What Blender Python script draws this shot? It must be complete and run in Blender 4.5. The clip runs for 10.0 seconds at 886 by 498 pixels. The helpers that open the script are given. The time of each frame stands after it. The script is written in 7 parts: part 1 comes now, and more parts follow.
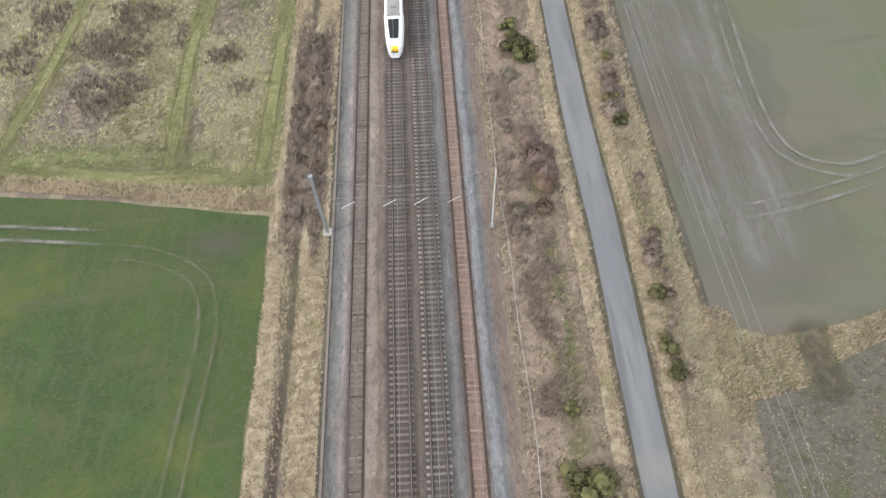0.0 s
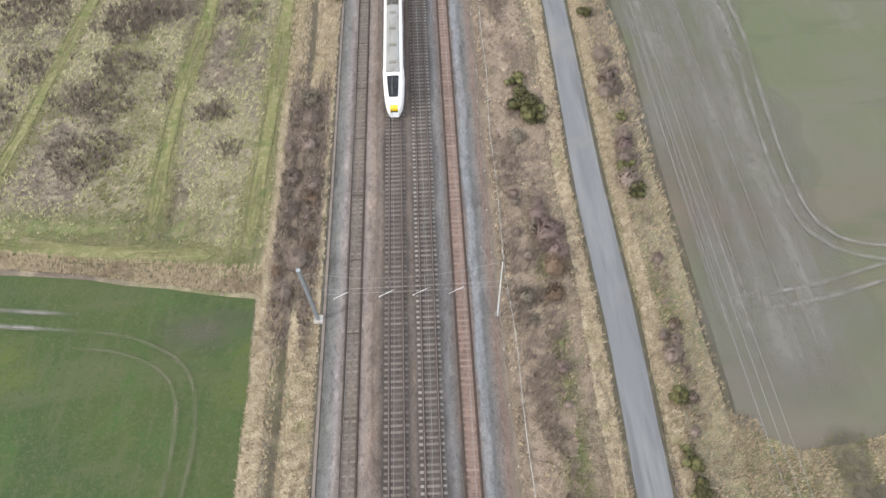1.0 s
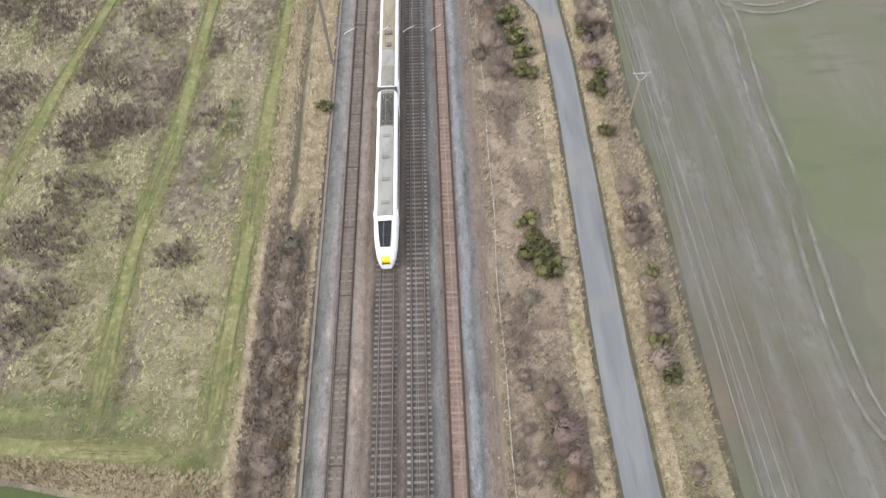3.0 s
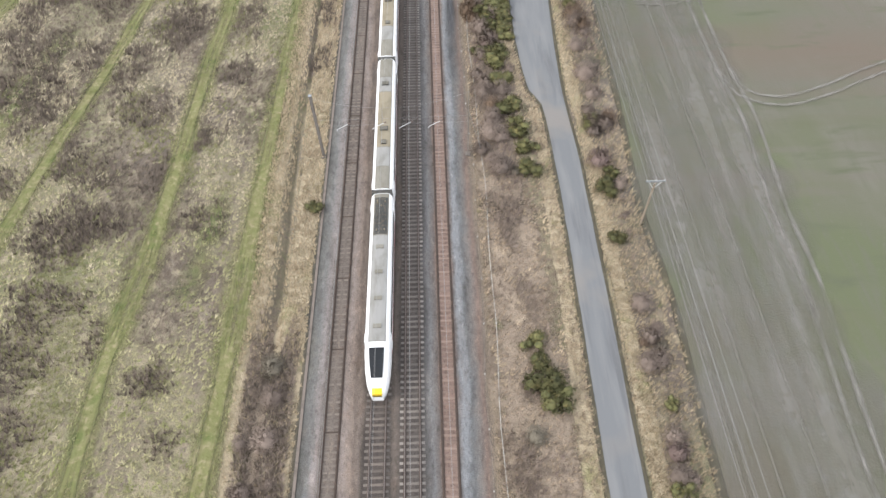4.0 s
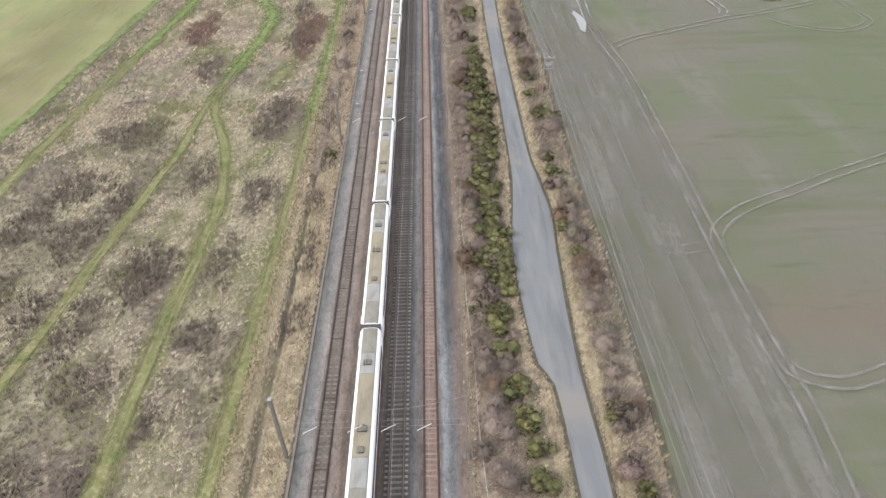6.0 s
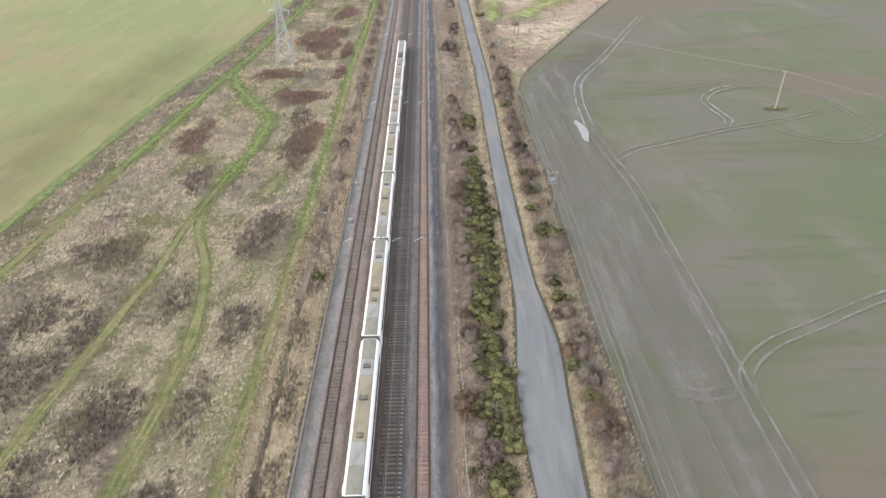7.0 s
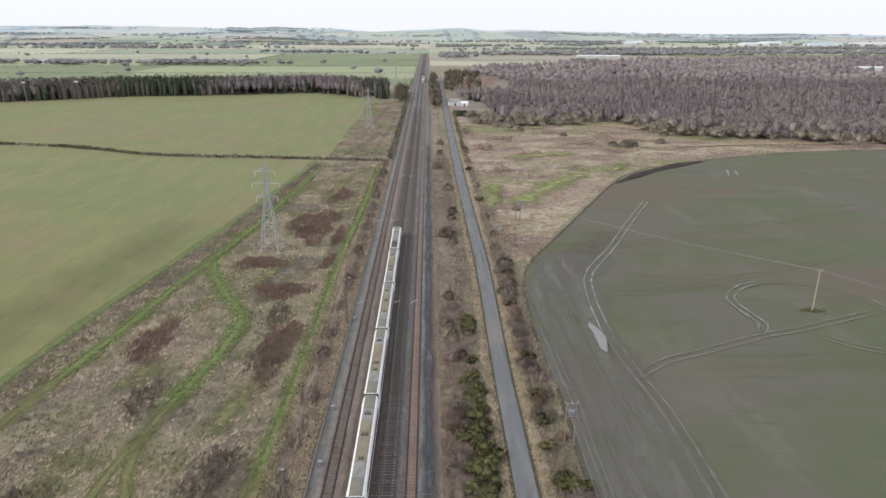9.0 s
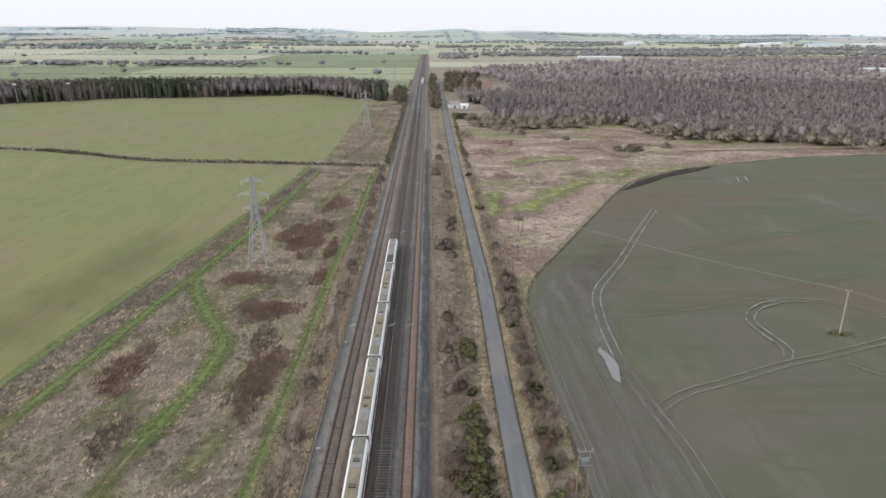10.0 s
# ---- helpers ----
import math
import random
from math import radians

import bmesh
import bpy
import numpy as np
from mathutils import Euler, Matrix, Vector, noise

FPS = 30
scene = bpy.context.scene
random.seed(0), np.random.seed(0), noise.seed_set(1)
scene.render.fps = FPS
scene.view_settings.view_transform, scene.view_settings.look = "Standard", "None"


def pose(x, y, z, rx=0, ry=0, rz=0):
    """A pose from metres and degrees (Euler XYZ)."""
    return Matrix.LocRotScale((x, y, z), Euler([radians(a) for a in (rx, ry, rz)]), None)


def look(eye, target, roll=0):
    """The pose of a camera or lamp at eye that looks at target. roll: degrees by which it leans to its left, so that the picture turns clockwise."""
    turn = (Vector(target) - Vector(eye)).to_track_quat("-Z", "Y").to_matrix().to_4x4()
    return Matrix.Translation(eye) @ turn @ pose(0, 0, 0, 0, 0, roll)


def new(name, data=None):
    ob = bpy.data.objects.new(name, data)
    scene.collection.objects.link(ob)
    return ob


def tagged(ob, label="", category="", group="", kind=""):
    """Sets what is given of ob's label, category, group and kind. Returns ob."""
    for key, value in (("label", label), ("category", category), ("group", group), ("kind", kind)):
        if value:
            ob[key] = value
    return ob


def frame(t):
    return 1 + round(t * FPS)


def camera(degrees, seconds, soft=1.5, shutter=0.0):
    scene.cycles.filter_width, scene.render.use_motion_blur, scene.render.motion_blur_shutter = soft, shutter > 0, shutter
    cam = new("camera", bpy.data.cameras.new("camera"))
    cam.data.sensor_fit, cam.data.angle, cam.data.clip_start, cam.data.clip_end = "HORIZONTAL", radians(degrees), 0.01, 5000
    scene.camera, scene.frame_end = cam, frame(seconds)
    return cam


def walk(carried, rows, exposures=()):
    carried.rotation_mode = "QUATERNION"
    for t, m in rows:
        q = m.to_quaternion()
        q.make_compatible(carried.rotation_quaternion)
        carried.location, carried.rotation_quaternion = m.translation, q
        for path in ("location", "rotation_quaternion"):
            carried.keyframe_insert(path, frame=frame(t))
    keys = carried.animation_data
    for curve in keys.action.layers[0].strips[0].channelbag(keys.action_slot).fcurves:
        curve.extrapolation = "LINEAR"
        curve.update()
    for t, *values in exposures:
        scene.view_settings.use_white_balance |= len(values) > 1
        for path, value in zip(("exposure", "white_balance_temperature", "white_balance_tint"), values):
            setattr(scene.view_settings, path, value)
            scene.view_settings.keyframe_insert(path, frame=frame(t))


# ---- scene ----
# ---------------------------------------------------------------- camera
cam = camera(68.6, 10.0, soft=1.5)
METRES, EYE, TILT, LEAN, TURN = 115.79, 63.0, 0.0, 0.0, -0.87
ROWS = [
    (0.0, 0.0, 0.0, 0.0, -2.1, -57.34, 1.35),
    (0.5, 0.0025, 0.0502, 0.0, -1.95, -57.37, 1.34),
    (1.0, 0.0048, 0.0997, -0.0001, -1.6, -57.38, 1.33),
    (1.5, 0.0069, 0.1485, 0.0, -1.53, -57.38, 1.3),
    (2.0, 0.0087, 0.1973, -0.0003, -1.33, -57.36, 1.28),
    (3.5, 0.0143, 0.3436, -0.0011, -0.87, -56.05, 1.18),
    (4.0, 0.016, 0.3925, -0.0013, -0.82, -53.74, 1.09),
    (4.5, 0.0176, 0.4419, -0.0015, -0.78, -50.98, 0.99),
    (5.0, 0.0192, 0.4914, -0.0026, -0.72, -47.52, 0.85),
    (5.5, 0.0209, 0.5411, -0.0035, -0.68, -44.03, 0.75),
    (7.0, 0.0272, 0.6938, -0.0054, -0.49, -32.94, 0.43),
    (7.5, 0.0294, 0.7446, -0.0059, -0.44, -29.21, 0.32),
    (8.0, 0.0308, 0.7957, -0.0056, -0.41, -25.39, 0.14),
    (8.5, 0.0323, 0.847, -0.0063, -0.4, -21.61, 0.0),
    (9.0, 0.0339, 0.8986, -0.007, -0.38, -18.77, -0.09),
    (9.5, 0.0355, 0.9498, -0.0069, -0.39, -18.71, -0.1),
    (10.0, 0.0376, 0.9992, -0.0068, -0.39, -18.71, -0.1),
]
EXPOSURES = [(0.0, 0.13), (1.0, 0.23), (2.0, 0.24), (4.5, 0.26), (5.5, 0.24), (7.0, 0.14), (7.5, 0.12), (8.0, 0.06), (8.5, -0.02), (9.0, -0.55), (10.0, -0.6)]
walk(cam, [(t, pose(0, 0, EYE, TILT, LEAN, TURN) @ pose(METRES * x, METRES * y, METRES * z, 90 + pitch, roll, yaw)) for t, x, y, z, yaw, pitch, roll in ROWS], EXPOSURES)

# ---------------------------------------------------------------- sky and sun
SUN_HEIGHT, SUN_AROUND = radians(38), radians(250)
world = bpy.data.worlds.new("overcast_sky")
scene.world = world
world.use_nodes = True
wn, wl = world.node_tree.nodes, world.node_tree.links
sky = wn.new("ShaderNodeTexSky")
sky.sky_type, sky.sun_disc = "NISHITA", False
sky.sun_elevation, sky.sun_rotation = SUN_HEIGHT, SUN_AROUND
sky.air_density, sky.dust_density, sky.ozone_density = 1.0, 4.0, 1.0
cloud = wn.new("ShaderNodeMixRGB")
cloud.inputs["Fac"].default_value = 0.75
cloud.inputs["Color2"].default_value = (19.0, 19.5, 20.5, 1)
wl.new(sky.outputs["Color"], cloud.inputs["Color1"])
wl.new(cloud.outputs["Color"], wn["Background"].inputs["Color"])
wn["Background"].inputs["Strength"].default_value = 0.095

sun_data = bpy.data.lights.new("sun", "SUN")
sun_data.energy, sun_data.angle, sun_data.color = 2.0, radians(8), (1.0, 0.96, 0.9)
sun = new("sun", sun_data)
sun_from = Vector((math.sin(SUN_AROUND) * math.cos(SUN_HEIGHT), math.cos(SUN_AROUND) * math.cos(SUN_HEIGHT), math.sin(SUN_HEIGHT)))
sun.matrix_world = look(sun_from * 100, (0, 0, 0))

# ---------------------------------------------------------------- materials


def coords(nt, stretch=(1, 1, 1), local=False):
    tc = nt.nodes.new("ShaderNodeTexCoord")
    mp = nt.nodes.new("ShaderNodeMapping")
    mp.inputs["Scale"].default_value = stretch
    nt.links.new(tc.outputs["Object"], mp.inputs["Vector"])
    return mp.outputs["Vector"]


def noise_mask(nt, scale, lo, hi, detail=4.0, stretch=(1, 1, 1), rough=0.6, warp=0.0):
    n = nt.nodes.new("ShaderNodeTexNoise")
    n.inputs["Scale"].default_value = scale
    n.inputs["Detail"].default_value = detail
    n.inputs["Roughness"].default_value = rough
    n.inputs["Distortion"].default_value = warp
    nt.links.new(coords(nt, stretch), n.inputs["Vector"])
    r = nt.nodes.new("ShaderNodeMapRange")
    r.inputs["From Min"].default_value = lo
    r.inputs["From Max"].default_value = hi
    nt.links.new(n.outputs["Fac"], r.inputs["Value"])
    return r.outputs["Result"], n


def mix_in(nt, fac, a, b, blend="MIX"):
    m = nt.nodes.new("ShaderNodeMixRGB")
    m.blend_type = blend
    for sock, v in (("Fac", fac), ("Color1", a), ("Color2", b)):
        if hasattr(v, "is_linked"):
            nt.links.new(v, m.inputs[sock])
        elif isinstance(v, tuple):
            m.inputs[sock].default_value = (*v, 1)
        else:
            m.inputs[sock].default_value = v
    return m.outputs["Color"]


def material(name, base, layers=(), rough=0.9, metal=0.0, bump=None, vary=0.0, island=0.0, edge=None, spec=0.3, ends=None, sheen=0.0):
    """base colour; layers (colour, scale, lo, hi, stretch) laid over it by noise; bump (scale, distance); vary/island: brightness
    spread from object to object or clump to clump; edge (u-noise, strength): worn ribbon whose sides fade out."""
    m = bpy.data.materials.new(name)
    m.use_nodes = True
    nt = m.node_tree
    bsdf = nt.nodes["Principled BSDF"]
    bsdf.inputs["Roughness"].default_value = rough
    bsdf.inputs["Metallic"].default_value = metal
    bsdf.inputs["Specular IOR Level"].default_value = spec
    bsdf.inputs["Sheen Weight"].default_value, bsdf.inputs["Sheen Roughness"].default_value = sheen, 0.5
    colour = mix_in(nt, 0.0, base, base)
    for layer in layers:
        c, scale, lo, hi = layer[:4]
        st = layer[4] if len(layer) > 4 else (1, 1, 1)
        fac, _ = noise_mask(nt, scale, lo, hi, stretch=st, warp=0.3)
        colour = mix_in(nt, fac, colour, c)
    if ends:
        tc = nt.nodes.new("ShaderNodeTexCoord")
        sx = nt.nodes.new("ShaderNodeSeparateXYZ")
        nt.links.new(tc.outputs["Object"], sx.inputs["Vector"])
        ab = nt.nodes.new("ShaderNodeMath")
        ab.operation = "ABSOLUTE"
        nt.links.new(sx.outputs["X"], ab.inputs[0])
        er = nt.nodes.new("ShaderNodeMapRange")
        er.inputs["From Min"].default_value, er.inputs["From Max"].default_value = 0.86, 0.98
        nt.links.new(ab.outputs[0], er.inputs["Value"])
        colour = mix_in(nt, er.outputs["Result"], colour, ends)
    for amount, node, out in ((vary, "ShaderNodeObjectInfo", "Random"), (island, "ShaderNodeNewGeometry", "Random Per Island")):
        if amount:
            o = nt.nodes.new(node)
            r = nt.nodes.new("ShaderNodeMapRange")
            r.inputs["To Min"].default_value, r.inputs["To Max"].default_value = 1 - amount, 1 + amount
            nt.links.new(o.outputs[out], r.inputs["Value"])
            hsv = nt.nodes.new("ShaderNodeHueSaturation")
            nt.links.new(r.outputs["Result"], hsv.inputs["Value"])
            nt.links.new(colour, hsv.inputs["Color"])
            colour = hsv.outputs["Color"]
    nt.links.new(colour, bsdf.inputs["Base Color"])
    if bump:
        n = nt.nodes.new("ShaderNodeTexNoise")
        n.inputs["Scale"].default_value, n.inputs["Detail"].default_value = bump[0], 6
        nt.links.new(coords(nt), n.inputs["Vector"])
        b = nt.nodes.new("ShaderNodeBump")
        b.inputs["Distance"].default_value, b.inputs["Strength"].default_value = bump[1], 0.9
        nt.links.new(n.outputs["Fac"], b.inputs["Height"])
        nt.links.new(b.outputs["Normal"], bsdf.inputs["Normal"])
    if edge:
        uv = nt.nodes.new("ShaderNodeUVMap")
        sep = nt.nodes.new("ShaderNodeSeparateXYZ")
        nt.links.new(uv.outputs["UV"], sep.inputs["Vector"])

        def math_node(op, a, b=None):
            k = nt.nodes.new("ShaderNodeMath")
            k.operation = op
            for i, v in enumerate((a, b)):
                if v is None:
                    continue
                if hasattr(v, "is_linked"):
                    nt.links.new(v, k.inputs[i])
                else:
                    k.inputs[i].default_value = v
            return k.outputs[0]
        off = math_node("ABSOLUTE", math_node("SUBTRACT", sep.outputs["Y"], 0.5))
        inner = nt.nodes.new("ShaderNodeMapRange")
        inner.inputs["From Min"].default_value, inner.inputs["From Max"].default_value = 0.5, edge[2] if len(edge) > 2 else 0.2
        nt.links.new(off, inner.inputs["Value"])
        along = edge[3] if len(edge) > 3 and edge[3][2] == 0 else (1, 1, 1)
        patch, pn = noise_mask(nt, edge[0], 0.3, 0.62, detail=4, rough=0.6, stretch=along)
        if len(edge) > 3 and edge[3][2]:
            mp = nt.nodes.new("ShaderNodeMapping")
            mp.inputs["Scale"].default_value = edge[3]
            nt.links.new(uv.outputs["UV"], mp.inputs["Vector"])
            nt.links.new(mp.outputs["Vector"], pn.inputs["Vector"])
        alpha = math_node("MULTIPLY", inner.outputs["Result"], math_node("MULTIPLY", math_node("ADD", patch, 0.25), edge[1]))
        clamp = nt.nodes.new("ShaderNodeClamp")
        nt.links.new(alpha, clamp.inputs["Value"])
        nt.links.new(clamp.outputs["Result"], bsdf.inputs["Alpha"])
    return m


STRAW, OLIVE, BROWN, DRY = (0.35, 0.305, 0.21), (0.14, 0.15, 0.065), (0.145, 0.118, 0.097), (0.275, 0.22, 0.165)
M = {}
M["rough_grass"] = material("rough_grass", (0.23, 0.208, 0.13), [(OLIVE, 0.07, 0.5, 0.64), (BROWN, 0.05, 0.47, 0.6, (1, 0.6, 1)), (STRAW, 0.35, 0.5, 0.68), (OLIVE, 0.8, 0.58, 0.75), (BROWN, 1.2, 0.52, 0.68), (DRY, 2.2, 0.52, 0.7), ((0.10, 0.085, 0.06), 5.0, 0.56, 0.75)], bump=(6.0, 0.25), sheen=0.06)
M["tuft_grass"] = material("tuft_grass", (0.452, 0.389, 0.270), [((0.552, 0.477, 0.354), 0.5, 0.48, 0.66), (OLIVE, 0.8, 0.58, 0.75), (DRY, 1.6, 0.54, 0.72)], island=0.31)
M["tuft_straw"] = material("tuft_straw", (0.576, 0.465, 0.318), [((0.433, 0.333, 0.232), 0.3, 0.5, 0.66), ((0.301, 0.253, 0.145), 0.6, 0.56, 0.7), ((0.316, 0.277, 0.149), 0.15, 0.6, 0.72)], island=0.16)
M["tuft_meadow"] = material("tuft_meadow", (0.37, 0.29, 0.215), [((0.46, 0.39, 0.29), 0.05, 0.48, 0.58), ((0.25, 0.175, 0.142), 0.08, 0.5, 0.6), ((0.24, 0.25, 0.115), 0.03, 0.54, 0.6)], island=0.25)
M["tuft_olive"] = material("tuft_olive", (0.175, 0.178, 0.078), [((0.235, 0.22, 0.11), 0.4, 0.45, 0.65), (DRY, 1.2, 0.55, 0.72)], island=0.28)
M["tuft_brown"] = material("tuft_brown", (0.170, 0.138, 0.109), [((0.225, 0.183, 0.145), 0.35, 0.45, 0.65), ((0.093, 0.076, 0.062), 0.9, 0.52, 0.7)], island=0.31)
M["headland"] = material("headland", (0.128, 0.113, 0.095), [((0.113, 0.099, 0.080), 0.25, 0.48, 0.66, (1.5, 0.4, 1)), ((0.152, 0.139, 0.121), 0.5, 0.56, 0.72, (1, 0.4, 1))], edge=(0.2, 0.6, 0.0, (1.0, 0.5, 0)))
M["weathered_steel"] = material("weathered_steel", (0.16, 0.145, 0.13), [((0.22, 0.20, 0.185), 2, 0.5, 0.7)], rough=0.7)
M["drill_mark"] = material("drill_mark", (0.165, 0.157, 0.138), edge=(0.12, 0.42, 0.0), rough=0.8)
M["mauve_twigs"] = material("mauve_twigs", (0.214, 0.158, 0.142), [((0.202, 0.166, 0.142), 0.5, 0.5, 0.7)], island=0.22, vary=0.15)
M["green_patch"] = material("green_patch", (0.12, 0.14, 0.055), [((0.17, 0.165, 0.08), 0.3, 0.45, 0.65), ((0.22, 0.19, 0.12), 0.8, 0.52, 0.66)], edge=(0.18, 0.9, 0.0))
M["forest_dark"] = material("forest_dark", (0.205, 0.176, 0.183), [((0.239, 0.206, 0.210), 0.03, 0.48, 0.6), ((0.158, 0.133, 0.138), 0.15, 0.5, 0.6), ((0.257, 0.224, 0.230), 0.2, 0.56, 0.66)], island=0.1)
M["forest_tan"] = material("forest_tan", (0.308, 0.267, 0.247), [((0.278, 0.248, 0.211), 0.02, 0.52, 0.64), ((0.233, 0.199, 0.188), 0.14, 0.5, 0.6)], island=0.1)
M["straw_ground"] = material("straw_ground", (0.351, 0.294, 0.206), [((0.234, 0.189, 0.130), 0.8, 0.48, 0.66), ((0.208, 0.195, 0.100), 0.2, 0.56, 0.68)], bump=(6, 0.2), edge=(0.5, 1.8, 0.25))
M["lush"] = material("lush", (0.107, 0.157, 0.043), [((0.147, 0.182, 0.062), 0.5, 0.45, 0.65), ((0.214, 0.217, 0.103), 1.2, 0.5, 0.66)], bump=(5, 0.08), edge=(0.8, 1.3, 0.0))
M["pylon_steel"] = material("pylon_steel", (0.44, 0.46, 0.47), [((0.34, 0.35, 0.36), 2, 0.5, 0.7)], rough=0.5, metal=0.2)
M["field_pole"] = material("field_pole", (0.42, 0.37, 0.27), [((0.30, 0.26, 0.19), 3, 0.5, 0.7, (1, 1, 0.15))])
M["headland_pale"] = material("headland_pale", (0.166, 0.158, 0.143), [((0.141, 0.133, 0.116), 0.25, 0.48, 0.66, (1.5, 0.12, 1)), ((0.187, 0.184, 0.170), 0.5, 0.54, 0.72, (2, 0.06, 1)), ((0.141, 0.139, 0.111), 0.05, 0.52, 0.64, (1, 0.5, 1)), ((0.178, 0.173, 0.160), 0.45, 0.52, 0.68), ((0.133, 0.124, 0.105), 1.1, 0.52, 0.68)], edge=(0.4, 0.6, 0.36, (0.9, 0.1, 0)))
M["wet_soil"] = material("wet_soil", (0.04, 0.034, 0.028), [((0.06, 0.05, 0.042), 0.2, 0.45, 0.6)], rough=0.95, spec=0.1)
M["willow_twigs"] = material("willow_twigs", (0.318, 0.276, 0.219), [((0.258, 0.230, 0.176), 0.05, 0.48, 0.6), ((0.206, 0.174, 0.142), 0.2, 0.5, 0.62)], island=0.1)
M["tuft_bank"] = material("tuft_bank", (0.441, 0.342, 0.245), [((0.579, 0.468, 0.327), 0.15, 0.48, 0.62), ((0.255, 0.187, 0.143), 0.25, 0.52, 0.64)], island=0.31)
M["bank_ground_brown"] = material("bank_ground_brown", (0.246, 0.196, 0.151), [((0.314, 0.253, 0.189), 0.3, 0.5, 0.68), ((0.168, 0.132, 0.106), 0.15, 0.54, 0.66)], bump=(6, 0.2), edge=(0.5, 1.5, 0.15), sheen=0.06)
# wood colour greyed to paint in the haze over far trees
M["hazy_far_wood"] = material("hazy_far_wood", (0.20, 0.20, 0.205), [((0.25, 0.245, 0.25), 0.01, 0.45, 0.6), ((0.16, 0.17, 0.165), 0.03, 0.55, 0.66)], island=0.1)
M["wet_meadow"] = material("wet_meadow", (0.165, 0.20, 0.062), [((0.22, 0.22, 0.10), 0.3, 0.45, 0.6), ((0.34, 0.28, 0.19), 0.25, 0.52, 0.62)], edge=(0.12, 1.1, 0.0))
M["tawny"] = material("tawny", (0.38, 0.30, 0.21), [((0.32, 0.245, 0.17), 0.2, 0.48, 0.64)], edge=(0.1, 1.0, 0.0))
M["gate_mud"] = material("gate_mud", (0.075, 0.066, 0.048), [((0.12, 0.105, 0.07), 0.8, 0.5, 0.66)], edge=(0.6, 1.0, 0.0))
M["bank_twigs"] = material("bank_twigs", (0.302, 0.239, 0.196), [((0.376, 0.302, 0.248), 0.4, 0.45, 0.65), ((0.205, 0.159, 0.130), 0.9, 0.55, 0.7)], island=0.31)
M["heath"] = material("heath", (0.30, 0.18, 0.13), [((0.25, 0.16, 0.115), 0.05, 0.45, 0.6)], edge=(0.06, 1.4, 0.0))
M["tuft_green"] = material("tuft_green", (0.157, 0.169, 0.060), [((0.206, 0.199, 0.087), 0.6, 0.45, 0.62), ((0.284, 0.242, 0.138), 1.4, 0.54, 0.68), ((0.113, 0.145, 0.044), 0.2, 0.54, 0.66)], island=0.35)
M["tuft_lush"] = material("tuft_lush", (0.105, 0.148, 0.045), [((0.15, 0.18, 0.068), 0.6, 0.45, 0.62), ((0.24, 0.22, 0.12), 1.4, 0.58, 0.7)], island=0.3)
M["green_rut"] = material("green_rut", (0.08, 0.092, 0.038), [((0.14, 0.13, 0.07), 0.6, 0.5, 0.66)], edge=(0.3, 0.42, 0.0))
M["tuft_spring"] = material("tuft_spring", (0.395, 0.369, 0.208), [((0.489, 0.447, 0.281), 0.5, 0.48, 0.66), ((0.229, 0.248, 0.094), 0.35, 0.5, 0.64), (DRY, 1.6, 0.56, 0.72)], island=0.28)
M["tuft_verge"] = material("tuft_verge", (0.232, 0.178, 0.139), [((0.316, 0.256, 0.190), 0.25, 0.5, 0.64), ((0.163, 0.122, 0.099), 0.3, 0.5, 0.62), ((0.198, 0.185, 0.093), 0.12, 0.58, 0.68)], island=0.31)
M["crop_stain"] = material("crop_stain", (0.135, 0.13, 0.062), [((0.16, 0.13, 0.075), 0.04, 0.46, 0.62), ((0.105, 0.125, 0.05), 0.2, 0.5, 0.66, (1, 0.3, 1))], edge=(0.08, 0.28, 0.0))
M["margin_green"] = material("margin_green", (0.115, 0.15, 0.05), [((0.155, 0.17, 0.07), 0.5, 0.45, 0.65)], edge=(0.8, 1.2, 0.1))
M["scrub"] = material("scrub", (0.156, 0.125, 0.101), [((0.203, 0.164, 0.133), 0.4, 0.45, 0.65), ((0.098, 0.078, 0.062), 0.9, 0.55, 0.7)], island=0.34)
M["red_scrub"] = material("red_scrub", (0.215, 0.138, 0.111), [((0.261, 0.172, 0.139), 0.5, 0.45, 0.65), ((0.173, 0.107, 0.090), 0.09, 0.5, 0.62)], island=0.25)
M["mown"] = material("mown", (0.149, 0.155, 0.063), [((0.190, 0.180, 0.087), 0.5, 0.45, 0.65), ((0.256, 0.225, 0.132), 1.6, 0.5, 0.66), ((0.108, 0.132, 0.043), 0.25, 0.55, 0.68)], bump=(5, 0.08), edge=(1.0, 1.15, 0.05, (0.07, 7.0, 1)))
M["crop_near"] = material("crop_near", (0.046, 0.068, 0.021), [((0.036, 0.061, 0.021), 0.06, 0.45, 0.6), ((0.069, 0.090, 0.023), 0.09, 0.52, 0.66), ((0.086, 0.090, 0.050), 0.07, 0.54, 0.7, (0.3, 1.5, 1)), ((0.043, 0.077, 0.022), 0.2, 0.54, 0.68), ((0.065, 0.079, 0.036), 0.4, 0.52, 0.74, (2.2, 0.4, 1)), ((0.065, 0.077, 0.034), 1.3, 0.54, 0.72), ((0.076, 0.086, 0.041), 3.0, 0.52, 0.72), ((0.034, 0.054, 0.017), 2.2, 0.56, 0.74)], bump=(4, 0.05))
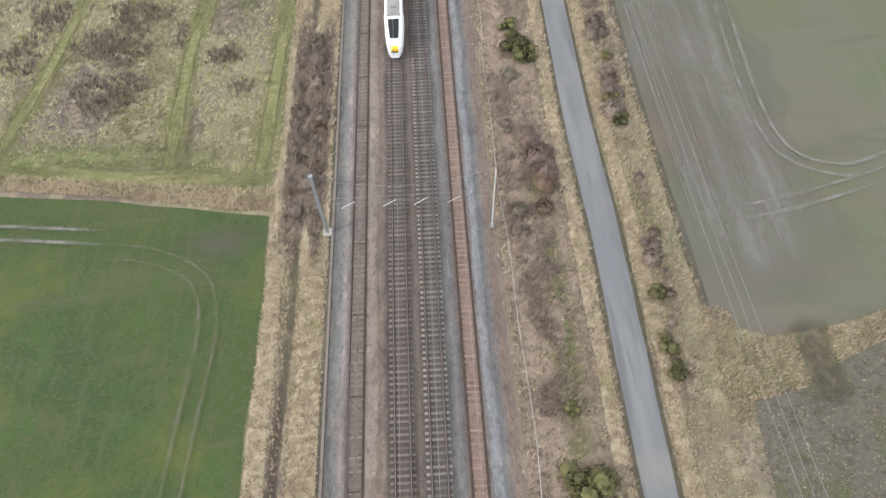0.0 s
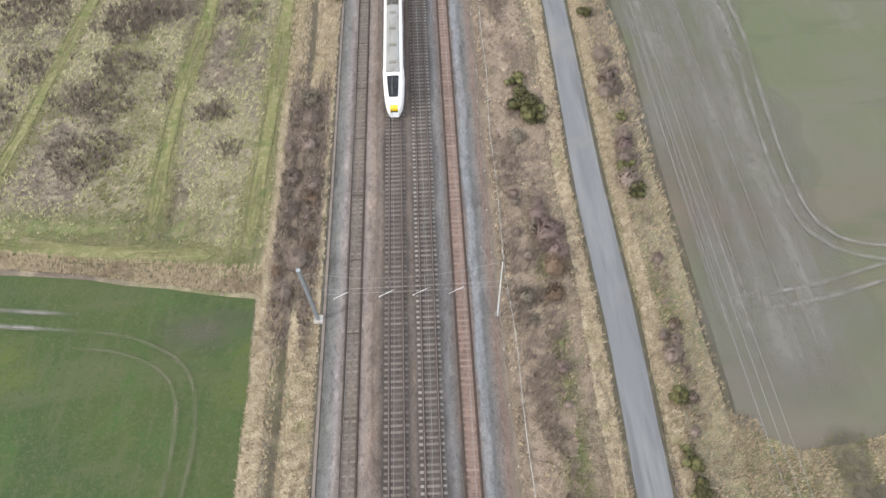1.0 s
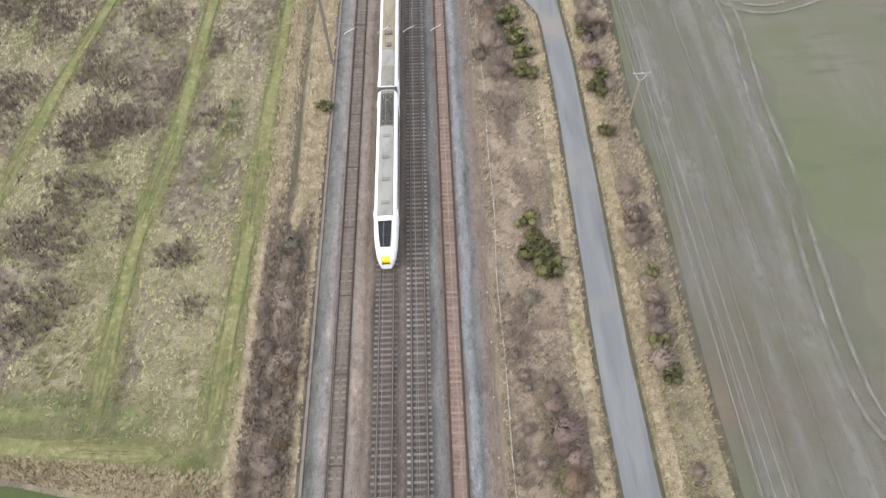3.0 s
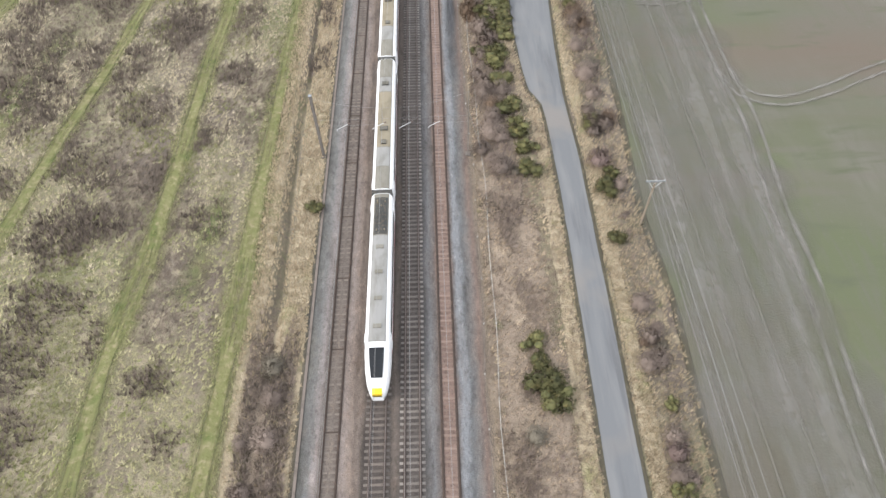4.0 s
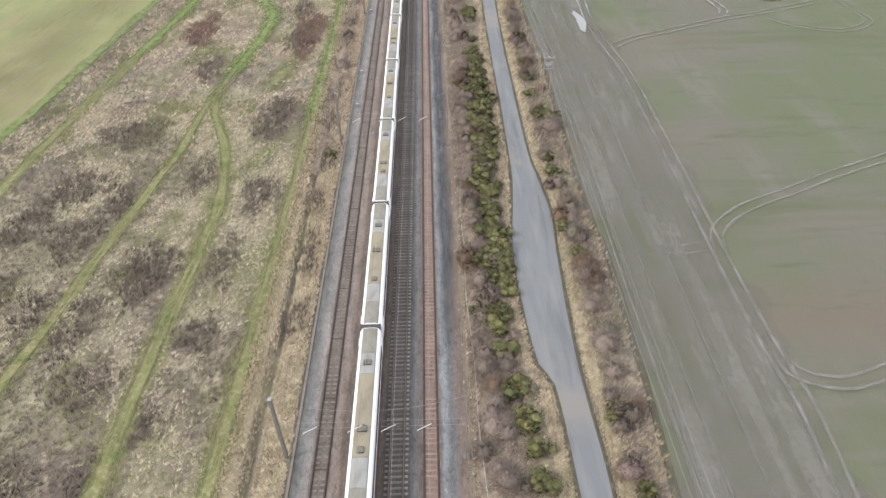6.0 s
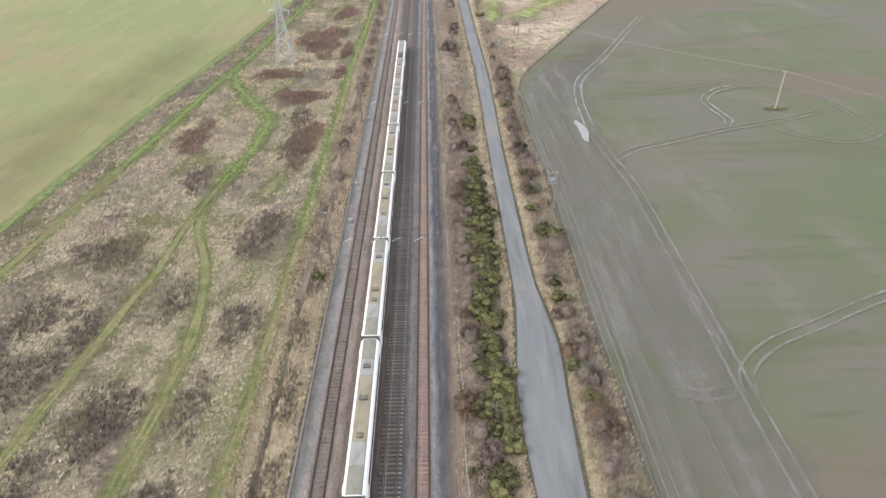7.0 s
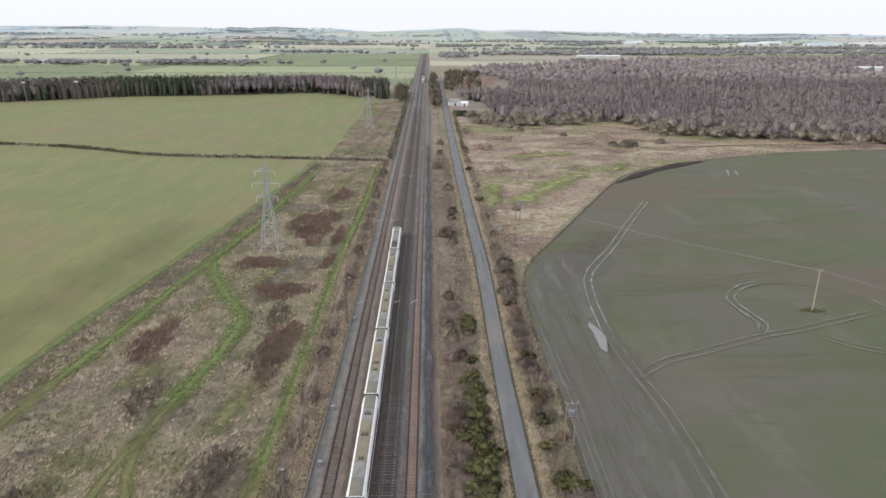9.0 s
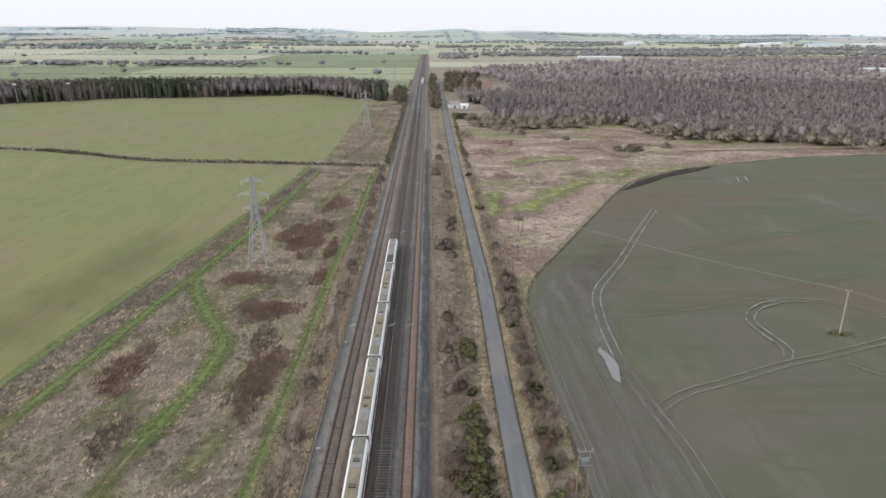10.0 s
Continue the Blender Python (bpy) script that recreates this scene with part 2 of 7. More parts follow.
M["crop_far"] = material("crop_far", (0.180, 0.187, 0.076), [((0.153, 0.175, 0.066), 0.018, 0.42, 0.6), ((0.198, 0.162, 0.087), 0.012, 0.5, 0.64), ((0.214, 0.193, 0.096), 0.05, 0.55, 0.74, (1, 0.3, 1)), ((0.157, 0.172, 0.070), 0.09, 0.5, 0.66, (1.4, 0.12, 1)), ((0.204, 0.198, 0.084), 0.3, 0.5, 0.7, (0.5, 0.12, 1)), ((0.129, 0.146, 0.057), 0.7, 0.55, 0.72, (1.2, 0.2, 1))], bump=(3, 0.05), sheen=0.04)
M["tilled"] = material("tilled", (0.114, 0.108, 0.087), [((0.096, 0.108, 0.062), 0.012, 0.42, 0.52), ((0.137, 0.130, 0.109), 0.06, 0.54, 0.72, (1.0, 0.35, 1)), ((0.103, 0.106, 0.077), 0.5, 0.5, 0.72, (1.6, 0.2, 1)), ((0.122, 0.099, 0.078), 0.014, 0.50, 0.62, (0.4, 1.6, 1)), ((0.090, 0.096, 0.056), 0.03, 0.56, 0.68, (0.3, 1.8, 1)), ((0.124, 0.111, 0.094), 0.05, 0.57, 0.7, (0.25, 1.6, 1)), ((0.135, 0.128, 0.115), 1.5, 0.62, 0.9), ((0.086, 0.095, 0.060), 0.2, 0.56, 0.7, (0.3, 1.2, 1))], bump=(5, 0.06), sheen=0.0)
M["stubble"] = material("stubble", (0.10, 0.092, 0.074), [((0.066, 0.058, 0.043), 0.7, 0.5, 0.66), ((0.155, 0.138, 0.10), 1.4, 0.54, 0.7, (1, 2.5, 1)), ((0.08, 0.088, 0.044), 0.2, 0.56, 0.68)], bump=(4, 0.12))
M["wheel_mark"] = material("wheel_mark", (0.211, 0.202, 0.187), [((0.162, 0.153, 0.138), 0.5, 0.45, 0.65)], edge=(0.3, 0.75, 0.0), rough=0.85)
M["wet_mark"] = material("wet_mark", (0.27, 0.267, 0.258), [((0.14, 0.132, 0.118), 0.4, 0.44, 0.56)], edge=(0.3, 1.1, 0.0), rough=0.4, spec=0.5)
M["soil_mark"] = material("soil_mark", (0.16, 0.145, 0.112), [((0.12, 0.115, 0.08), 0.4, 0.45, 0.65)], edge=(0.35, 0.38, 0.0))
M["meadow"] = material("meadow", (0.30, 0.235, 0.178), [((0.39, 0.33, 0.25), 0.028, 0.49, 0.57), ((0.21, 0.15, 0.125), 0.04, 0.48, 0.56, (0.6, 1, 1)), ((0.19, 0.205, 0.09), 0.022, 0.52, 0.6), ((0.42, 0.35, 0.26), 0.25, 0.55, 0.68), ((0.18, 0.132, 0.106), 0.35, 0.52, 0.64)], bump=(3, 0.3), sheen=0.0)
M["forest_floor"] = material("forest_floor", (0.21, 0.178, 0.155), [((0.26, 0.22, 0.185), 0.05, 0.45, 0.6)], bump=(1, 0.4))
# hedge colour made lighter, as haze would at this range
M["far_hedge"] = material("far_hedge", (0.15, 0.15, 0.125), island=0.3)
M["puddle"] = material("puddle", (0.2, 0.2, 0.195), rough=0.25, spec=0.4)
M["asphalt"] = material("asphalt", (0.142, 0.148, 0.156), [((0.172, 0.176, 0.181), 0.25, 0.45, 0.65, (2.2, 0.25, 1)), ((0.116, 0.119, 0.126), 0.5, 0.52, 0.68, (1.4, 0.12, 1)), ((0.185, 0.175, 0.166), 0.05, 0.54, 0.64), ((0.198, 0.193, 0.180), 6, 0.62, 0.8)], bump=(25, 0.01), rough=0.85)
# dark soil, also used to paint the shadow line along the lane
M["verge_soil_shade"] = material("verge_soil_shade", (0.065, 0.058, 0.04), [((0.12, 0.105, 0.07), 0.8, 0.52, 0.7)], edge=(0.5, 2.2, 0.2))
M["rail"] = material("rail", (0.055, 0.04, 0.033), [((0.095, 0.064, 0.05), 1.2, 0.5, 0.7)], rough=0.7)
M["rail_head"] = material("rail_head", (0.17, 0.148, 0.14), [((0.12, 0.10, 0.09), 2.0, 0.5, 0.7)], rough=0.5, metal=0.3)
M["sleeper_brown"] = material("sleeper_brown", (0.125, 0.106, 0.093), [((0.165, 0.143, 0.126), 1.2, 0.5, 0.7), ((0.078, 0.065, 0.056), 3, 0.55, 0.75)], vary=0.25, ends=(0.115, 0.10, 0.09))
M["sleeper_pale"] = material("sleeper_pale", (0.13, 0.115, 0.104), [((0.16, 0.143, 0.13), 1.2, 0.52, 0.72), ((0.08, 0.068, 0.06), 3, 0.55, 0.75)], vary=0.25, ends=(0.18, 0.164, 0.15))
M["sleeper_rust"] = material("sleeper_rust", (0.19, 0.138, 0.116), [((0.24, 0.182, 0.155), 1.2, 0.5, 0.7)], vary=0.18)
M["sleeper_buried"] = material("sleeper_buried", (0.146, 0.123, 0.108), [((0.10, 0.085, 0.075), 1.2, 0.5, 0.7)], vary=0.2)
M["concrete"] = material("concrete", (0.42, 0.41, 0.39), [((0.32, 0.31, 0.29), 3, 0.5, 0.7)], bump=(20, 0.01))
M["galvanised"] = material("galvanised", (0.27, 0.29, 0.305), [((0.20, 0.21, 0.22), 2, 0.5, 0.7)], rough=0.5, metal=0.2)
M["pale_steel"] = material("pale_steel", (0.62, 0.63, 0.63), [((0.48, 0.49, 0.5), 3, 0.5, 0.7)], rough=0.45, metal=0.2)
M["wire"] = material("wire", (0.25, 0.25, 0.25), rough=0.6, metal=0.2)
M["dark_wire"] = material("dark_wire", (0.12, 0.12, 0.12), rough=0.6)
M["porcelain"] = material("porcelain", (0.12, 0.09, 0.08), rough=0.3)
M["wood_pole"] = material("wood_pole", (0.27, 0.22, 0.17), [((0.17, 0.14, 0.11), 3, 0.5, 0.7, (1, 1, 0.15))])
M["white_paint"] = material("white_paint", (0.80, 0.81, 0.82), [((0.66, 0.65, 0.62), 1.5, 0.58, 0.8)], rough=0.35)
M["roof_grey"] = material("roof_grey", (0.215, 0.205, 0.178), [((0.155, 0.146, 0.12), 0.8, 0.45, 0.7, (1, 0.4, 1))], rough=0.9, spec=0.1)
M["roof_tan"] = material("roof_tan", (0.25, 0.22, 0.165), [((0.18, 0.158, 0.118), 0.8, 0.45, 0.7, (1, 0.4, 1))], rough=0.9, spec=0.1)
M["roof_pale"] = material("roof_pale", (0.27, 0.268, 0.26), [((0.20, 0.195, 0.18), 0.8, 0.45, 0.7, (1, 0.4, 1))], rough=0.9, spec=0.1)
M["dark_gear"] = material("dark_gear", (0.05, 0.05, 0.048), [((0.12, 0.10, 0.07), 3, 0.5, 0.7)], rough=0.6)
M["red_paint"] = material("red_paint", (0.16, 0.03, 0.032), rough=0.5)
M["yellow_paint"] = material("yellow_paint", (0.75, 0.52, 0.03), rough=0.35)
M["dark_glass"] = material("dark_glass", (0.02, 0.024, 0.03), rough=0.08, spec=0.7)
M["gorse"] = material("gorse", (0.090, 0.091, 0.039), [((0.124, 0.114, 0.047), 0.8, 0.45, 0.62), ((0.174, 0.146, 0.061), 1.6, 0.54, 0.68), ((0.050, 0.057, 0.027), 1.1, 0.54, 0.68)], island=0.3, vary=0.3)
M["bare_twigs"] = material("bare_twigs", (0.234, 0.186, 0.158), [((0.290, 0.230, 0.193), 0.5, 0.5, 0.7), ((0.153, 0.123, 0.102), 1.3, 0.55, 0.7)], island=0.22, vary=0.25)
M["pale_twigs"] = material("pale_twigs", (0.194, 0.171, 0.134), island=0.22, vary=0.2)
M["rusty_twigs"] = material("rusty_twigs", (0.174, 0.123, 0.087), island=0.22, vary=0.15)
M["bark"] = material("bark", (0.13, 0.11, 0.09), bump=(8, 0.02))
M["conifer"] = material("conifer", (0.07, 0.082, 0.052), [((0.048, 0.06, 0.038), 0.08, 0.45, 0.6), ((0.15, 0.126, 0.108), 0.018, 0.5, 0.58)], island=0.35)
M["forest_twigs"] = material("forest_twigs", (0.268, 0.234, 0.236), [((0.303, 0.267, 0.265), 0.012, 0.48, 0.6), ((0.202, 0.174, 0.176), 0.14, 0.5, 0.6), ((0.339, 0.301, 0.293), 0.2, 0.57, 0.66)], island=0.1)
M["birch_bark"] = material("birch_bark", (0.42, 0.39, 0.35), island=0.3)
M["hedge"] = material("hedge", (0.13, 0.107, 0.082), [((0.18, 0.145, 0.11), 0.2, 0.45, 0.6), ((0.11, 0.125, 0.055), 0.12, 0.55, 0.66)], island=0.35)
M["tile_roof"] = material("tile_roof", (0.32, 0.30, 0.29), [((0.25, 0.22, 0.2), 2, 0.5, 0.7)])
M["pale_cladding"] = material("pale_cladding", (0.72, 0.74, 0.76), [((0.6, 0.62, 0.65), 0.1, 0.5, 0.7)], rough=0.5)
M["blue_cladding"] = material("blue_cladding", (0.42, 0.55, 0.64), rough=0.5)


def trackbed_material():
    """Ballast whose colour changes from track to track and cess to cess, with stones and stains."""
    m = bpy.data.materials.new("ballast")
    m.use_nodes = True
    nt = m.node_tree
    bsdf = nt.nodes["Principled BSDF"]
    bsdf.inputs["Roughness"].default_value = 0.95
    bsdf.inputs["Sheen Weight"].default_value = 0.05
    sep = nt.nodes.new("ShaderNodeSeparateXYZ")
    tc = nt.nodes.new("ShaderNodeTexCoord")
    nt.links.new(tc.outputs["Object"], sep.inputs["Vector"])
    wob, _ = noise_mask(nt, 0.25, 0.0, 1.0, detail=6, stretch=(1, 0.35, 1), rough=0.7)
    add = nt.nodes.new("ShaderNodeMath")
    add.operation = "MULTIPLY_ADD"
    nt.links.new(wob, add.inputs[0])
    add.inputs[1].default_value = 1.6
    nt.links.new(sep.outputs["X"], add.inputs[2])
    rng = nt.nodes.new("ShaderNodeMapRange")
    lo, hi = -14.0 + 0.8, 8.0 + 0.8
    rng.inputs["From Min"].default_value, rng.inputs["From Max"].default_value = lo, hi
    nt.links.new(add.outputs[0], rng.inputs["Value"])
    ramp = nt.nodes.new("ShaderNodeValToRGB")
    stops = [(-13.0, (0.162, 0.140, 0.097)), (-12.25, (0.049, 0.049, 0.043)), (-11.85, (0.089, 0.089, 0.084)), (-11.1, (0.137, 0.137, 0.135)), (-10.35, (0.190, 0.170, 0.165)), (-9.75, (0.110, 0.092, 0.080)),
             (-9.0, (0.133, 0.112, 0.097)), (-8.25, (0.106, 0.086, 0.076)), (-7.8, (0.190, 0.160, 0.146)), (-7.05, (0.177, 0.141, 0.120)), (-6.75, (0.120, 0.095, 0.080)), (-6.3, (0.141, 0.113, 0.096)), (-5.7, (0.063, 0.052, 0.046)), (-4.4, (0.071, 0.059, 0.054)),
             (-3.2, (0.060, 0.051, 0.045)), (-2.7, (0.106, 0.086, 0.073)), (-2.2, (0.067, 0.057, 0.052)), (-0.2, (0.069, 0.059, 0.055)), (0.4, (0.073, 0.070, 0.069)), (1.05, (0.124, 0.122, 0.125)),
             (1.7, (0.108, 0.093, 0.086)), (2.05, (0.172, 0.119, 0.099)), (3.4, (0.180, 0.126, 0.106)), (3.75, (0.119, 0.108, 0.105)), (4.1, (0.194, 0.201, 0.213)), (4.6, (0.178, 0.184, 0.194)),
             (5.0, (0.108, 0.110, 0.113)), (5.6, (0.130, 0.117, 0.110)), (6.2, (0.146, 0.106, 0.089)), (6.7, (0.140, 0.114, 0.095)), (7.3, (0.227, 0.184, 0.130))]
    el = ramp.color_ramp.elements
    for i, (x, c) in enumerate(stops):
        e = el[i] if i < 2 else el.new(1.0)
        e.position = (x + 0.8 - lo) / (hi - lo)
        e.color = (*c, 1)
    nt.links.new(rng.outputs["Result"], ramp.inputs["Fac"])
    colour = ramp.outputs["Color"]
    fac, _ = noise_mask(nt, 0.5, 0.5, 0.75, stretch=(1.5, 0.25, 1), detail=6)
    colour = mix_in(nt, fac, colour, mix_in(nt, 1.0, colour, (0.72, 0.72, 0.72), "MULTIPLY"))
    fac, _ = noise_mask(nt, 0.18, 0.55, 0.7, stretch=(2, 0.6, 1), detail=6)
    colour = mix_in(nt, fac, colour, mix_in(nt, 1.0, colour, (1.22, 1.2, 1.16), "MULTIPLY"))
    for size, lo_, hi_, tone in ((0.9, 0.48, 0.62, (0.68, 0.67, 0.66)), (0.45, 0.52, 0.64, (1.42, 1.38, 1.35)), (2.4, 0.52, 0.68, (0.6, 0.58, 0.56)), (1.7, 0.55, 0.7, (1.5, 1.46, 1.42)), (0.06, 0.5, 0.64, (0.88, 0.84, 0.82))):
        fac, _ = noise_mask(nt, size, lo_, hi_, stretch=(1.4, 0.6, 1), detail=7, rough=0.7)
        colour = mix_in(nt, fac, colour, mix_in(nt, 1.0, colour, tone, "MULTIPLY"))
    v = nt.nodes.new("ShaderNodeTexVoronoi")
    v.inputs["Scale"].default_value = 9.0
    nt.links.new(coords(nt), v.inputs["Vector"])
    hsv = nt.nodes.new("ShaderNodeMapRange")
    hsv.inputs["To Min"].default_value, hsv.inputs["To Max"].default_value = 0.87, 1.13
    sepc = nt.nodes.new("ShaderNodeSeparateColor")
    nt.links.new(v.outputs["Color"], sepc.inputs["Color"])
    nt.links.new(sepc.outputs[0], hsv.inputs["Value"])
    h = nt.nodes.new("ShaderNodeHueSaturation")
    nt.links.new(hsv.outputs["Result"], h.inputs["Value"])
    nt.links.new(colour, h.inputs["Color"])
    nt.links.new(h.outputs["Color"], bsdf.inputs["Base Color"])
    b = nt.nodes.new("ShaderNodeBump")
    b.inputs["Distance"].default_value = 0.05
    nt.links.new(v.outputs["Distance"], b.inputs["Height"])
    nt.links.new(b.outputs["Normal"], bsdf.inputs["Normal"])
    return m


M["ballast"] = trackbed_material()

# ---------------------------------------------------------------- mesh helpers


def mesh_from(name, verts, faces, mats, smooth=False, normals=None):
    """A mesh from arrays: verts (n, 3); faces (m, 3) or (m, 4); normals: one a vertex, for foliage that shades as a soft mass."""
    verts, faces = np.asarray(verts, np.float32), np.asarray(faces, np.int32)
    if normals is not None:
        normals = normals / (np.linalg.norm(normals, axis=1)[:, None] + 1e-9)
        flat = np.cross(verts[faces[:, 1]] - verts[faces[:, 0]], verts[faces[:, 2]] - verts[faces[:, 0]])
        along = (flat * normals[faces].mean(1)).sum(-1) / (np.linalg.norm(flat, axis=1) + 1e-12)
        turn = np.where(np.abs(along) > 0.6, along < 0, flat @ np.array((-0.1, -0.55, 0.83)) < 0)
        faces = faces.copy()
        faces[turn] = faces[turn][:, [0, 2, 1]]
    me = bpy.data.meshes.new(name)
    k = faces.shape[1]
    me.vertices.add(len(verts))
    me.vertices.foreach_set("co", verts.ravel())
    me.loops.add(faces.size)
    me.loops.foreach_set("vertex_index", faces.ravel())
    me.polygons.add(len(faces))
    me.polygons.foreach_set("loop_start", np.arange(0, faces.size, k, dtype=np.int32))
    me.polygons.foreach_set("loop_total", np.full(len(faces), k, np.int32))
    for m in (mats if isinstance(mats, (list, tuple)) else [mats]):
        me.materials.append(m)
    me.update(calc_edges=True)
    if smooth:
        me.polygons.foreach_set("use_smooth", np.ones(len(faces), bool))
    if normals is not None:
        me.normals_split_custom_set_from_vertices(normals.astype(np.float32))
    return me


def domes(mid, size, seed, seg=7, lumpy=0.16, low=-45):
    """Lumpy closed crowns, one a place: verts, faces and soft normals."""
    g = np.random.default_rng(seed)
    n = len(mid)
    e = np.radians([86, 58, 28, 0, low])[:, None]
    a = (2 * np.pi * np.arange(seg) / seg)[None]
    d = np.stack([np.cos(e) * np.cos(a), np.cos(e) * np.sin(a), np.sin(e) + 0 * a], -1).reshape(-1, 3)
    v = mid[:, None] + d[None] * size[:, None] * g.uniform(1 - lumpy, 1 + lumpy, (n, len(d), 1))
    i = (np.arange(4)[:, None] * seg + np.arange(seg)[None]).ravel()
    j = (np.arange(4)[:, None] * seg + (np.arange(seg)[None] + 1) % seg).ravel()
    f = np.concatenate([np.stack([i, i + seg, j + seg], -1), np.stack([i, j + seg, j], -1)])
    f = (f[None] + (np.arange(n) * len(d))[:, None, None]).reshape(-1, 3)
    return v.reshape(-1, 3), f, np.tile(d + (0, 0, 0.3), (n, 1))


def part(name, data, mat, parent, label="", at=None):
    """Links a bmesh or a mesh as one object under a thing or a part."""
    if isinstance(data, bmesh.types.BMesh):
        me = bpy.data.meshes.new(name)
        data.to_mesh(me)
        data.free()
        me.materials.append(mat)
        data = me
    ob = new(name, data)
    ob.parent = parent
    if at is not None:
        ob.matrix_basis = at
    return tagged(ob, label)


def boxes(*items):
    """One bmesh of bevel-free boxes (x0, x1, y0, y1, z0, z1)."""
    bm = bmesh.new()
    for x0, x1, y0, y1, z0, z1 in items:
        v = [bm.verts.new(p) for p in ((x0, y0, z0), (x1, y0, z0), (x1, y1, z0), (x0, y1, z0), (x0, y0, z1), (x1, y0, z1), (x1, y1, z1), (x0, y1, z1))]
        for f in ((3, 2, 1, 0), (4, 5, 6, 7), (0, 1, 5, 4), (1, 2, 6, 5), (2, 3, 7, 6), (3, 0, 4, 7)):
            bm.faces.new([v[i] for i in f])
    return bm


def rods(segments, sides=6):
    """One bmesh of straight round bars (a, b, radius[, radius at b])."""
    bm = bmesh.new()
    for a, b, r, *more in segments:
        a, b = Vector(a), Vector(b)
        q = (b - a).to_track_quat("Z", "Y")
        r2 = more[0] if more else r
        rings = []
        for p, rr in ((a, r), (b, r2)):
            rings.append([bm.verts.new(p + q @ Vector((rr * math.cos(t), rr * math.sin(t), 0))) for t in (2 * math.pi * i / sides for i in range(sides))])
        for i in range(sides):
            bm.faces.new((rings[0][i], rings[0][(i + 1) % sides], rings[1][(i + 1) % sides], rings[1][i]))
        bm.faces.new(rings[0][::-1])
        bm.faces.new(rings[1])
    return bm


def sagging(a, b, sag, n=12):
    a, b = Vector(a), Vector(b)
    return [a.lerp(b, i / n) - Vector((0, 0, sag * 4 * (i / n) * (1 - i / n))) for i in range(n + 1)]


def tube(points, r, sides=4):
    """One unbroken round line through the points."""
    bm = bmesh.new()
    pts = [Vector(p) for p in points]
    rings = []
    for i, p in enumerate(pts):
        d = pts[min(i + 1, len(pts) - 1)] - pts[max(i - 1, 0)]
        q = d.to_track_quat("Z", "Y")
        rings.append([bm.verts.new(p + q @ Vector((r * math.cos(t), r * math.sin(t), 0))) for t in (2 * math.pi * k / sides for k in range(sides))])
    for a, b in zip(rings[:-1], rings[1:]):
        for k in range(sides):
            bm.faces.new((a[k], a[(k + 1) % sides], b[(k + 1) % sides], b[k]))
    return bm


def thing(name, label, category, group="", at=None, kind=""):
    ob = new(name)
    ob.empty_display_size = 0.2
    if at is not None:
        ob.matrix_basis = at
    return tagged(ob, label, category, group, kind)


def smooth_line(points, step=2.0):
    """A Catmull-Rom line through the points, sampled about every step metres."""
    p = np.array(points, float)
    p = np.vstack([2 * p[0] - p[1], p, 2 * p[-1] - p[-2]])
    out = []
    for i in range(1, len(p) - 2):
        n = max(2, int(np.linalg.norm(p[i + 1] - p[i]) / step))
        t = (np.arange(n) / n)[:, None]
        out.append(0.5 * (2 * p[i] + (p[i + 1] - p[i - 1]) * t + (2 * p[i - 1] - 5 * p[i] + 4 * p[i + 1] - p[i + 2]) * t ** 2 + (3 * p[i] - p[i - 1] - 3 * p[i + 1] + p[i + 2]) * t ** 3))
    return np.vstack(out + [p[-2:-1]])


# ---------------------------------------------------------------- lie of the land
BED = 0.3


def land(x, y):
    """Height of the ground: soft lumps in the rough grass, a ditch beside the line, the rest level."""
    x, y = np.asarray(x, float), np.asarray(y, float)
    lumps = 0.16 * (np.sin(x * 0.55 + 1.3 * np.sin(y * 0.21)) * np.sin(y * 0.4 + np.sin(x * 0.3)) + 0.6 * np.sin(x * 0.23 + 2) * np.sin(y * 0.17 + 1))
    edge = -62 - 0.13 * np.clip(320 - y, -80, 200)
    inside = np.clip((x - edge) / 6, 0, 1) * np.clip((-19.5 - x) / 2, 0, 1) * np.clip((y - 53) / 5, 0, 1) * np.clip((420 - y) / 20, 0, 1)
    right = np.clip((x - 8) / 2, 0, 1) * np.clip((14.5 - x) / 2, 0, 1) * np.clip((420 - y) / 20, 0, 1)
    ditch = -0.9 * np.exp(-((x + 16.5 + 0.25 * np.sin(y * 0.13)) / 0.55) ** 2) * np.clip((300 - y) / 40, 0, 1)
    return lumps * (inside + 0.8 * right) + ditch


def ground_sheet():
    def axis(fine0, fine1, step, far, rate):
        a = list(np.arange(fine0, fine1 + 1e-6, step))
        d = step
        lo, hi = [], []
        while (lo[-1] if lo else a[0]) > -far:
            d *= rate
            lo.append((lo[-1] if lo else a[0]) - d)
        d = step
        while (hi[-1] if hi else a[-1]) < far:
            d *= rate
            hi.append((hi[-1] if hi else a[-1]) + d)
        return np.array(lo[::-1] + a + hi)
    xs = np.unique(np.concatenate([axis(-80, 30, 1.5, 6000, 1.35), np.arange(-18.5, -14.4, 0.25)]))
    ys = axis(-20, 430, 2.2, 6000, 1.35)
    X, Y = np.meshgrid(xs, ys)
    Z = land(X, Y)
    v = np.stack([X, Y, Z], -1).reshape(-1, 3)
    nx, ny = len(xs), len(ys)
    i = (np.arange(ny - 1)[:, None] * nx + np.arange(nx - 1)[None, :]).ravel()
    f = np.stack([i, i + 1, i + nx + 1, i + nx], -1)
    return tagged(new("ground", mesh_from("ground", v, f, M["rough_grass"], True)), "rough straw and olive grassland with lumps and a ditch", "ground", kind="structure")


ground_sheet()
rnd = np.random.default_rng(7)


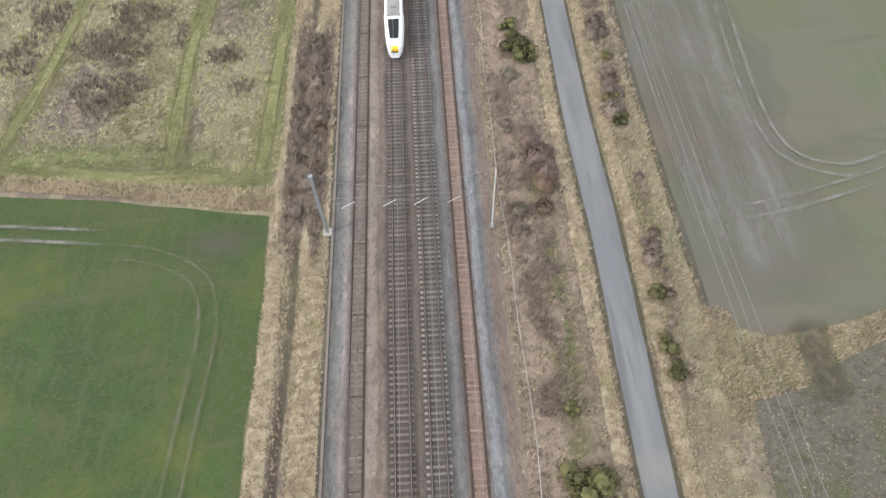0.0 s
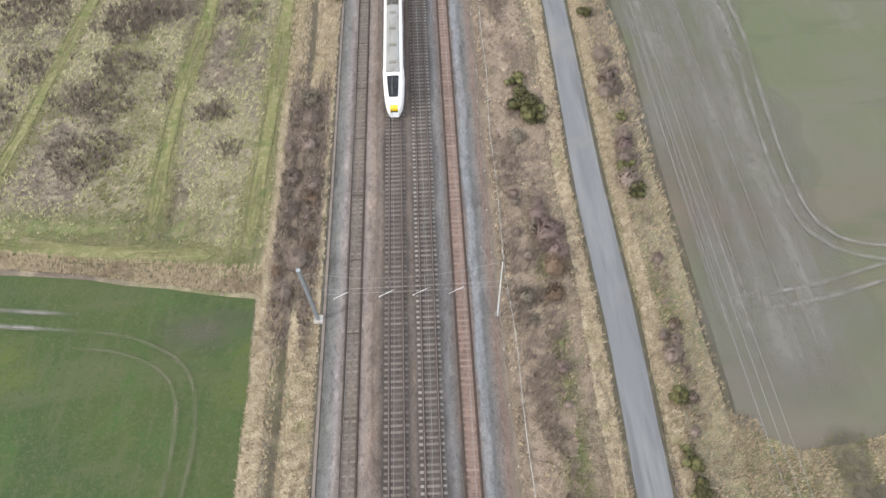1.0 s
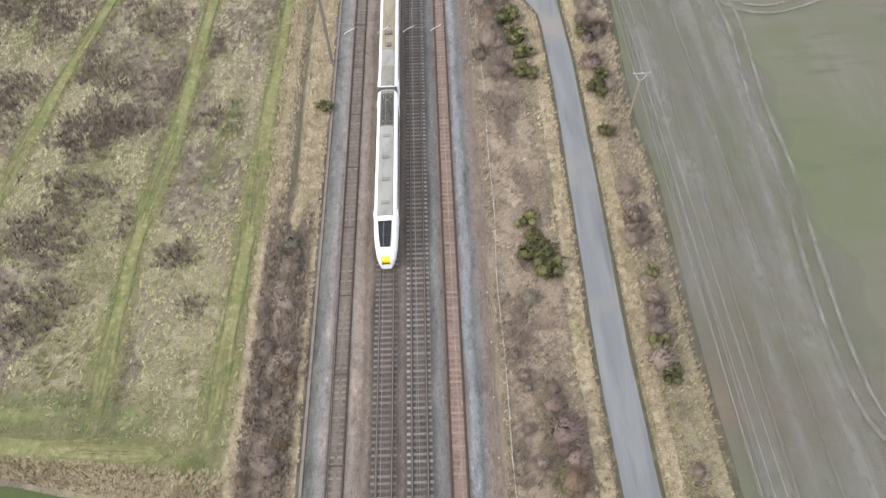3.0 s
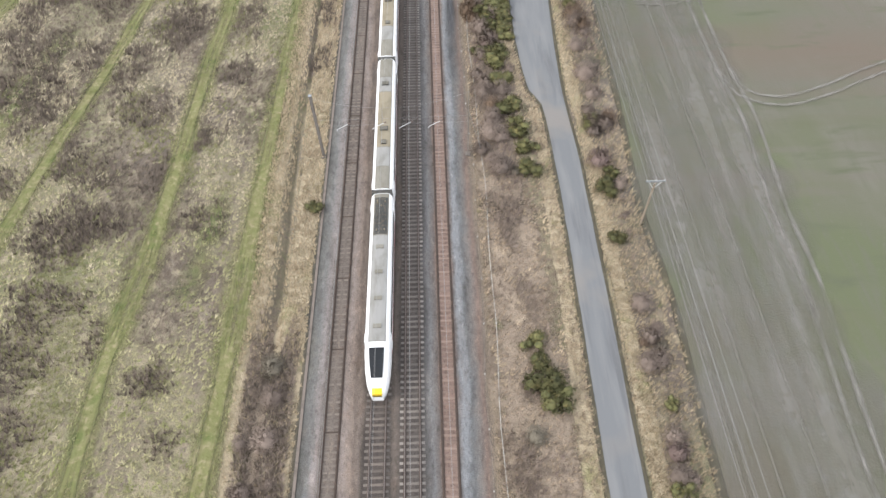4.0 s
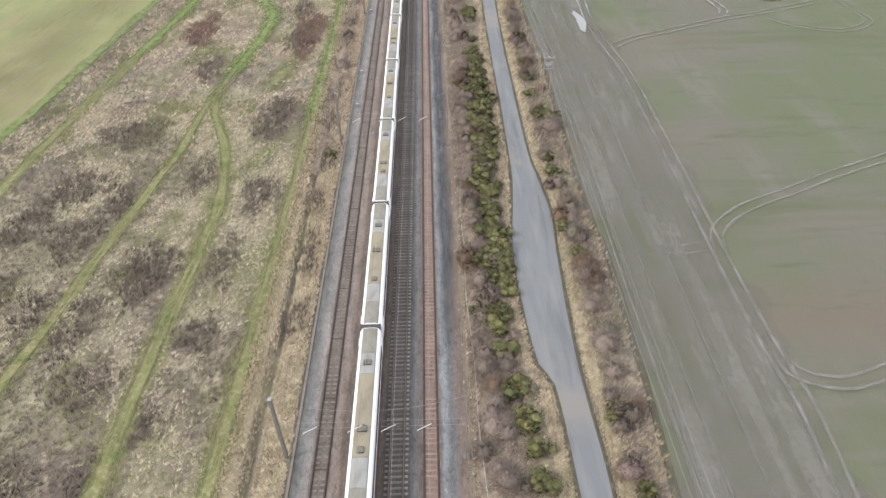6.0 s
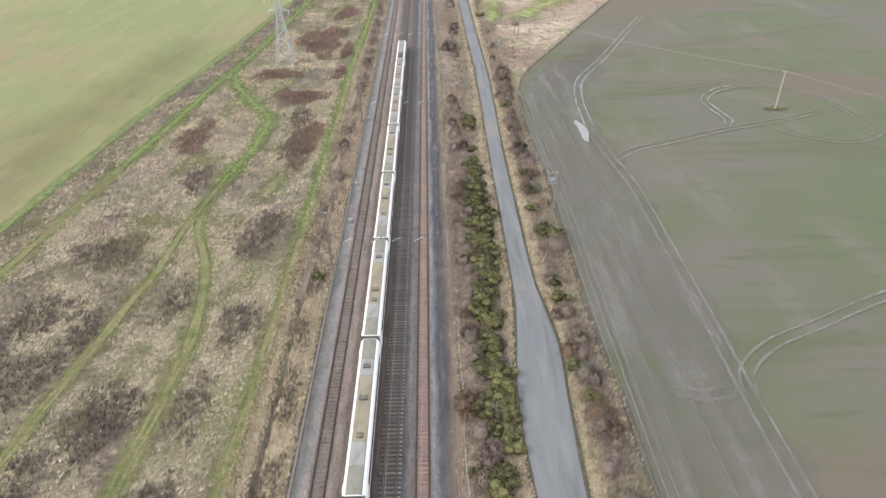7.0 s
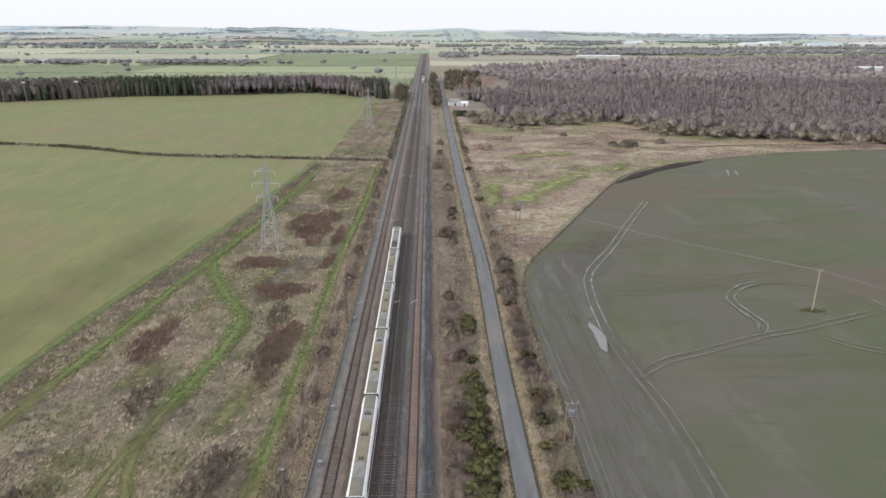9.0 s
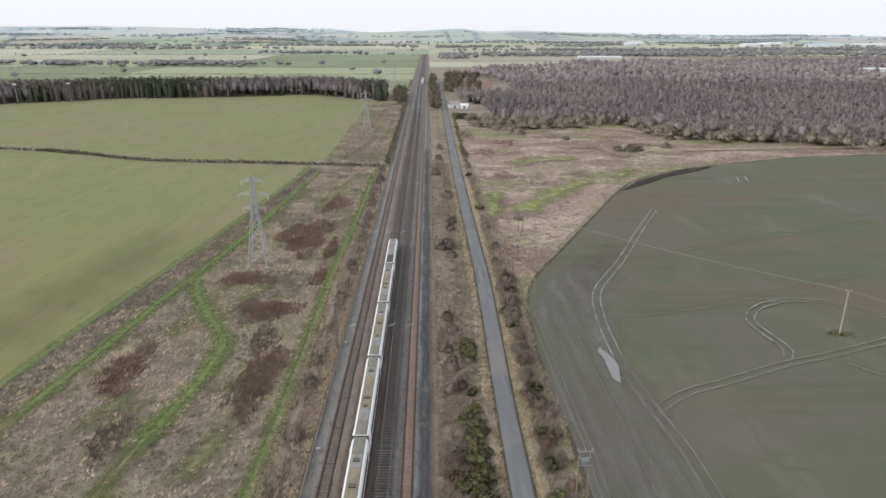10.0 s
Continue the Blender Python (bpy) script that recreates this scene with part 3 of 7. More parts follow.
def field(name, outline, z, mat, label, category="field", wobble=0.5, step=4.0):
    """A flat sheet with slightly uneven borders."""
    p = np.array(outline + outline[:1], float)
    pts = []
    for a, b in zip(p[:-1], p[1:]):
        n = max(1, min(80, int(np.linalg.norm(b - a) / step)))
        for i in range(n):
            q = a + (b - a) * i / n
            w = wobble * (noise.noise(Vector((q[0] * 0.15, q[1] * 0.15, 3.0))) + 0.5 * noise.noise(Vector((q[0] * 0.6, q[1] * 0.6, 9.0))))
            pts.append((q[0] + w, q[1] + w * 0.7, z))
    bm = bmesh.new()
    f = bm.faces.new([bm.verts.new(q) for q in pts])
    if f.normal.z < 0:
        f.normal_flip()
    bmesh.ops.triangulate(bm, faces=[f])
    me = bpy.data.meshes.new(name)
    bm.to_mesh(me)
    bm.free()
    me.materials.append(mat)
    return tagged(new(name, me), label, category, kind="structure")


LIFTS = [0.0]


def ribbon(name, points, width, lift, mat, label, category, flat=False, across=4, fade=6.0):
    """A band along a line, draped on the land; its uv runs along (metres) and across (0 to 1)."""
    c = smooth_line(points)
    d = np.gradient(c, axis=0)
    d /= np.linalg.norm(d, axis=1)[:, None]
    nrm = np.stack([d[:, 1], -d[:, 0]], -1)
    LIFTS[0] += 0.0035
    lift += LIFTS[0]
    s = np.concatenate([[0], np.cumsum(np.linalg.norm(np.diff(c, axis=0), axis=1))])
    ends = np.clip(np.minimum(s, s[-1] - s) / fade, 0, 1)
    w = width * (1 + 0.12 * np.sin(s * 0.21) + 0.08 * np.sin(s * 0.63 + 1))
    rows, uv = [], []
    for k in range(across + 1):
        q = c + nrm * (w * (k / across - 0.5))[:, None]
        z = np.zeros(len(q)) if flat else land(q[:, 0], q[:, 1])
        rows.append(np.column_stack([q, z + lift]))
        uv.append(np.column_stack([s, 0.5 + 0.5 - (0.5 - abs(k / across - 0.5)) * ends]))
    v = np.stack(rows, 1).reshape(-1, 3)
    u = np.stack(uv, 1).reshape(-1, 2)
    n = across + 1
    i = (np.arange(len(c) - 1)[:, None] * n + np.arange(across)[None, :]).ravel()
    f = np.stack([i, i + 1, i + n + 1, i + n], -1)
    me = mesh_from(name, v, f, mat)
    me.uv_layers.new(name="UVMap").data.foreach_set("uv", u[f.ravel()].astype(np.float32).ravel())
    return tagged(new(name, me), label, category, kind="structure")

# ---------------------------------------------------------------- fields, path and trackbed
WET = [(84, 371), (96, 388), (111, 402), (128, 415), (142, 419), (131, 410), (121, 403), (112, 397), (98, 383)]
CROP_EDGE = [(-92, 80), (-85, 120), (-80, 160), (-76, 186), (-73.2, 216), (-70, 248), (-64, 290), (-59, 328), (-55, 365), (-52, 392), (-50, 424)]
FIELD_EDGE = [(28.6, 30), (28.3, 46), (28.0, 64), (28.4, 84), (27.6, 96), (28.5, 117), (28.9, 140), (28.2, 152), (28.4, 180), (28.9, 210), (28.2, 230), (28.5, 243), (30.2, 261), (34.6, 276), (46.8, 300), (63.5, 333), (85.4, 375), (100, 395), (126, 414), (192, 441), (246, 449), (420, 462)]
field("field_1", [(-18.6, -40), (-18.6, 10), (-18.8, 24), (-19.6, 40), (-20, 46.5), (-25.3, 47.3), (-39.5, 50), (-54, 51.8), (-130, 62), (-130, -40)], 0.06, M["crop_near"], "dark green winter crop with grey wheel marks")
field("field_2", CROP_EDGE + [(-79, 429), (-136, 437), (-185, 461), (-226, 470), (-420, 520), (-800, 560), (-800, 80)], 0.06, M["crop_far"], "pale olive green winter crop on gently open land")
field("field_3", [(-50, 428), (-42, 470), (-44, 520), (-37, 600), (-33, 700), (-60, 735), (-110, 779), (-188, 757), (-288, 741), (-363, 694), (-800, 640), (-800, 563), (-420, 524), (-226, 474), (-136, 441), (-79, 433)], 0.06, M["crop_far"], "green winter crop below a tree belt")
field("field_4", FIELD_EDGE + [(700, 470), (700, 90), (160, 60), (70, 36), (47.4, 29.5), (40.9, 28), (34, 27.2)], 0.06, M["tilled"], "grey-brown drilled field with a faint green cast")
field("field_5", [(30.4, 20.5), (35.8, 21.9), (40.6, 24.1), (46, 26.2), (70, 33), (160, 56), (160, -40), (28.8, -40), (29.6, 10)], 0.06, M["stubble"], "grey-brown stubbly field corner")

field("meadow_ground", [(24.5, 262), (28, 258), (30.5, 268), (46, 303), (63, 336), (85, 378), (126, 417), (192, 444), (246, 452), (420, 466), (420, 500), (200, 520), (150, 580), (60, 600), (24.5, 680)], 0.05, M["meadow"], "rough tan meadow with pale grass and rushes", "meadow", wobble=1.5)
field("forest_ground", [(26, 645), (46, 562), (82, 548), (120, 568), (153, 558), (162, 512), (200, 492), (258, 472), (700, 480), (1400, 900), (1600, 1560), (900, 1600), (300, 1470), (60, 1130), (30, 800)], 0.09, M["forest_floor"], "brown leaf litter under bare trees", "woodland floor", wobble=3)
ribbon("field_bank", [(x - 0.1, y) for x, y in FIELD_EDGE], 1.0, 0.1, M["verge_soil_shade"], "dark ditch edge round the drilled field", "field margin", flat=True)
PATH_L = [(17.5, -30), (17.5, 12), (17.6, 28), (17.7, 42), (17.3, 61), (17.7, 84), (17.8, 105), (17.4, 116.5), (15.9, 119.5), (15.1, 130), (15.1, 141), (16.7, 157), (17.2, 167), (17.5, 195), (17.6, 217), (18.3, 272), (17.9, 323), (17.2, 415), (17.2, 632), (17.4, 1000)]
PATH_R = [(20.9, -30), (20.9, 12), (21.1, 28), (21.3, 42), (21.0, 61), (21.2, 84), (21.3, 105), (20.9, 119), (21.5, 138), (22.2, 150), (21.5, 160), (20.8, 168), (20.8, 195), (20.9, 217), (21.9, 272), (21.5, 323), (21.1, 415), (21.5, 632), (22.4, 1000)]
field("path", PATH_L + PATH_R[::-1], 0.09, M["asphalt"], "grey asphalt farm lane with a wider passing place", "lane", wobble=0.12, step=2.0)
# shadow line of the lane's edge, painted as a dark strip each side
ribbon("path_edge", [(x - 0.1, y) for x, y in PATH_L], 0.55, 0.1, M["verge_soil_shade"], "dark soil edge of the lane, its shadow line painted in", "verge", flat=True)
ribbon("path_edge", [(x + 0.1, y) for x, y in PATH_R], 0.45, 0.1, M["verge_soil_shade"], "dark soil edge of the lane, its shadow line painted in", "verge", flat=True)

ribbon("worn_corner", [(-19.9, 45.5), (-22, 43.6), (-26, 42.6), (-31, 43)], 6.0, 0.08, M["headland"], "bare worn corner of the green crop", "field", flat=True, across=4)
ribbon("bank_ground", [(-14.4, -20), (-14.3, 80), (-14.4, 150), (-14.4, 172)], 4.0, 0.05, M["straw_ground"], "pale straw litter on the bank", "grass")
ribbon("bank_ground", [(-18.3, -20), (-18.6, 40), (-18.5, 120), (-18.3, 172)], 2.6, 0.05, M["straw_ground"], "pale straw litter on the bank", "grass")
ribbon("bank_ground", [(-16.0, 40), (-16.0, 60), (-16.0, 84)], 5.6, 0.06, M["bank_ground_brown"], "brown litter under bank scrub", "grass")
ribbon("heath_clearing", [(36, 800), (56, 880), (74, 990)], 56, 0.16, M["heath"], "russet heath in a clearing", "heath", flat=True, fade=14)
ribbon("bank_ground", [(-16.0, 160), (-15.9, 230), (-15.7, 330), (-15.4, 420)], 6.4, 0.05, M["bank_ground_brown"], "brown dead grass litter on the bank", "grass")
ribbon("verge_ground", [(11.0, -25), (11.2, 30), (11.4, 60), (11.0, 100)], 10.5, 0.055, M["bank_ground_brown"], "brown dead grass litter beside the railway", "grass")
ribbon("verge_ground", [(10.4, 95), (10.4, 175), (10.2, 260), (10.0, 420), (9.9, 640)], 7.5, 0.06, M["bank_ground_brown"], "brown dead grass litter beside the railway", "grass")
ribbon("verge_green", [(12.8, -15), (12.6, 20), (12.8, 40), (12.2, 62)], 3.2, 0.06, M["green_patch"], "olive grass strip on the railway verge", "grass")
for side, off in ((PATH_L, -1.3), (PATH_R, 1.5)):
    ribbon("lane_verge", [(x + off, y) for x, y in side if y < 420], 2.0, 0.05, M["straw_ground"], "pale straw litter beside the lane", "grass")
tagged(part("cable_trough", boxes((-12.36, -12.06, -30, 460, 0.0, 0.2)), M["sleeper_buried"], None), "weathered concrete cable trough along the cess", "cable trough", kind="structure")
MOWN = [
    ([(-21.7, 50), (-21.0, 75), (-20.8, 90), (-20.5, 107), (-19.9, 130), (-19.6, 160), (-19.4, 190), (-19.3, 215), (-19.3, 240), (-19.7, 281), (-18.7, 340), (-18.4, 381), (-18.5, 415)], 3.3),
    ([(-33.4, 52), (-33.7, 62), (-34.0, 77), (-32.8, 92), (-32.3, 106), (-32.0, 130), (-31.2, 143), (-31.2, 155), (-34.0, 171), (-39.5, 186), (-40.5, 197), (-38.0, 213), (-36.5, 229), (-37.8, 241), (-46, 255), (-54, 273), (-56, 292)], 3.2),
    ([(-56.5, 56), (-55.6, 62), (-53.4, 78), (-52.0, 95), (-49.6, 114), (-47.0, 131), (-45.4, 147), (-43.6, 160), (-42, 172), (-41.8, 186), (-40.5, 197)], 2.8),
    ([(-75, 110), (-71, 135), (-68.5, 165), (-66, 192), (-61.5, 231), (-58, 264), (-53, 302), (-50, 335), (-46, 388), (-44, 416)], 3.4),
    ([(-90, 60.5), (-70, 58), (-55, 56.4), (-40, 53.6), (-27, 52.6), (-21.5, 51.0)], 3.6),
    ([(-34, 345), (-30, 375), (-25, 408)], 3.0),
]
for line, w in MOWN:
    ribbon("mown_strip", line, w * 1.45, 0.09, M["mown"], "mown bright green track through rough grass", "grass track")
for line, w in (([(-56, 296), (-49, 330), (-45, 372)], 8), ([(-47, 246), (-39, 262), (-34, 284)], 9), ([(-31, 192), (-26, 214)], 7), ([(-50, 238), (-46, 262), (-47, 280)], 7), ([(-60, 58), (-40, 57), (-24, 56)], 7), ([(-52, 205), (-46, 222)], 7), ([(-30, 160), (-24, 176)], 5), ([(-60, 110), (-56, 140)], 6), ([(-27, 84), (-25, 104)], 4), ([(-29, 320), (-25, 345)], 6)):
    ribbon("green_patch", line, w, 0.085, M["green_patch"], "greener patch in rough grass", "grass")
for line, w in (([(-40.3, 200), (-38.0, 213), (-36.5, 229), (-37.8, 241), (-46, 255), (-54, 273), (-56, 292)], 3.2), ([(-19.4, 180), (-19.3, 215), (-19.3, 240), (-19.7, 281), (-18.7, 340), (-18.4, 400)], 2.4), ([(-64, 210), (-61.5, 231), (-58, 264), (-53, 302), (-50, 335), (-46, 388)], 2.4)):
    ribbon("mown_strip", line, w * 1.85, 0.12, M["lush"], "lush green track through rough grass", "grass track")
ribbon("crop_stain", [(x - 15, y) for x, y in CROP_EDGE[:8]], 30, 0.0, M["crop_stain"], "browner thin crop along the field border", "field", flat=True, across=6, fade=30)
ribbon("crop_margin", [(x - 0.2, y) for x, y in CROP_EDGE], 3.6, 0.06, M["margin_green"], "green grassy margin of the crop", "field margin", flat=True)


ribbon("gateway_mud", [(38.8, 19), (38.4, 22), (38.2, 26), (38.5, 29.5)], 4.2, 0.09, M["gate_mud"], "dark trampled mud in a field gateway", "field", flat=True, fade=3.0)
# ruts along the mown tracks
for line, w in MOWN[:4]:
    c = np.array(line, float)
    d = np.gradient(c, axis=0)
    d /= np.linalg.norm(d, axis=1)[:, None]
    for s in (-0.8, 0.8):
        ribbon("rut", [tuple(q) for q in c + np.stack([d[:, 1], -d[:, 0]], -1) * s], 0.45, 0.16, M["green_rut"], "dark wheel rut in a mown track", "wheel mark")
ribbon("headland", [(36, 240), (40, 262), (47, 276), (56, 292), (66, 308)], 13, 0.0, M["headland"], "brown headland of the drilled field", "field", flat=True, across=8, fade=22)
ribbon("headland", [(37.5, 30), (37.2, 60), (37, 100), (37.4, 140), (37.3, 190), (37.2, 232), (41, 262), (52, 285)], 20, 0.045, M["headland_pale"], "pale grey headland of the drilled field", "field", flat=True, across=8, fade=22)


def pair(points, gauge, width, mat, label):
    c = np.array(points, float)
    d = np.gradient(c, axis=0)
    d /= np.linalg.norm(d, axis=1)[:, None]
    nrm = np.stack([d[:, 1], -d[:, 0]], -1)
    for s in (-0.5, 0.5):
        ribbon("wheel_mark", [tuple(q) for q in c + nrm * gauge * s], width, 0.09, mat, label, "wheel mark", flat=True)


pair([(44.3, 80), (44.6, 88), (44.5, 96), (45.8, 112), (45.2, 122), (45.2, 141), (45.6, 156), (45.9, 175), (46, 199), (44.5, 214), (43.6, 227)], 1.9, 0.8, M["wheel_mark"], "pale grey tractor wheel mark in drilled soil")
pair([(43.6, 227), (43.8, 233), (45, 250), (48.5, 266), (60, 287), (74, 315), (89, 344)], 1.9, 0.6, M["wet_mark"], "wet pale tractor wheel mark in drilled soil")
pair([(45.6, 123), (46.3, 117.5), (51.5, 115.3), (59, 117.5), (67.5, 121.4), (90, 130), (140, 150)], 1.8, 0.7, M["wheel_mark"], "pale curved tractor wheel mark")
pair([(45.4, 138), (46.5, 144), (52.4, 149.5), (62, 154), (76, 160.5), (120, 178), (180, 200)], 1.8, 0.7, M["wheel_mark"], "pale curved tractor wheel mark")
pair([(44.4, 211), (52, 217), (60.5, 220.6), (77, 227.8), (87, 231), (110, 240)], 1.8, 0.7, M["wheel_mark"], "pale curved tractor wheel mark")
pair([(76, 228), (79.3, 233), (78.5, 241), (78.6, 248), (84.2, 255), (94, 259.7)], 1.8, 0.65, M["wet_mark"], "wet looping tractor wheel mark")
pair([(87, 231), (93, 223), (103, 219), (112, 224), (112, 232)], 1.8, 0.6, M["wheel_mark"], "faint looping tractor wheel mark")
pair([(44.2, 82), (42.8, 62), (44, 52), (50, 48.5), (57, 50.3), (75, 58), (120, 76)], 1.8, 0.7, M["wheel_mark"], "pale curved tractor wheel mark")
pair([(32, 42.5), (42.2, 44.1), (55, 47.5)], 1.8, 0.7, M["wheel_mark"], "faint tractor wheel mark")
pair([(34, 141), (40, 140), (44.5, 141)], 1.8, 0.6, M["wheel_mark"], "faint tractor wheel mark")
pair([(47.5, 250.1), (64.9, 253.4), (92.9, 263.9), (124.3, 276.9)], 2.2, 0.7, M["soil_mark"], "brown wheel mark in drilled soil")
pair([(57.3, 284.5), (83.9, 297.3), (124.1, 312.3), (173.9, 332.0)], 2.2, 0.7, M["soil_mark"], "brown wheel mark in drilled soil")
pair([(82.5, 257.7), (90.4, 258.7), (102.2, 257.3), (109.2, 250.8), (112.0, 242.1), (112.4, 231.4)], 1.8, 0.6, M["wheel_mark"], "faint looping tractor wheel mark")
pair([(-18, 40.5), (-38, 44.4), (-70, 48)][1:] + [(-110, 52)], 1.9, 0.7, M["wheel_mark"], "pale wheel mark across green crop")
pair([(-26.5, -10), (-26.3, 12), (-25.6, 24), (-25.2, 32), (-27, 38), (-33, 41.5), (-40, 42.6)], 1.9, 0.7, M["soil_mark"], "curved wheel mark in green crop")
for dx in (1.5, 2.2, 4.9, 9.0):
    ribbon("drill_line", [(28.6 + dx, 40), (28.4 + dx, 85), (28.4 + dx, 140), (28.9 + dx, 200), (28.6 + dx, 240)], 0.36, 0.085, M["drill_mark"], "faint drill line along the field border", "wheel mark", flat=True)
field("puddle", [(40.8, 222), (41.6, 220.5), (42.4, 224), (42.4, 231), (41.3, 235), (40.3, 233), (40.4, 227)], 0.42, M["puddle"], "shallow puddle in a drilled field", "puddle", wobble=0.7, step=1.0)
field("wet_corner", WET, 0.32, M["wet_soil"], "black waterlogged field corner", "field", wobble=2.0, step=3.0)
for line in ([(139, 385), (143, 397)], [(143, 385), (147, 398)]):
    ribbon("wheel_mark", line, 1.2, 0.1, M["wet_mark"], "short wet wheel mark", "wheel mark", flat=True, fade=1.0)
for line, w in (([(37, 335), (46, 352), (60, 372), (74, 392)], 16), ([(44, 425), (62, 436), (84, 442)], 14), ([(28, 330), (33, 372)], 9), ([(86, 392), (104, 420)], 9), ([(62, 528), (84, 532)], 10), ([(110, 505), (128, 520)], 9)):
    ribbon("meadow_green", line, w, 0.14, M["wet_meadow"], "green wet patch in rough meadow", "grass", flat=True, across=6)
for line in ([(-40, 432), (-30, 470), (-24, 520)], [(-38, 440), (-28, 500), (-27, 560)], [(-24, 440), (-20, 520), (-19, 600)], [(-34, 520), (-30, 600), (-28, 680)]):
    ribbon("rut", line, 3.2, 0.09, M["soil_mark"], "brown rutted track through rough grass", "wheel mark", flat=True)
for line, w in (([(70, 560), (100, 556), (140, 530), (160, 500)], 14), ([(140, 462), (200, 468), (300, 474)], 8)):
    ribbon("straw_patch", line, w, 0.16, M["tawny"], "tawny dead grass before the wood", "grass", flat=True)


M["cess_stain"] = material("cess_stain", (0.062, 0.064, 0.07), [((0.10, 0.10, 0.105), 0.4, 0.5, 0.66, (1, 0.3, 1)), ((0.16, 0.15, 0.14), 0.15, 0.6, 0.68)], bump=(9, 0.03), edge=(0.3, 1.3, 0.0, (1.0, 0.3, 0)))
ribbon("cess_stain", [(5.25, 118), (5.25, 160), (5.2, 240), (5.2, 480)], 2.5, 0.34 - LIFTS[0], M["cess_stain"], "dark stained ash along the cess", "trackbed", flat=True, fade=30)
# the gleam of sunlit, wet ballast far off, painted as pale strips
M["ballast_gleam"] = material("ballast_gleam", (0.23, 0.225, 0.22), [((0.17, 0.16, 0.155), 0.4, 0.48, 0.64, (1, 0.2, 1))], edge=(0.06, 0.95, 0.2))
for x in (-6.6, -2.7, 0.9):
    ribbon("ballast_stretch", [(x, 560), (x, 700), (x, 900), (x, 1100)], 2.2, BED + 0.03 - LIFTS[0], M["ballast_gleam"], "paler ballast between the tracks, its sunlit gleam painted in", "trackbed", flat=True, fade=120)

XS = [-13.2, -12.4, -11.9, -10.6, -9.95, -9.8, -8.2, -8.05, -7.0, -6.3, 1.0, 1.75, 1.9, 3.56, 3.7, 4.1, 4.5, 5.6, 7.0, 8.0]
ZS = [0.02, 0.10, 0.12, BED, BED + 0.04, BED, BED, BED + 0.04, BED + 0.03, BED, BED, BED + 0.05, BED, BED, BED + 0.05, BED, 0.16, 0.12, 0.08, 0.02]
ybed = np.concatenate([np.arange(-30, 460, 10.0), np.arange(460, 1861, 50.0)])
bx, by = np.meshgrid(XS, ybed)
bz = np.tile(np.array(ZS), (len(ybed), 1))
bi = (np.arange(len(ybed) - 1)[:, None] * len(XS) + np.arange(len(XS) - 1)[None, :]).ravel()
tagged(new("trackbed", mesh_from("trackbed", np.stack([bx, by, bz], -1).reshape(-1, 3), np.stack([bi, bi + 1, bi + len(XS) + 1, bi + len(XS)], -1), M["ballast"])), "stained brown and grey ballast bed with rusty stretches", "trackbed", kind="structure")

# ---------------------------------------------------------------- railway tracks
TRACKS = [(-9.0, "sleeper_buried", 0.008, "disused-looking track with sleepers buried in dusty ballast"), (-4.4, "sleeper_brown", 0.05, "main line track on brownish concrete sleepers"),
          (-0.97, "sleeper_pale", 0.05, "main line track on concrete sleepers with pale ends"), (2.73, "sleeper_rust", 0.012, "rust-stained track in orange ballast")]
NEAR0, NEAR1, PITCH = 10.0, 205.0, 0.65


def sleeper_mesh(mat):
    """A concrete sleeper: waisted between the rails, with chamfered top edges."""
    v = []
    for x, w, h in ((-1.25, 0.125, 0.0), (-0.45, 0.13, 0.0), (0.0, 0.11, -0.012), (0.45, 0.13, 0.0), (1.25, 0.125, 0.0)):
        v += [(x, -w - 0.03, -0.10), (x, -w, h), (x, w, h), (x, w + 0.03, -0.10)]
    f = [(4 * i + k, 4 * i + 4 + k, 4 * i + 5 + k, 4 * i + 1 + k) for i in range(4) for k in range(3)] + [(0, 1, 2, 3), (19, 18, 17, 16)]
    return mesh_from("sleeper", v, f, mat)


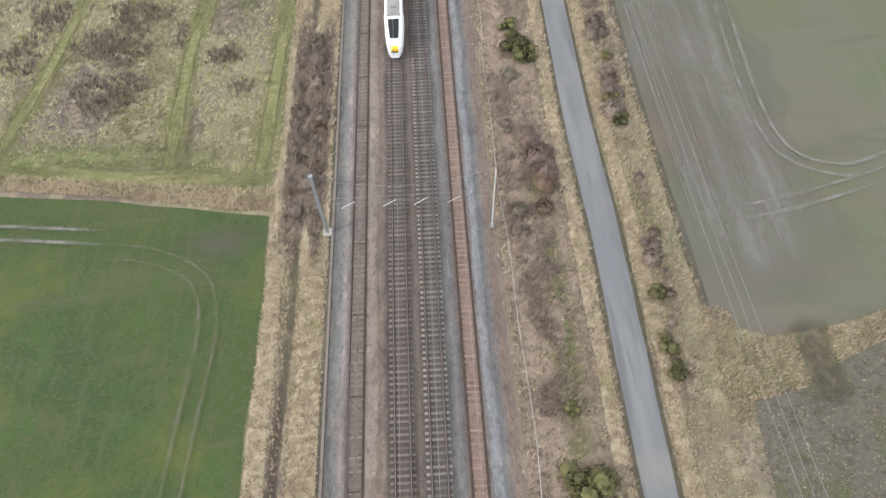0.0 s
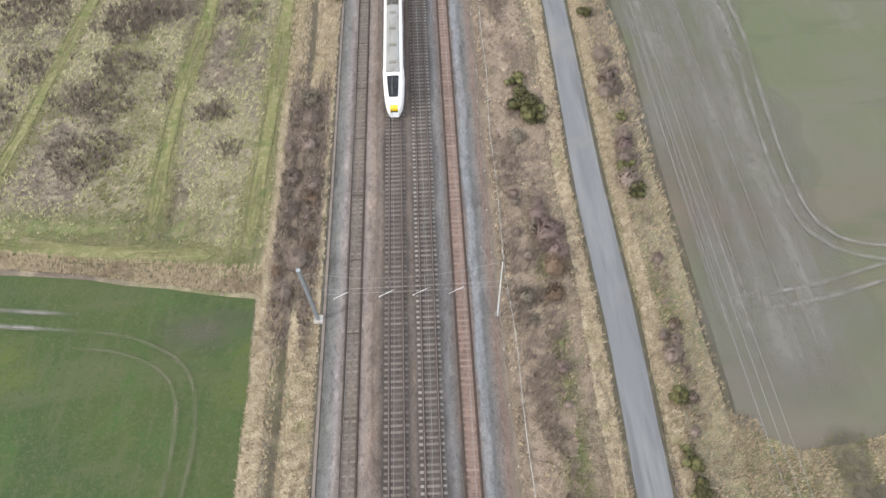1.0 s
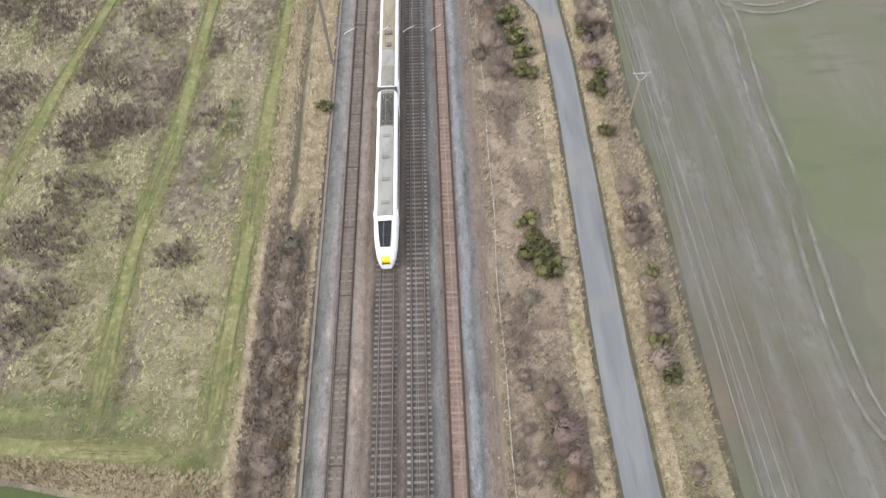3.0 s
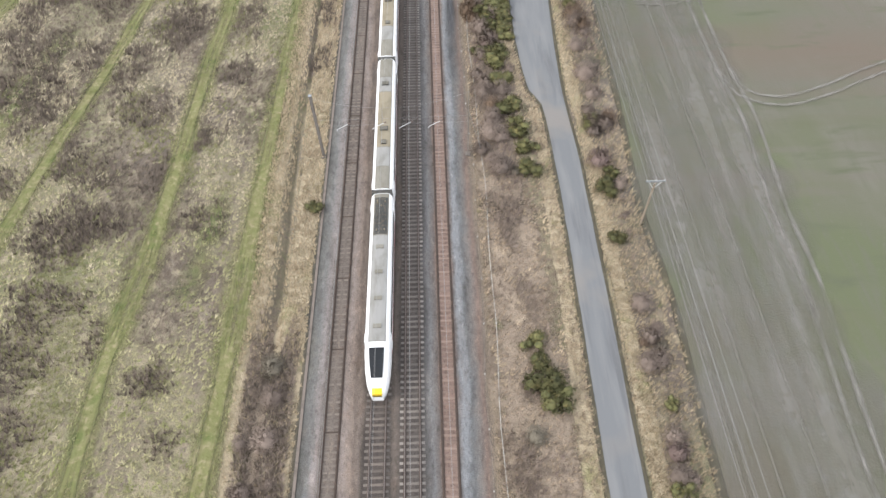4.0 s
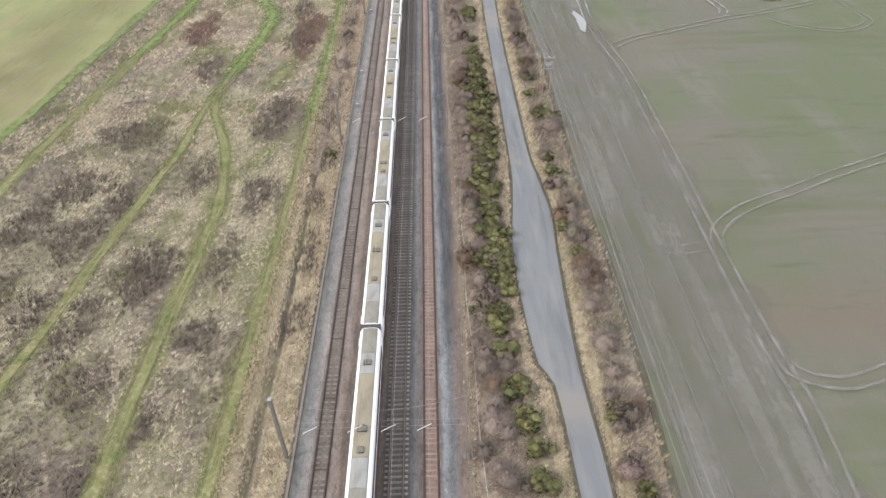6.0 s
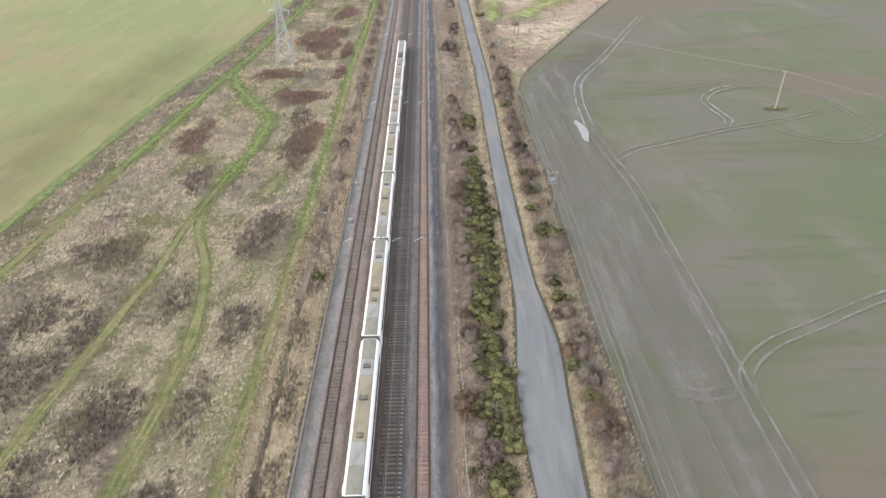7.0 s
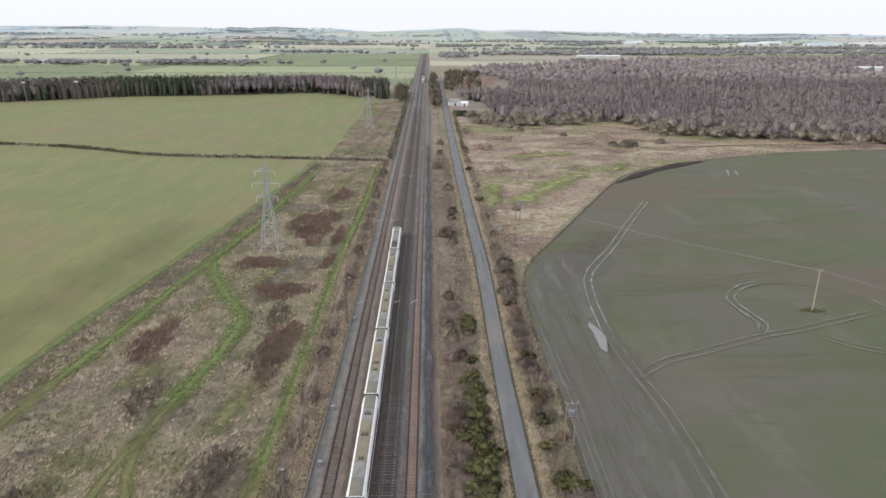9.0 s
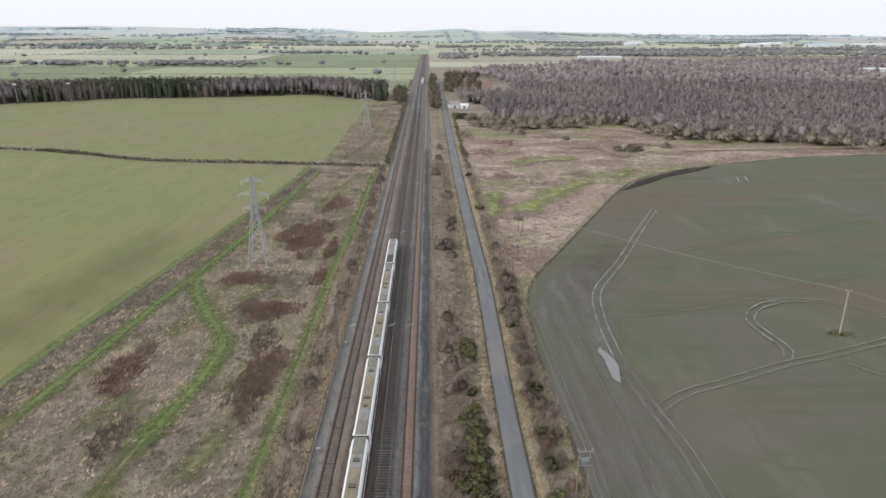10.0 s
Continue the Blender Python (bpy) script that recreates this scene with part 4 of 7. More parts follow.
def railway_track(x, kind, proud, label):
    track = thing("railway_track", label, "railway track", "four parallel tracks", pose(x, 0, BED))
    top = proud + 0.16
    for s in (-0.7525, 0.7525):
        bm = bmesh.new()
        # foot drawn wide and dark to take in the shadow beside the rail
        prof = [(-0.125, 0.0), (-0.12, 0.018), (-0.012, 0.035), (-0.012, 0.12), (-0.036, 0.13), (-0.036, 0.155), (-0.028, 0.16), (0.028, 0.16), (0.036, 0.155), (0.036, 0.13), (0.012, 0.12), (0.012, 0.035), (0.12, 0.018), (0.125, 0.0)]
        rings = [[bm.verts.new((s + a, y, proud + b)) for a, b in prof] for y in (-30.0, 150.0, 400.0, 1855.0)]
        for r0, r1 in zip(rings[:-1], rings[1:]):
            for i in range(len(prof) - 1):
                f = bm.faces.new((r0[i], r0[i + 1], r1[i + 1], r1[i]))
                f.material_index = 1 if 5 <= i <= 7 and kind in ("sleeper_brown", "sleeper_pale") else 0
        rail = part("rail", bm, M["rail"], track)
        rail.data.materials.append(M["rail_head"])
    me = sleeper_mesh(M[kind])
    ys = np.arange(NEAR0, NEAR1, PITCH)[:300]
    for y in ys:
        part("sleeper", me, None, track, at=pose(random.uniform(-0.03, 0.03), y, proud, 0, 0, random.uniform(-0.6, 0.6)))
    far = np.concatenate([np.arange(NEAR0 - PITCH, -25, -PITCH), np.arange(ys[-1] + PITCH, 640, PITCH)])
    base = np.array([(-1.25, -0.14, -0.1), (-1.25, -0.125, 0), (-1.25, 0.125, 0), (-1.25, 0.14, -0.1), (1.25, -0.14, -0.1), (1.25, -0.125, 0), (1.25, 0.125, 0), (1.25, 0.14, -0.1)])
    fv = (base[None] + np.stack([np.zeros_like(far), far, np.full_like(far, proud)], -1)[:, None]).reshape(-1, 3)
    ff = (np.array([(0, 4, 5, 1), (1, 5, 6, 2), (2, 6, 7, 3), (0, 1, 2, 3), (7, 6, 5, 4)])[None] + 8 * np.arange(len(far))[:, None, None]).reshape(-1, 4)
    tagged(part("sleeper_run", mesh_from("sleeper_run", fv, ff, M[kind]), None, track), kind="stuff")
    if kind == "sleeper_buried":
        for y in np.arange(14, 300, 9.2):
            part("rail_joint", boxes((-0.95, 0.95, y - 0.09, y + 0.09, 0.0, 0.022)), M["rail"], track, "dark joint timber across the track")
    return track


# ---------------------------------------------------------------- overhead line: masts, head spans and wires
MAST_Y = [43.5 + 64.0 * i for i in range(-1, 11)]


def overhead_mast(x, y, height, lattice, steel="galvanised"):
    ob = thing("overhead_mast", "grey steel overhead line mast in a concrete footing" if not lattice else ("pale" if steel == "pale_steel" else "rusty") + " paired steel overhead line mast with stays", "mast", "overhead line masts", pose(x, y, 0))
    w = 0.32 if lattice or steel != "galvanised" else 0.5
    part("footing", boxes((-w, w, -w, w, -0.3, 0.3)), M["concrete"] if w > 0.4 else M["weathered_steel"], ob, "concrete block")
    if lattice:
        for dy in (-0.18, 0.18):
            part("post", rods([((0, dy, 0.3), (0, dy * 0.6, height), 0.06, 0.045)]), M[steel], ob)
        part("bracing", rods([((0, -0.18 if i % 2 else 0.18, 0.5 + i * 0.7), (0, 0.17 if i % 2 else -0.17, 1.2 + i * 0.7), 0.025) for i in range(int((height - 1.5) / 0.7))], 4), M[steel], ob)
        part("stay", rods([((1.9, 0.3, 0.1), (0, 0, height * 0.72), 0.03)]), M["wire"], ob)
    else:
        part("post", boxes((-0.17, 0.17, -0.15, -0.125, 0.3, height), (-0.17, 0.17, 0.125, 0.15, 0.3, height), (-0.012, 0.012, -0.125, 0.125, 0.3, height)), M[steel], ob, "steel column")
    if not lattice:
        part("cap", boxes((-0.2, 0.2, -0.2, 0.2, height, height + 0.06)), M["galvanised"], ob)
    return ob


def head_span(y, xl, xr, h):
    ob = thing("head_span", "wire head span carrying registration arms over four tracks", "overhead line", "overhead line masts", pose(0, y, 0))
    r = 0.013
    part("upper_wire", tube(sagging((xl, 0, h - 0.4), (xr, 0, h - 0.2), 2.0), r), M["wire"], ob)
    part("cross_wire", tube(sagging((xl, 0, 6.6), (xr, 0, 6.6), 0.05), r), M["wire"], ob)
    part("lower_wire", tube(sagging((xl, 0, 5.6), (xr, 0, 5.6), 0.03), r), M["wire"], ob)
    for x, *_ in TRACKS:
        part("dropper", rods([((x, 0, 5.6), (x, 0, 8.4), 0.015)], 4), M["wire"], ob)
        arm = part("registration_arm", rods([((x - 1.3, -0.25, 5.15), (x + 0.2, 0.1, 5.75), 0.032), ((x - 1.3, -0.25, 5.15), (x - 1.3, -0.25, 4.95), 0.03)]), M["pale_steel"], ob, "pale angled arm")
        part("insulator", rods([((x + 0.18, 0.1, 5.74), (x + 0.42, 0.15, 5.84), 0.09)], 8), M["porcelain"], arm, "dark ribbed insulator")
    return ob


def contact_lines(x):
    ob = thing("overhead_wire", "thin pale contact wire and catenary above a track", "overhead line")
    part("contact_wire", tube([(x + (0.2 if i % 2 else -0.2), y, 4.9) for i, y in enumerate(MAST_Y)], 0.012), M["wire"], ob)
    cat = []
    for i, y in enumerate(MAST_Y[:-1]):
        cat += sagging((x, y, 6.5), (x, MAST_Y[i + 1], 6.5), 1.1, 8)[:-1]
    part("catenary_wire", tube(cat, 0.007), M["wire"], ob)


for y in MAST_Y:
    overhead_mast(-12.8, y, 10.6, False, "galvanised" if y < 60 else "weathered_steel")
    overhead_mast(6.5, y - 0.4, 10.8, True, "pale_steel" if y < 60 else "weathered_steel")
    head_span(y, -12.8, 6.5, 10.6)
for x, *_ in TRACKS:
    contact_lines(x)

# ---------------------------------------------------------------- train
CAR, CARS, TAIL_Y, TRAIN_X, RAIL_TOP = 25.5, 9, 72.0, -4.4, BED + 0.21


def car_section(scale=1.0, drop=0.0):
    """Half outline of the car body, from the sill up to the roof's crown: x, z."""
    half = [(1.30, 0.35), (1.36, 0.9), (1.37, 1.6), (1.36, 2.3), (1.30, 2.9), (1.18, 3.25), (0.98, 3.45), (0.6, 3.56), (0.0, 3.6)]
    half = [(x * scale, z if z < 1 else 1 + (z - 1) * (1 - drop)) for x, z in half]
    return half + [(-x, z) for x, z in half[-2::-1]]


def lofted(stations):
    bm = bmesh.new()
    rings = [[bm.verts.new((x, y, z)) for x, z in sec] for y, sec in stations]
    for a, b in zip(rings[:-1], rings[1:]):
        for i in range(len(a) - 1):
            f = bm.faces.new((a[i], a[i + 1], b[i + 1], b[i]))
            f.smooth = True
        bm.faces.new((a[0], b[0], b[-1], a[-1]))
    bm.faces.new(rings[0][::-1])
    bm.faces.new(rings[-1])
    bmesh.ops.recalc_face_normals(bm, faces=bm.faces[:])
    return bm


def wheelset(car, y):
    for x in (-0.75, 0.75):
        bm = bmesh.new()
        bmesh.ops.create_cone(bm, cap_ends=True, segments=16, radius1=0.42, radius2=0.42, depth=0.12, matrix=pose(x, y, 0.42, 0, 90, 0))
        part("wheel", bm, M["dark_gear"], car)


def train_car(kind, index):
    """kind: 0 middle car, 1 driving car with its nose ahead (+y), -1 driving car with its nose behind."""
    y0 = TAIL_Y + index * CAR
    name = "train_car"
    label = "white express train car with tan and grey roof panels" if kind == 0 else "white express driving car with a sloping nose"
    car = thing(name, label, "train car", "cars of the express train", pose(TRAIN_X, y0, RAIL_TOP))
    L = CAR
    sec = car_section()
    if kind == 0:
        st = [(0.35, car_section(0.97)), (0.6, sec), (L - 0.6, sec), (L - 0.35, car_section(0.97))]
    else:
        st = [(0.35, car_section(0.97)), (0.6, sec), (L - 6.0, sec), (L - 4.2, car_section(0.985, 0.06)), (L - 2.6, car_section(0.92, 0.26)), (L - 1.4, car_section(0.8, 0.48)), (L - 0.6, car_section(0.62, 0.68)), (L - 0.15, car_section(0.42, 0.8))]
        if kind < 0:
            st = [(L - y, s) for y, s in st[::-1]]
    part("body", lofted(st), M["white_paint"], car, "glossy white body shell")
    e0, e1 = (1.0, L - 1.0) if kind == 0 else ((1.0, L - 5.2) if kind > 0 else (5.2, L - 1.0))

    def panel(n, a, b, w, z, mat, lab):
        bm = bmesh.new()
        xs = [-w, -w * 0.55, 0, w * 0.55, w]
        zs = [z - 0.16 * (abs(x) / 1.0) ** 2 for x in xs]
        lo = [[bm.verts.new((x, y, q)) for x, q in zip(xs, zs)] for y in (a, b)]
        hi = [[bm.verts.new((x * 0.94, y, q + 0.07)) for x, q in zip(xs, zs)] for y in (a + 0.06, b - 0.06)]
        for i in range(4):
            bm.faces.new((hi[0][i], hi[0][i + 1], hi[1][i + 1], hi[1][i]))
            bm.faces.new((lo[0][i], lo[0][i + 1], hi[0][i + 1], hi[0][i]))
            bm.faces.new((hi[1][i], hi[1][i + 1], lo[1][i + 1], lo[1][i]))
        bm.faces.new((lo[0][0], hi[0][0], hi[1][0], lo[1][0]))
        bm.faces.new((hi[0][4], lo[0][4], lo[1][4], hi[1][4]))
        return part(n, bm, mat, car, lab)
    panel("roof_base", e0 - 0.6 if e0 < 2 else e0, e1 + 0.6 if e1 > L - 2 else e1, 0.92, 3.59, M["roof_grey"], "long grey weathered roof strip")
    if kind == 0:
        panel("roof_panel", e0, e0 + 3.0, 0.88, 3.63, M["roof_grey"], "grey weathered roof panel")
        panel("roof_panel", e0 + 3.1, e0 + 6.4, 0.84, 3.635, M["roof_pale"], "pale grey air unit cover")
        panel("roof_panel", e0 + 6.5, e1 - 6.5, 0.88, 3.63, M["roof_tan"], "tan dusty roof panel")
        panel("roof_panel", e1 - 6.4, e1 - 3.4, 0.84, 3.635, M["roof_pale"], "pale grey air unit cover")
        panel("roof_panel", e1 - 3.3, e1, 0.88, 3.63, M["roof_grey"], "grey weathered roof panel")
        mid = L * (0.42 if index % 2 else 0.55)
        for y, w in ((mid, 0.5), (e0 + 7.2, 0.35), (e1 - 4.9, 0.45)):
            vent = part("roof_vent", boxes((-w, w, y - 0.35, y + 0.35, 3.66, 3.84)), M["dark_gear"], car, "dark grille box")
            part("vent_slats", boxes(*[(-w * 0.9, w * 0.9, y - 0.3 + 0.12 * k, y - 0.24 + 0.12 * k, 3.84, 3.87) for k in range(5)]), M["roof_grey"], vent)
    else:
        a, b = e0, e1
        inner0, inner1 = (a, a + 5.6) if kind > 0 else (b - 5.6, b)
        panel("equipment_well", inner0, inner1, 0.8, 3.62, M["dark_gear"], "dark roof well with electrical gear")
        rest0, rest1 = (inner1 + 0.1, b) if kind > 0 else (a, inner0 - 0.1)
        panel("roof_panel", rest0, rest1, 0.88, 3.63, M["roof_pale"], "pale grey roof panel")
        for k in range(4):
            y = rest0 + (rest1 - rest0) * (k + 0.5) / 4
            part("roof_vent", boxes((-0.42, 0.42, y - 0.22, y + 0.22, 3.66, 3.8)), M["roof_grey"], car, "grey roof hatch")
        c = (inner0 + inner1) / 2
        part("pantograph", rods([((-0.5, c - 1.6, 3.75), (-0.35, c + 0.6, 3.95), 0.035), ((0.5, c - 1.6, 3.75), (0.35, c + 0.6, 3.95), 0.035), ((-0.35, c + 0.6, 3.95), (-0.2, c - 1.0, 4.12), 0.03), ((0.35, c + 0.6, 3.95), (0.2, c - 1.0, 4.12), 0.03), ((-0.8, c - 1.0, 4.14), (0.8, c - 1.0, 4.14), 0.035)]), M["dark_gear"], car, "folded dark pantograph")
        for dx, dy in ((-0.45, 2.0), (0.45, 2.0), (-0.45, -2.2), (0.45, -2.2), (0.0, 1.4)):
            part("roof_insulator", rods([((dx, c + dy, 3.55), (dx, c + dy, 3.9), 0.09, 0.06)], 8), M["roof_tan"], car)
        s = 1 if kind > 0 else -1
        n = L if kind > 0 else 0.0
        bm = bmesh.new()
        quad = [(-0.78, n - s * 4.5, 3.38), (0.78, n - s * 4.5, 3.38), (0.70, n - s * 2.7, 2.93), (-0.70, n - s * 2.7, 2.93)]
        low = [(0.58, n - s * 1.6, 2.42), (-0.58, n - s * 1.6, 2.42)]
        v = [bm.verts.new(q) for q in quad + low]
        bm.faces.new((v[0], v[1], v[2], v[3]))
        bm.faces.new((v[3], v[2], v[4], v[5]))
        ret = bmesh.ops.solidify(bm, geom=bm.faces[:], thickness=0.06)
        bmesh.ops.translate(bm, verts=bm.verts[:], vec=(0, 0, 0.17))
        part("windscreen", bm, M["dark_glass"], car, "black raked windscreen")
        part("nose_panel", boxes((-0.5, 0.5, n - s * 0.5 - 0.35, n - s * 0.5 + 0.35, 1.25, 1.95)), M["yellow_paint"], car, "yellow nose panel")
        for x in (-0.5, 0.5):
            part("headlight", boxes((x - 0.12, x + 0.12, n - s * 0.75 - 0.1, n - s * 0.75 + 0.1, 1.5, 1.8)), M["pale_cladding"], car)
    for s in (-1, 1):
        nwin = 9
        for k in range(nwin):
            y = e0 + 2.2 + (e1 - e0 - 4.4) * (k + 0.5) / nwin
            part("window", boxes((s * 1.352 - 0.03, s * 1.352 + 0.03, y - 0.78, y + 0.78, 1.75, 2.55)), M["dark_glass"], car)
        for y in (e0 + 0.9, e1 - 0.9):
            part("door", boxes((s * 1.36 - 0.03, s * 1.36 + 0.03, y - 0.5, y + 0.5, 0.75, 2.75)), M["white_paint"], car, "white sliding door")
        part("skirt", boxes((s * 1.3 - 0.08, s * 1.3 + 0.08, e0, e1, 0.1, 0.5)), M["dark_gear"], car, "dark underframe skirt")
        part("red_band", boxes((s * 1.37 - 0.012, s * 1.37 + 0.012, e0, e1, 0.62, 0.95)), M["red_paint"], car, "dark red lower band")
        part("window_band", boxes((s * 1.35 - 0.02, s * 1.35 + 0.02, e0 + 1.5, e1 - 1.5, 1.6, 2.68)), M["dark_gear"], car, "dark window band")
    for y in (2.6, 5.2, L - 5.2, L - 2.6):
        wheelset(car, y)
    if index < CARS - 1:
        part("gangway", boxes((-1.22, 1.22, L - 0.42, L + 0.42, 0.6, 3.42)), M["dark_gear"], car, "black rubber gangway")
    return car


for i in range(CARS):
    train_car(-1 if i == 0 else 1 if i == CARS - 1 else 0, i)

far_train = thing("train_car", "small white train far down the line", "train car", at=pose(-0.97, 905, RAIL_TOP))
part("body", lofted([(0, car_section(0.9, 0.2)), (1.5, car_section()), (60, car_section()), (61, car_section(0.97))]), M["white_paint"], far_train)
part("windscreen", boxes((-1.0, 1.0, -0.05, 0.6, 1.9, 2.7)), M["dark_glass"], far_train)
part("roof_panel", boxes((-0.9, 0.9, 3, 58, 3.55, 3.68)), M["roof_grey"], far_train)
for y in (3.0, 18.0, 24.0, 38.0, 44.0, 58.0):
    wheelset(far_train, y)

# ---------------------------------------------------------------- power lines
def lattice_pylon(x, y, height):
    ob = thing("pylon", "grey steel lattice pylon with three pairs of arms", "pylon", "pylons", pose(x, y, 0))
    base, waist, zw = 2.6, 0.75, height * 0.62

    def half(z):
        return base + (waist - base) * z / zw if z < zw else waist + (0.22 - waist) * (z - zw) / (height - zw)
    for sx in (-1, 1):
        for sy in (-1, 1):
            part("leg", rods([((sx * half(a), sy * half(a), a), (sx * half(b), sy * half(b), b), 0.13, 0.11) for a, b in ((0, zw), (zw, height))], 4), M["pylon_steel"], ob)
            part("foot", boxes((sx * base - 0.4, sx * base + 0.4, sy * base - 0.4, sy * base + 0.4, -0.2, 0.35)), M["concrete"], ob)
    levels = [0.3, 4.6, 8.2, 11.2, 13.8, 16.0, 17.8, 19.4, 21.0, 22.6, 24.0]
    bars = []
    for a, b in zip(levels[:-1], levels[1:]):
        for k in range(4):
            c0, c1 = [(-1, -1), (1, -1), (1, 1), (-1, 1)][k], [(1, -1), (1, 1), (-1, 1), (-1, -1)][k]
            bars += [((c0[0] * half(a), c0[1] * half(a), a), (c1[0] * half(b), c1[1] * half(b), b), 0.055), ((c1[0] * half(a), c1[1] * half(a), a), (c0[0] * half(b), c0[1] * half(b), b), 0.055), ((c0[0] * half(b), c0[1] * half(b), b), (c1[0] * half(b), c1[1] * half(b), b), 0.05)]
    part("bracing", rods(bars, 4), M["pylon_steel"], ob)
    for z, reach in ((height * 0.64, 3.0), (height * 0.79, 3.9), (height * 0.93, 2.8)):
        for s in (-1, 1):
            h = half(z)
            arm = part("cross_arm", rods([((s * h, h, z), (s * reach, 0, z), 0.075), ((s * h, -h, z), (s * reach, 0, z), 0.075), ((s * h, 0, z + 1.0), (s * reach, 0, z), 0.06), ((s * (h + reach) / 2, 0, z), (s * h, 0, z + 1.0), 0.04)], 4), M["pylon_steel"], ob)
            part("insulator", rods([((s * reach, 0, z), (s * reach, 0, z - 1.4), 0.13, 0.1)], 8), M["pale_steel"], arm, "pale string insulator")
    part("peak", rods([((0, 0, height - 0.3), (0, 0, height + 0.8), 0.1, 0.04)], 4), M["pylon_steel"], ob)
    return ob


PYLONS = [(-41, 286.2), (-33, 533), (-27, 780)]
for x, y in PYLONS:
    lattice_pylon(x, y, 25.6)
BEHIND = (-86, 40)
for s in (-1, 1):
    for z, reach in ((25.6 * 0.64 - 1.4, 3.0), (25.6 * 0.79 - 1.4, 3.9), (25.6 * 0.93 - 1.4, 2.8)):
        line = thing("power_line", "thin grey power conductor between pylons", "power line")
        seg = []
        for a, b in zip([BEHIND] + PYLONS[:-1], PYLONS):
            seg += sagging((a[0] + s * reach, a[1], z), (b[0] + s * reach, b[1], z), 4.5)[:-1]
        part("conductor", tube(seg, 0.018), M["wire"], line)


def wooden_pole(x, y, h, kind):
    ob = thing("power_pole", {"single": "pale wooden power pole with a forked crossarm", "double": "paired wooden power poles with stacked crossarms", "plain": "lone weathered wooden pole"}[kind], "power pole", "wooden power poles", pose(x, y, 0))
    if kind == "single":
        part("pole", rods([((0, 0, -0.3), (0, 0, h - 0.4), 0.15, 0.11)], 8), M["wood_pole"], ob)
        part("crossarm", boxes((-1.1, 1.1, -0.07, 0.07, h - 0.1, h + 0.06)), M["galvanised"], ob, "grey crossarm")
        for s in (-1, 1):
            part("brace", rods([((0, 0, h - 1.3), (s * 0.75, 0, h - 0.08), 0.045)], 4), M["pale_steel"], ob)
        tips = (-1.0, 0.0, 1.0)
    elif kind == "double":
        for s in (-0.75, 0.75):
            part("pole", rods([((s, 0, -0.3), (s, 0, h), 0.15, 0.11)], 8), M["wood_pole"], ob)
        for z in (h - 0.1, h - 1.1, h - 2.3):
            part("crossarm", boxes((-0.95, 0.95, -0.22, -0.1, z - 0.06, z + 0.06)), M["galvanised"], ob, "grey crossarm")
        part("switch_gear", boxes((-0.5, 0.5, -0.35, 0.1, h - 1.9, h - 1.4)), M["galvanised"], ob)
        tips = (-1.0, 0.0, 1.0)
    else:
        part("pole", rods([((0, 0, -0.3), (0, 0, h), 0.2, 0.14)], 8), M["field_pole"], ob)
        part("crossarm", boxes((-0.6, 0.6, -0.06, 0.06, h - 0.35, h - 0.22)), M["wood_pole"], ob)
        tips = (-0.5, 0.5)
    for t in tips:
        part("insulator", rods([((t, 0, h), (t, 0, h + 0.28), 0.06, 0.04)], 8), M["pale_steel"], ob)
    return ob


POLES = [(29.6, -6, 8.0, "single"), (26.9, 94.1, 8.0, "single"), (27.2, 190, 8.0, "double"), (26.2, 284.8, 8.0, "double"), (35.8, 317, 6.8, "double")]
for p in POLES:
    wooden_pole(*p)
wooden_pole(94.5, 240.5, 10.1, "plain")
wooden_pole(-72.4, 430.2, 9.3, "plain")
for s in (-1.0, 0.0, 1.0):
    line = thing("power_line", "thin pale power wire between wooden poles", "power line")
    seg = []
    for a, b in zip(POLES[:-2], POLES[1:-1]):
        seg += sagging((a[0] + s, a[1], a[2] + 0.25), (b[0] + s, b[1], b[2] + 0.25), 1.2)[:-1]
    part("conductor", tube(seg, 0.018), M["wire"], line)
for s in (-0.5, 0.5):
    line = thing("power_line", "thin pale power wire across the drilled field", "power line")
    part("conductor", tube(sagging((35.8, 317 + s, 7), (94.5 + s, 240.5, 10.2), 1.2)[:-1] + sagging((94.5 + s, 240.5, 10.2), (170, 150 + s, 10), 1.5), 0.03), M["wire"], line)

# ---------------------------------------------------------------- grass and scrub


def near_line(p, line, dist):
    """Which points lie within dist of a line."""
    c = smooth_line(line, 1.0)
    hit = np.zeros(len(p), bool)
    lo, hi = c.min(0) - dist, c.max(0) + dist
    idx = np.nonzero(((p >= lo) & (p <= hi)).all(1))[0]
    for k in range(0, len(idx), 4000):
        j = idx[k:k + 4000]
        hit[j] = (((p[j][:, None] - c[None]) ** 2).sum(-1).min(1)) < dist ** 2
    return hit


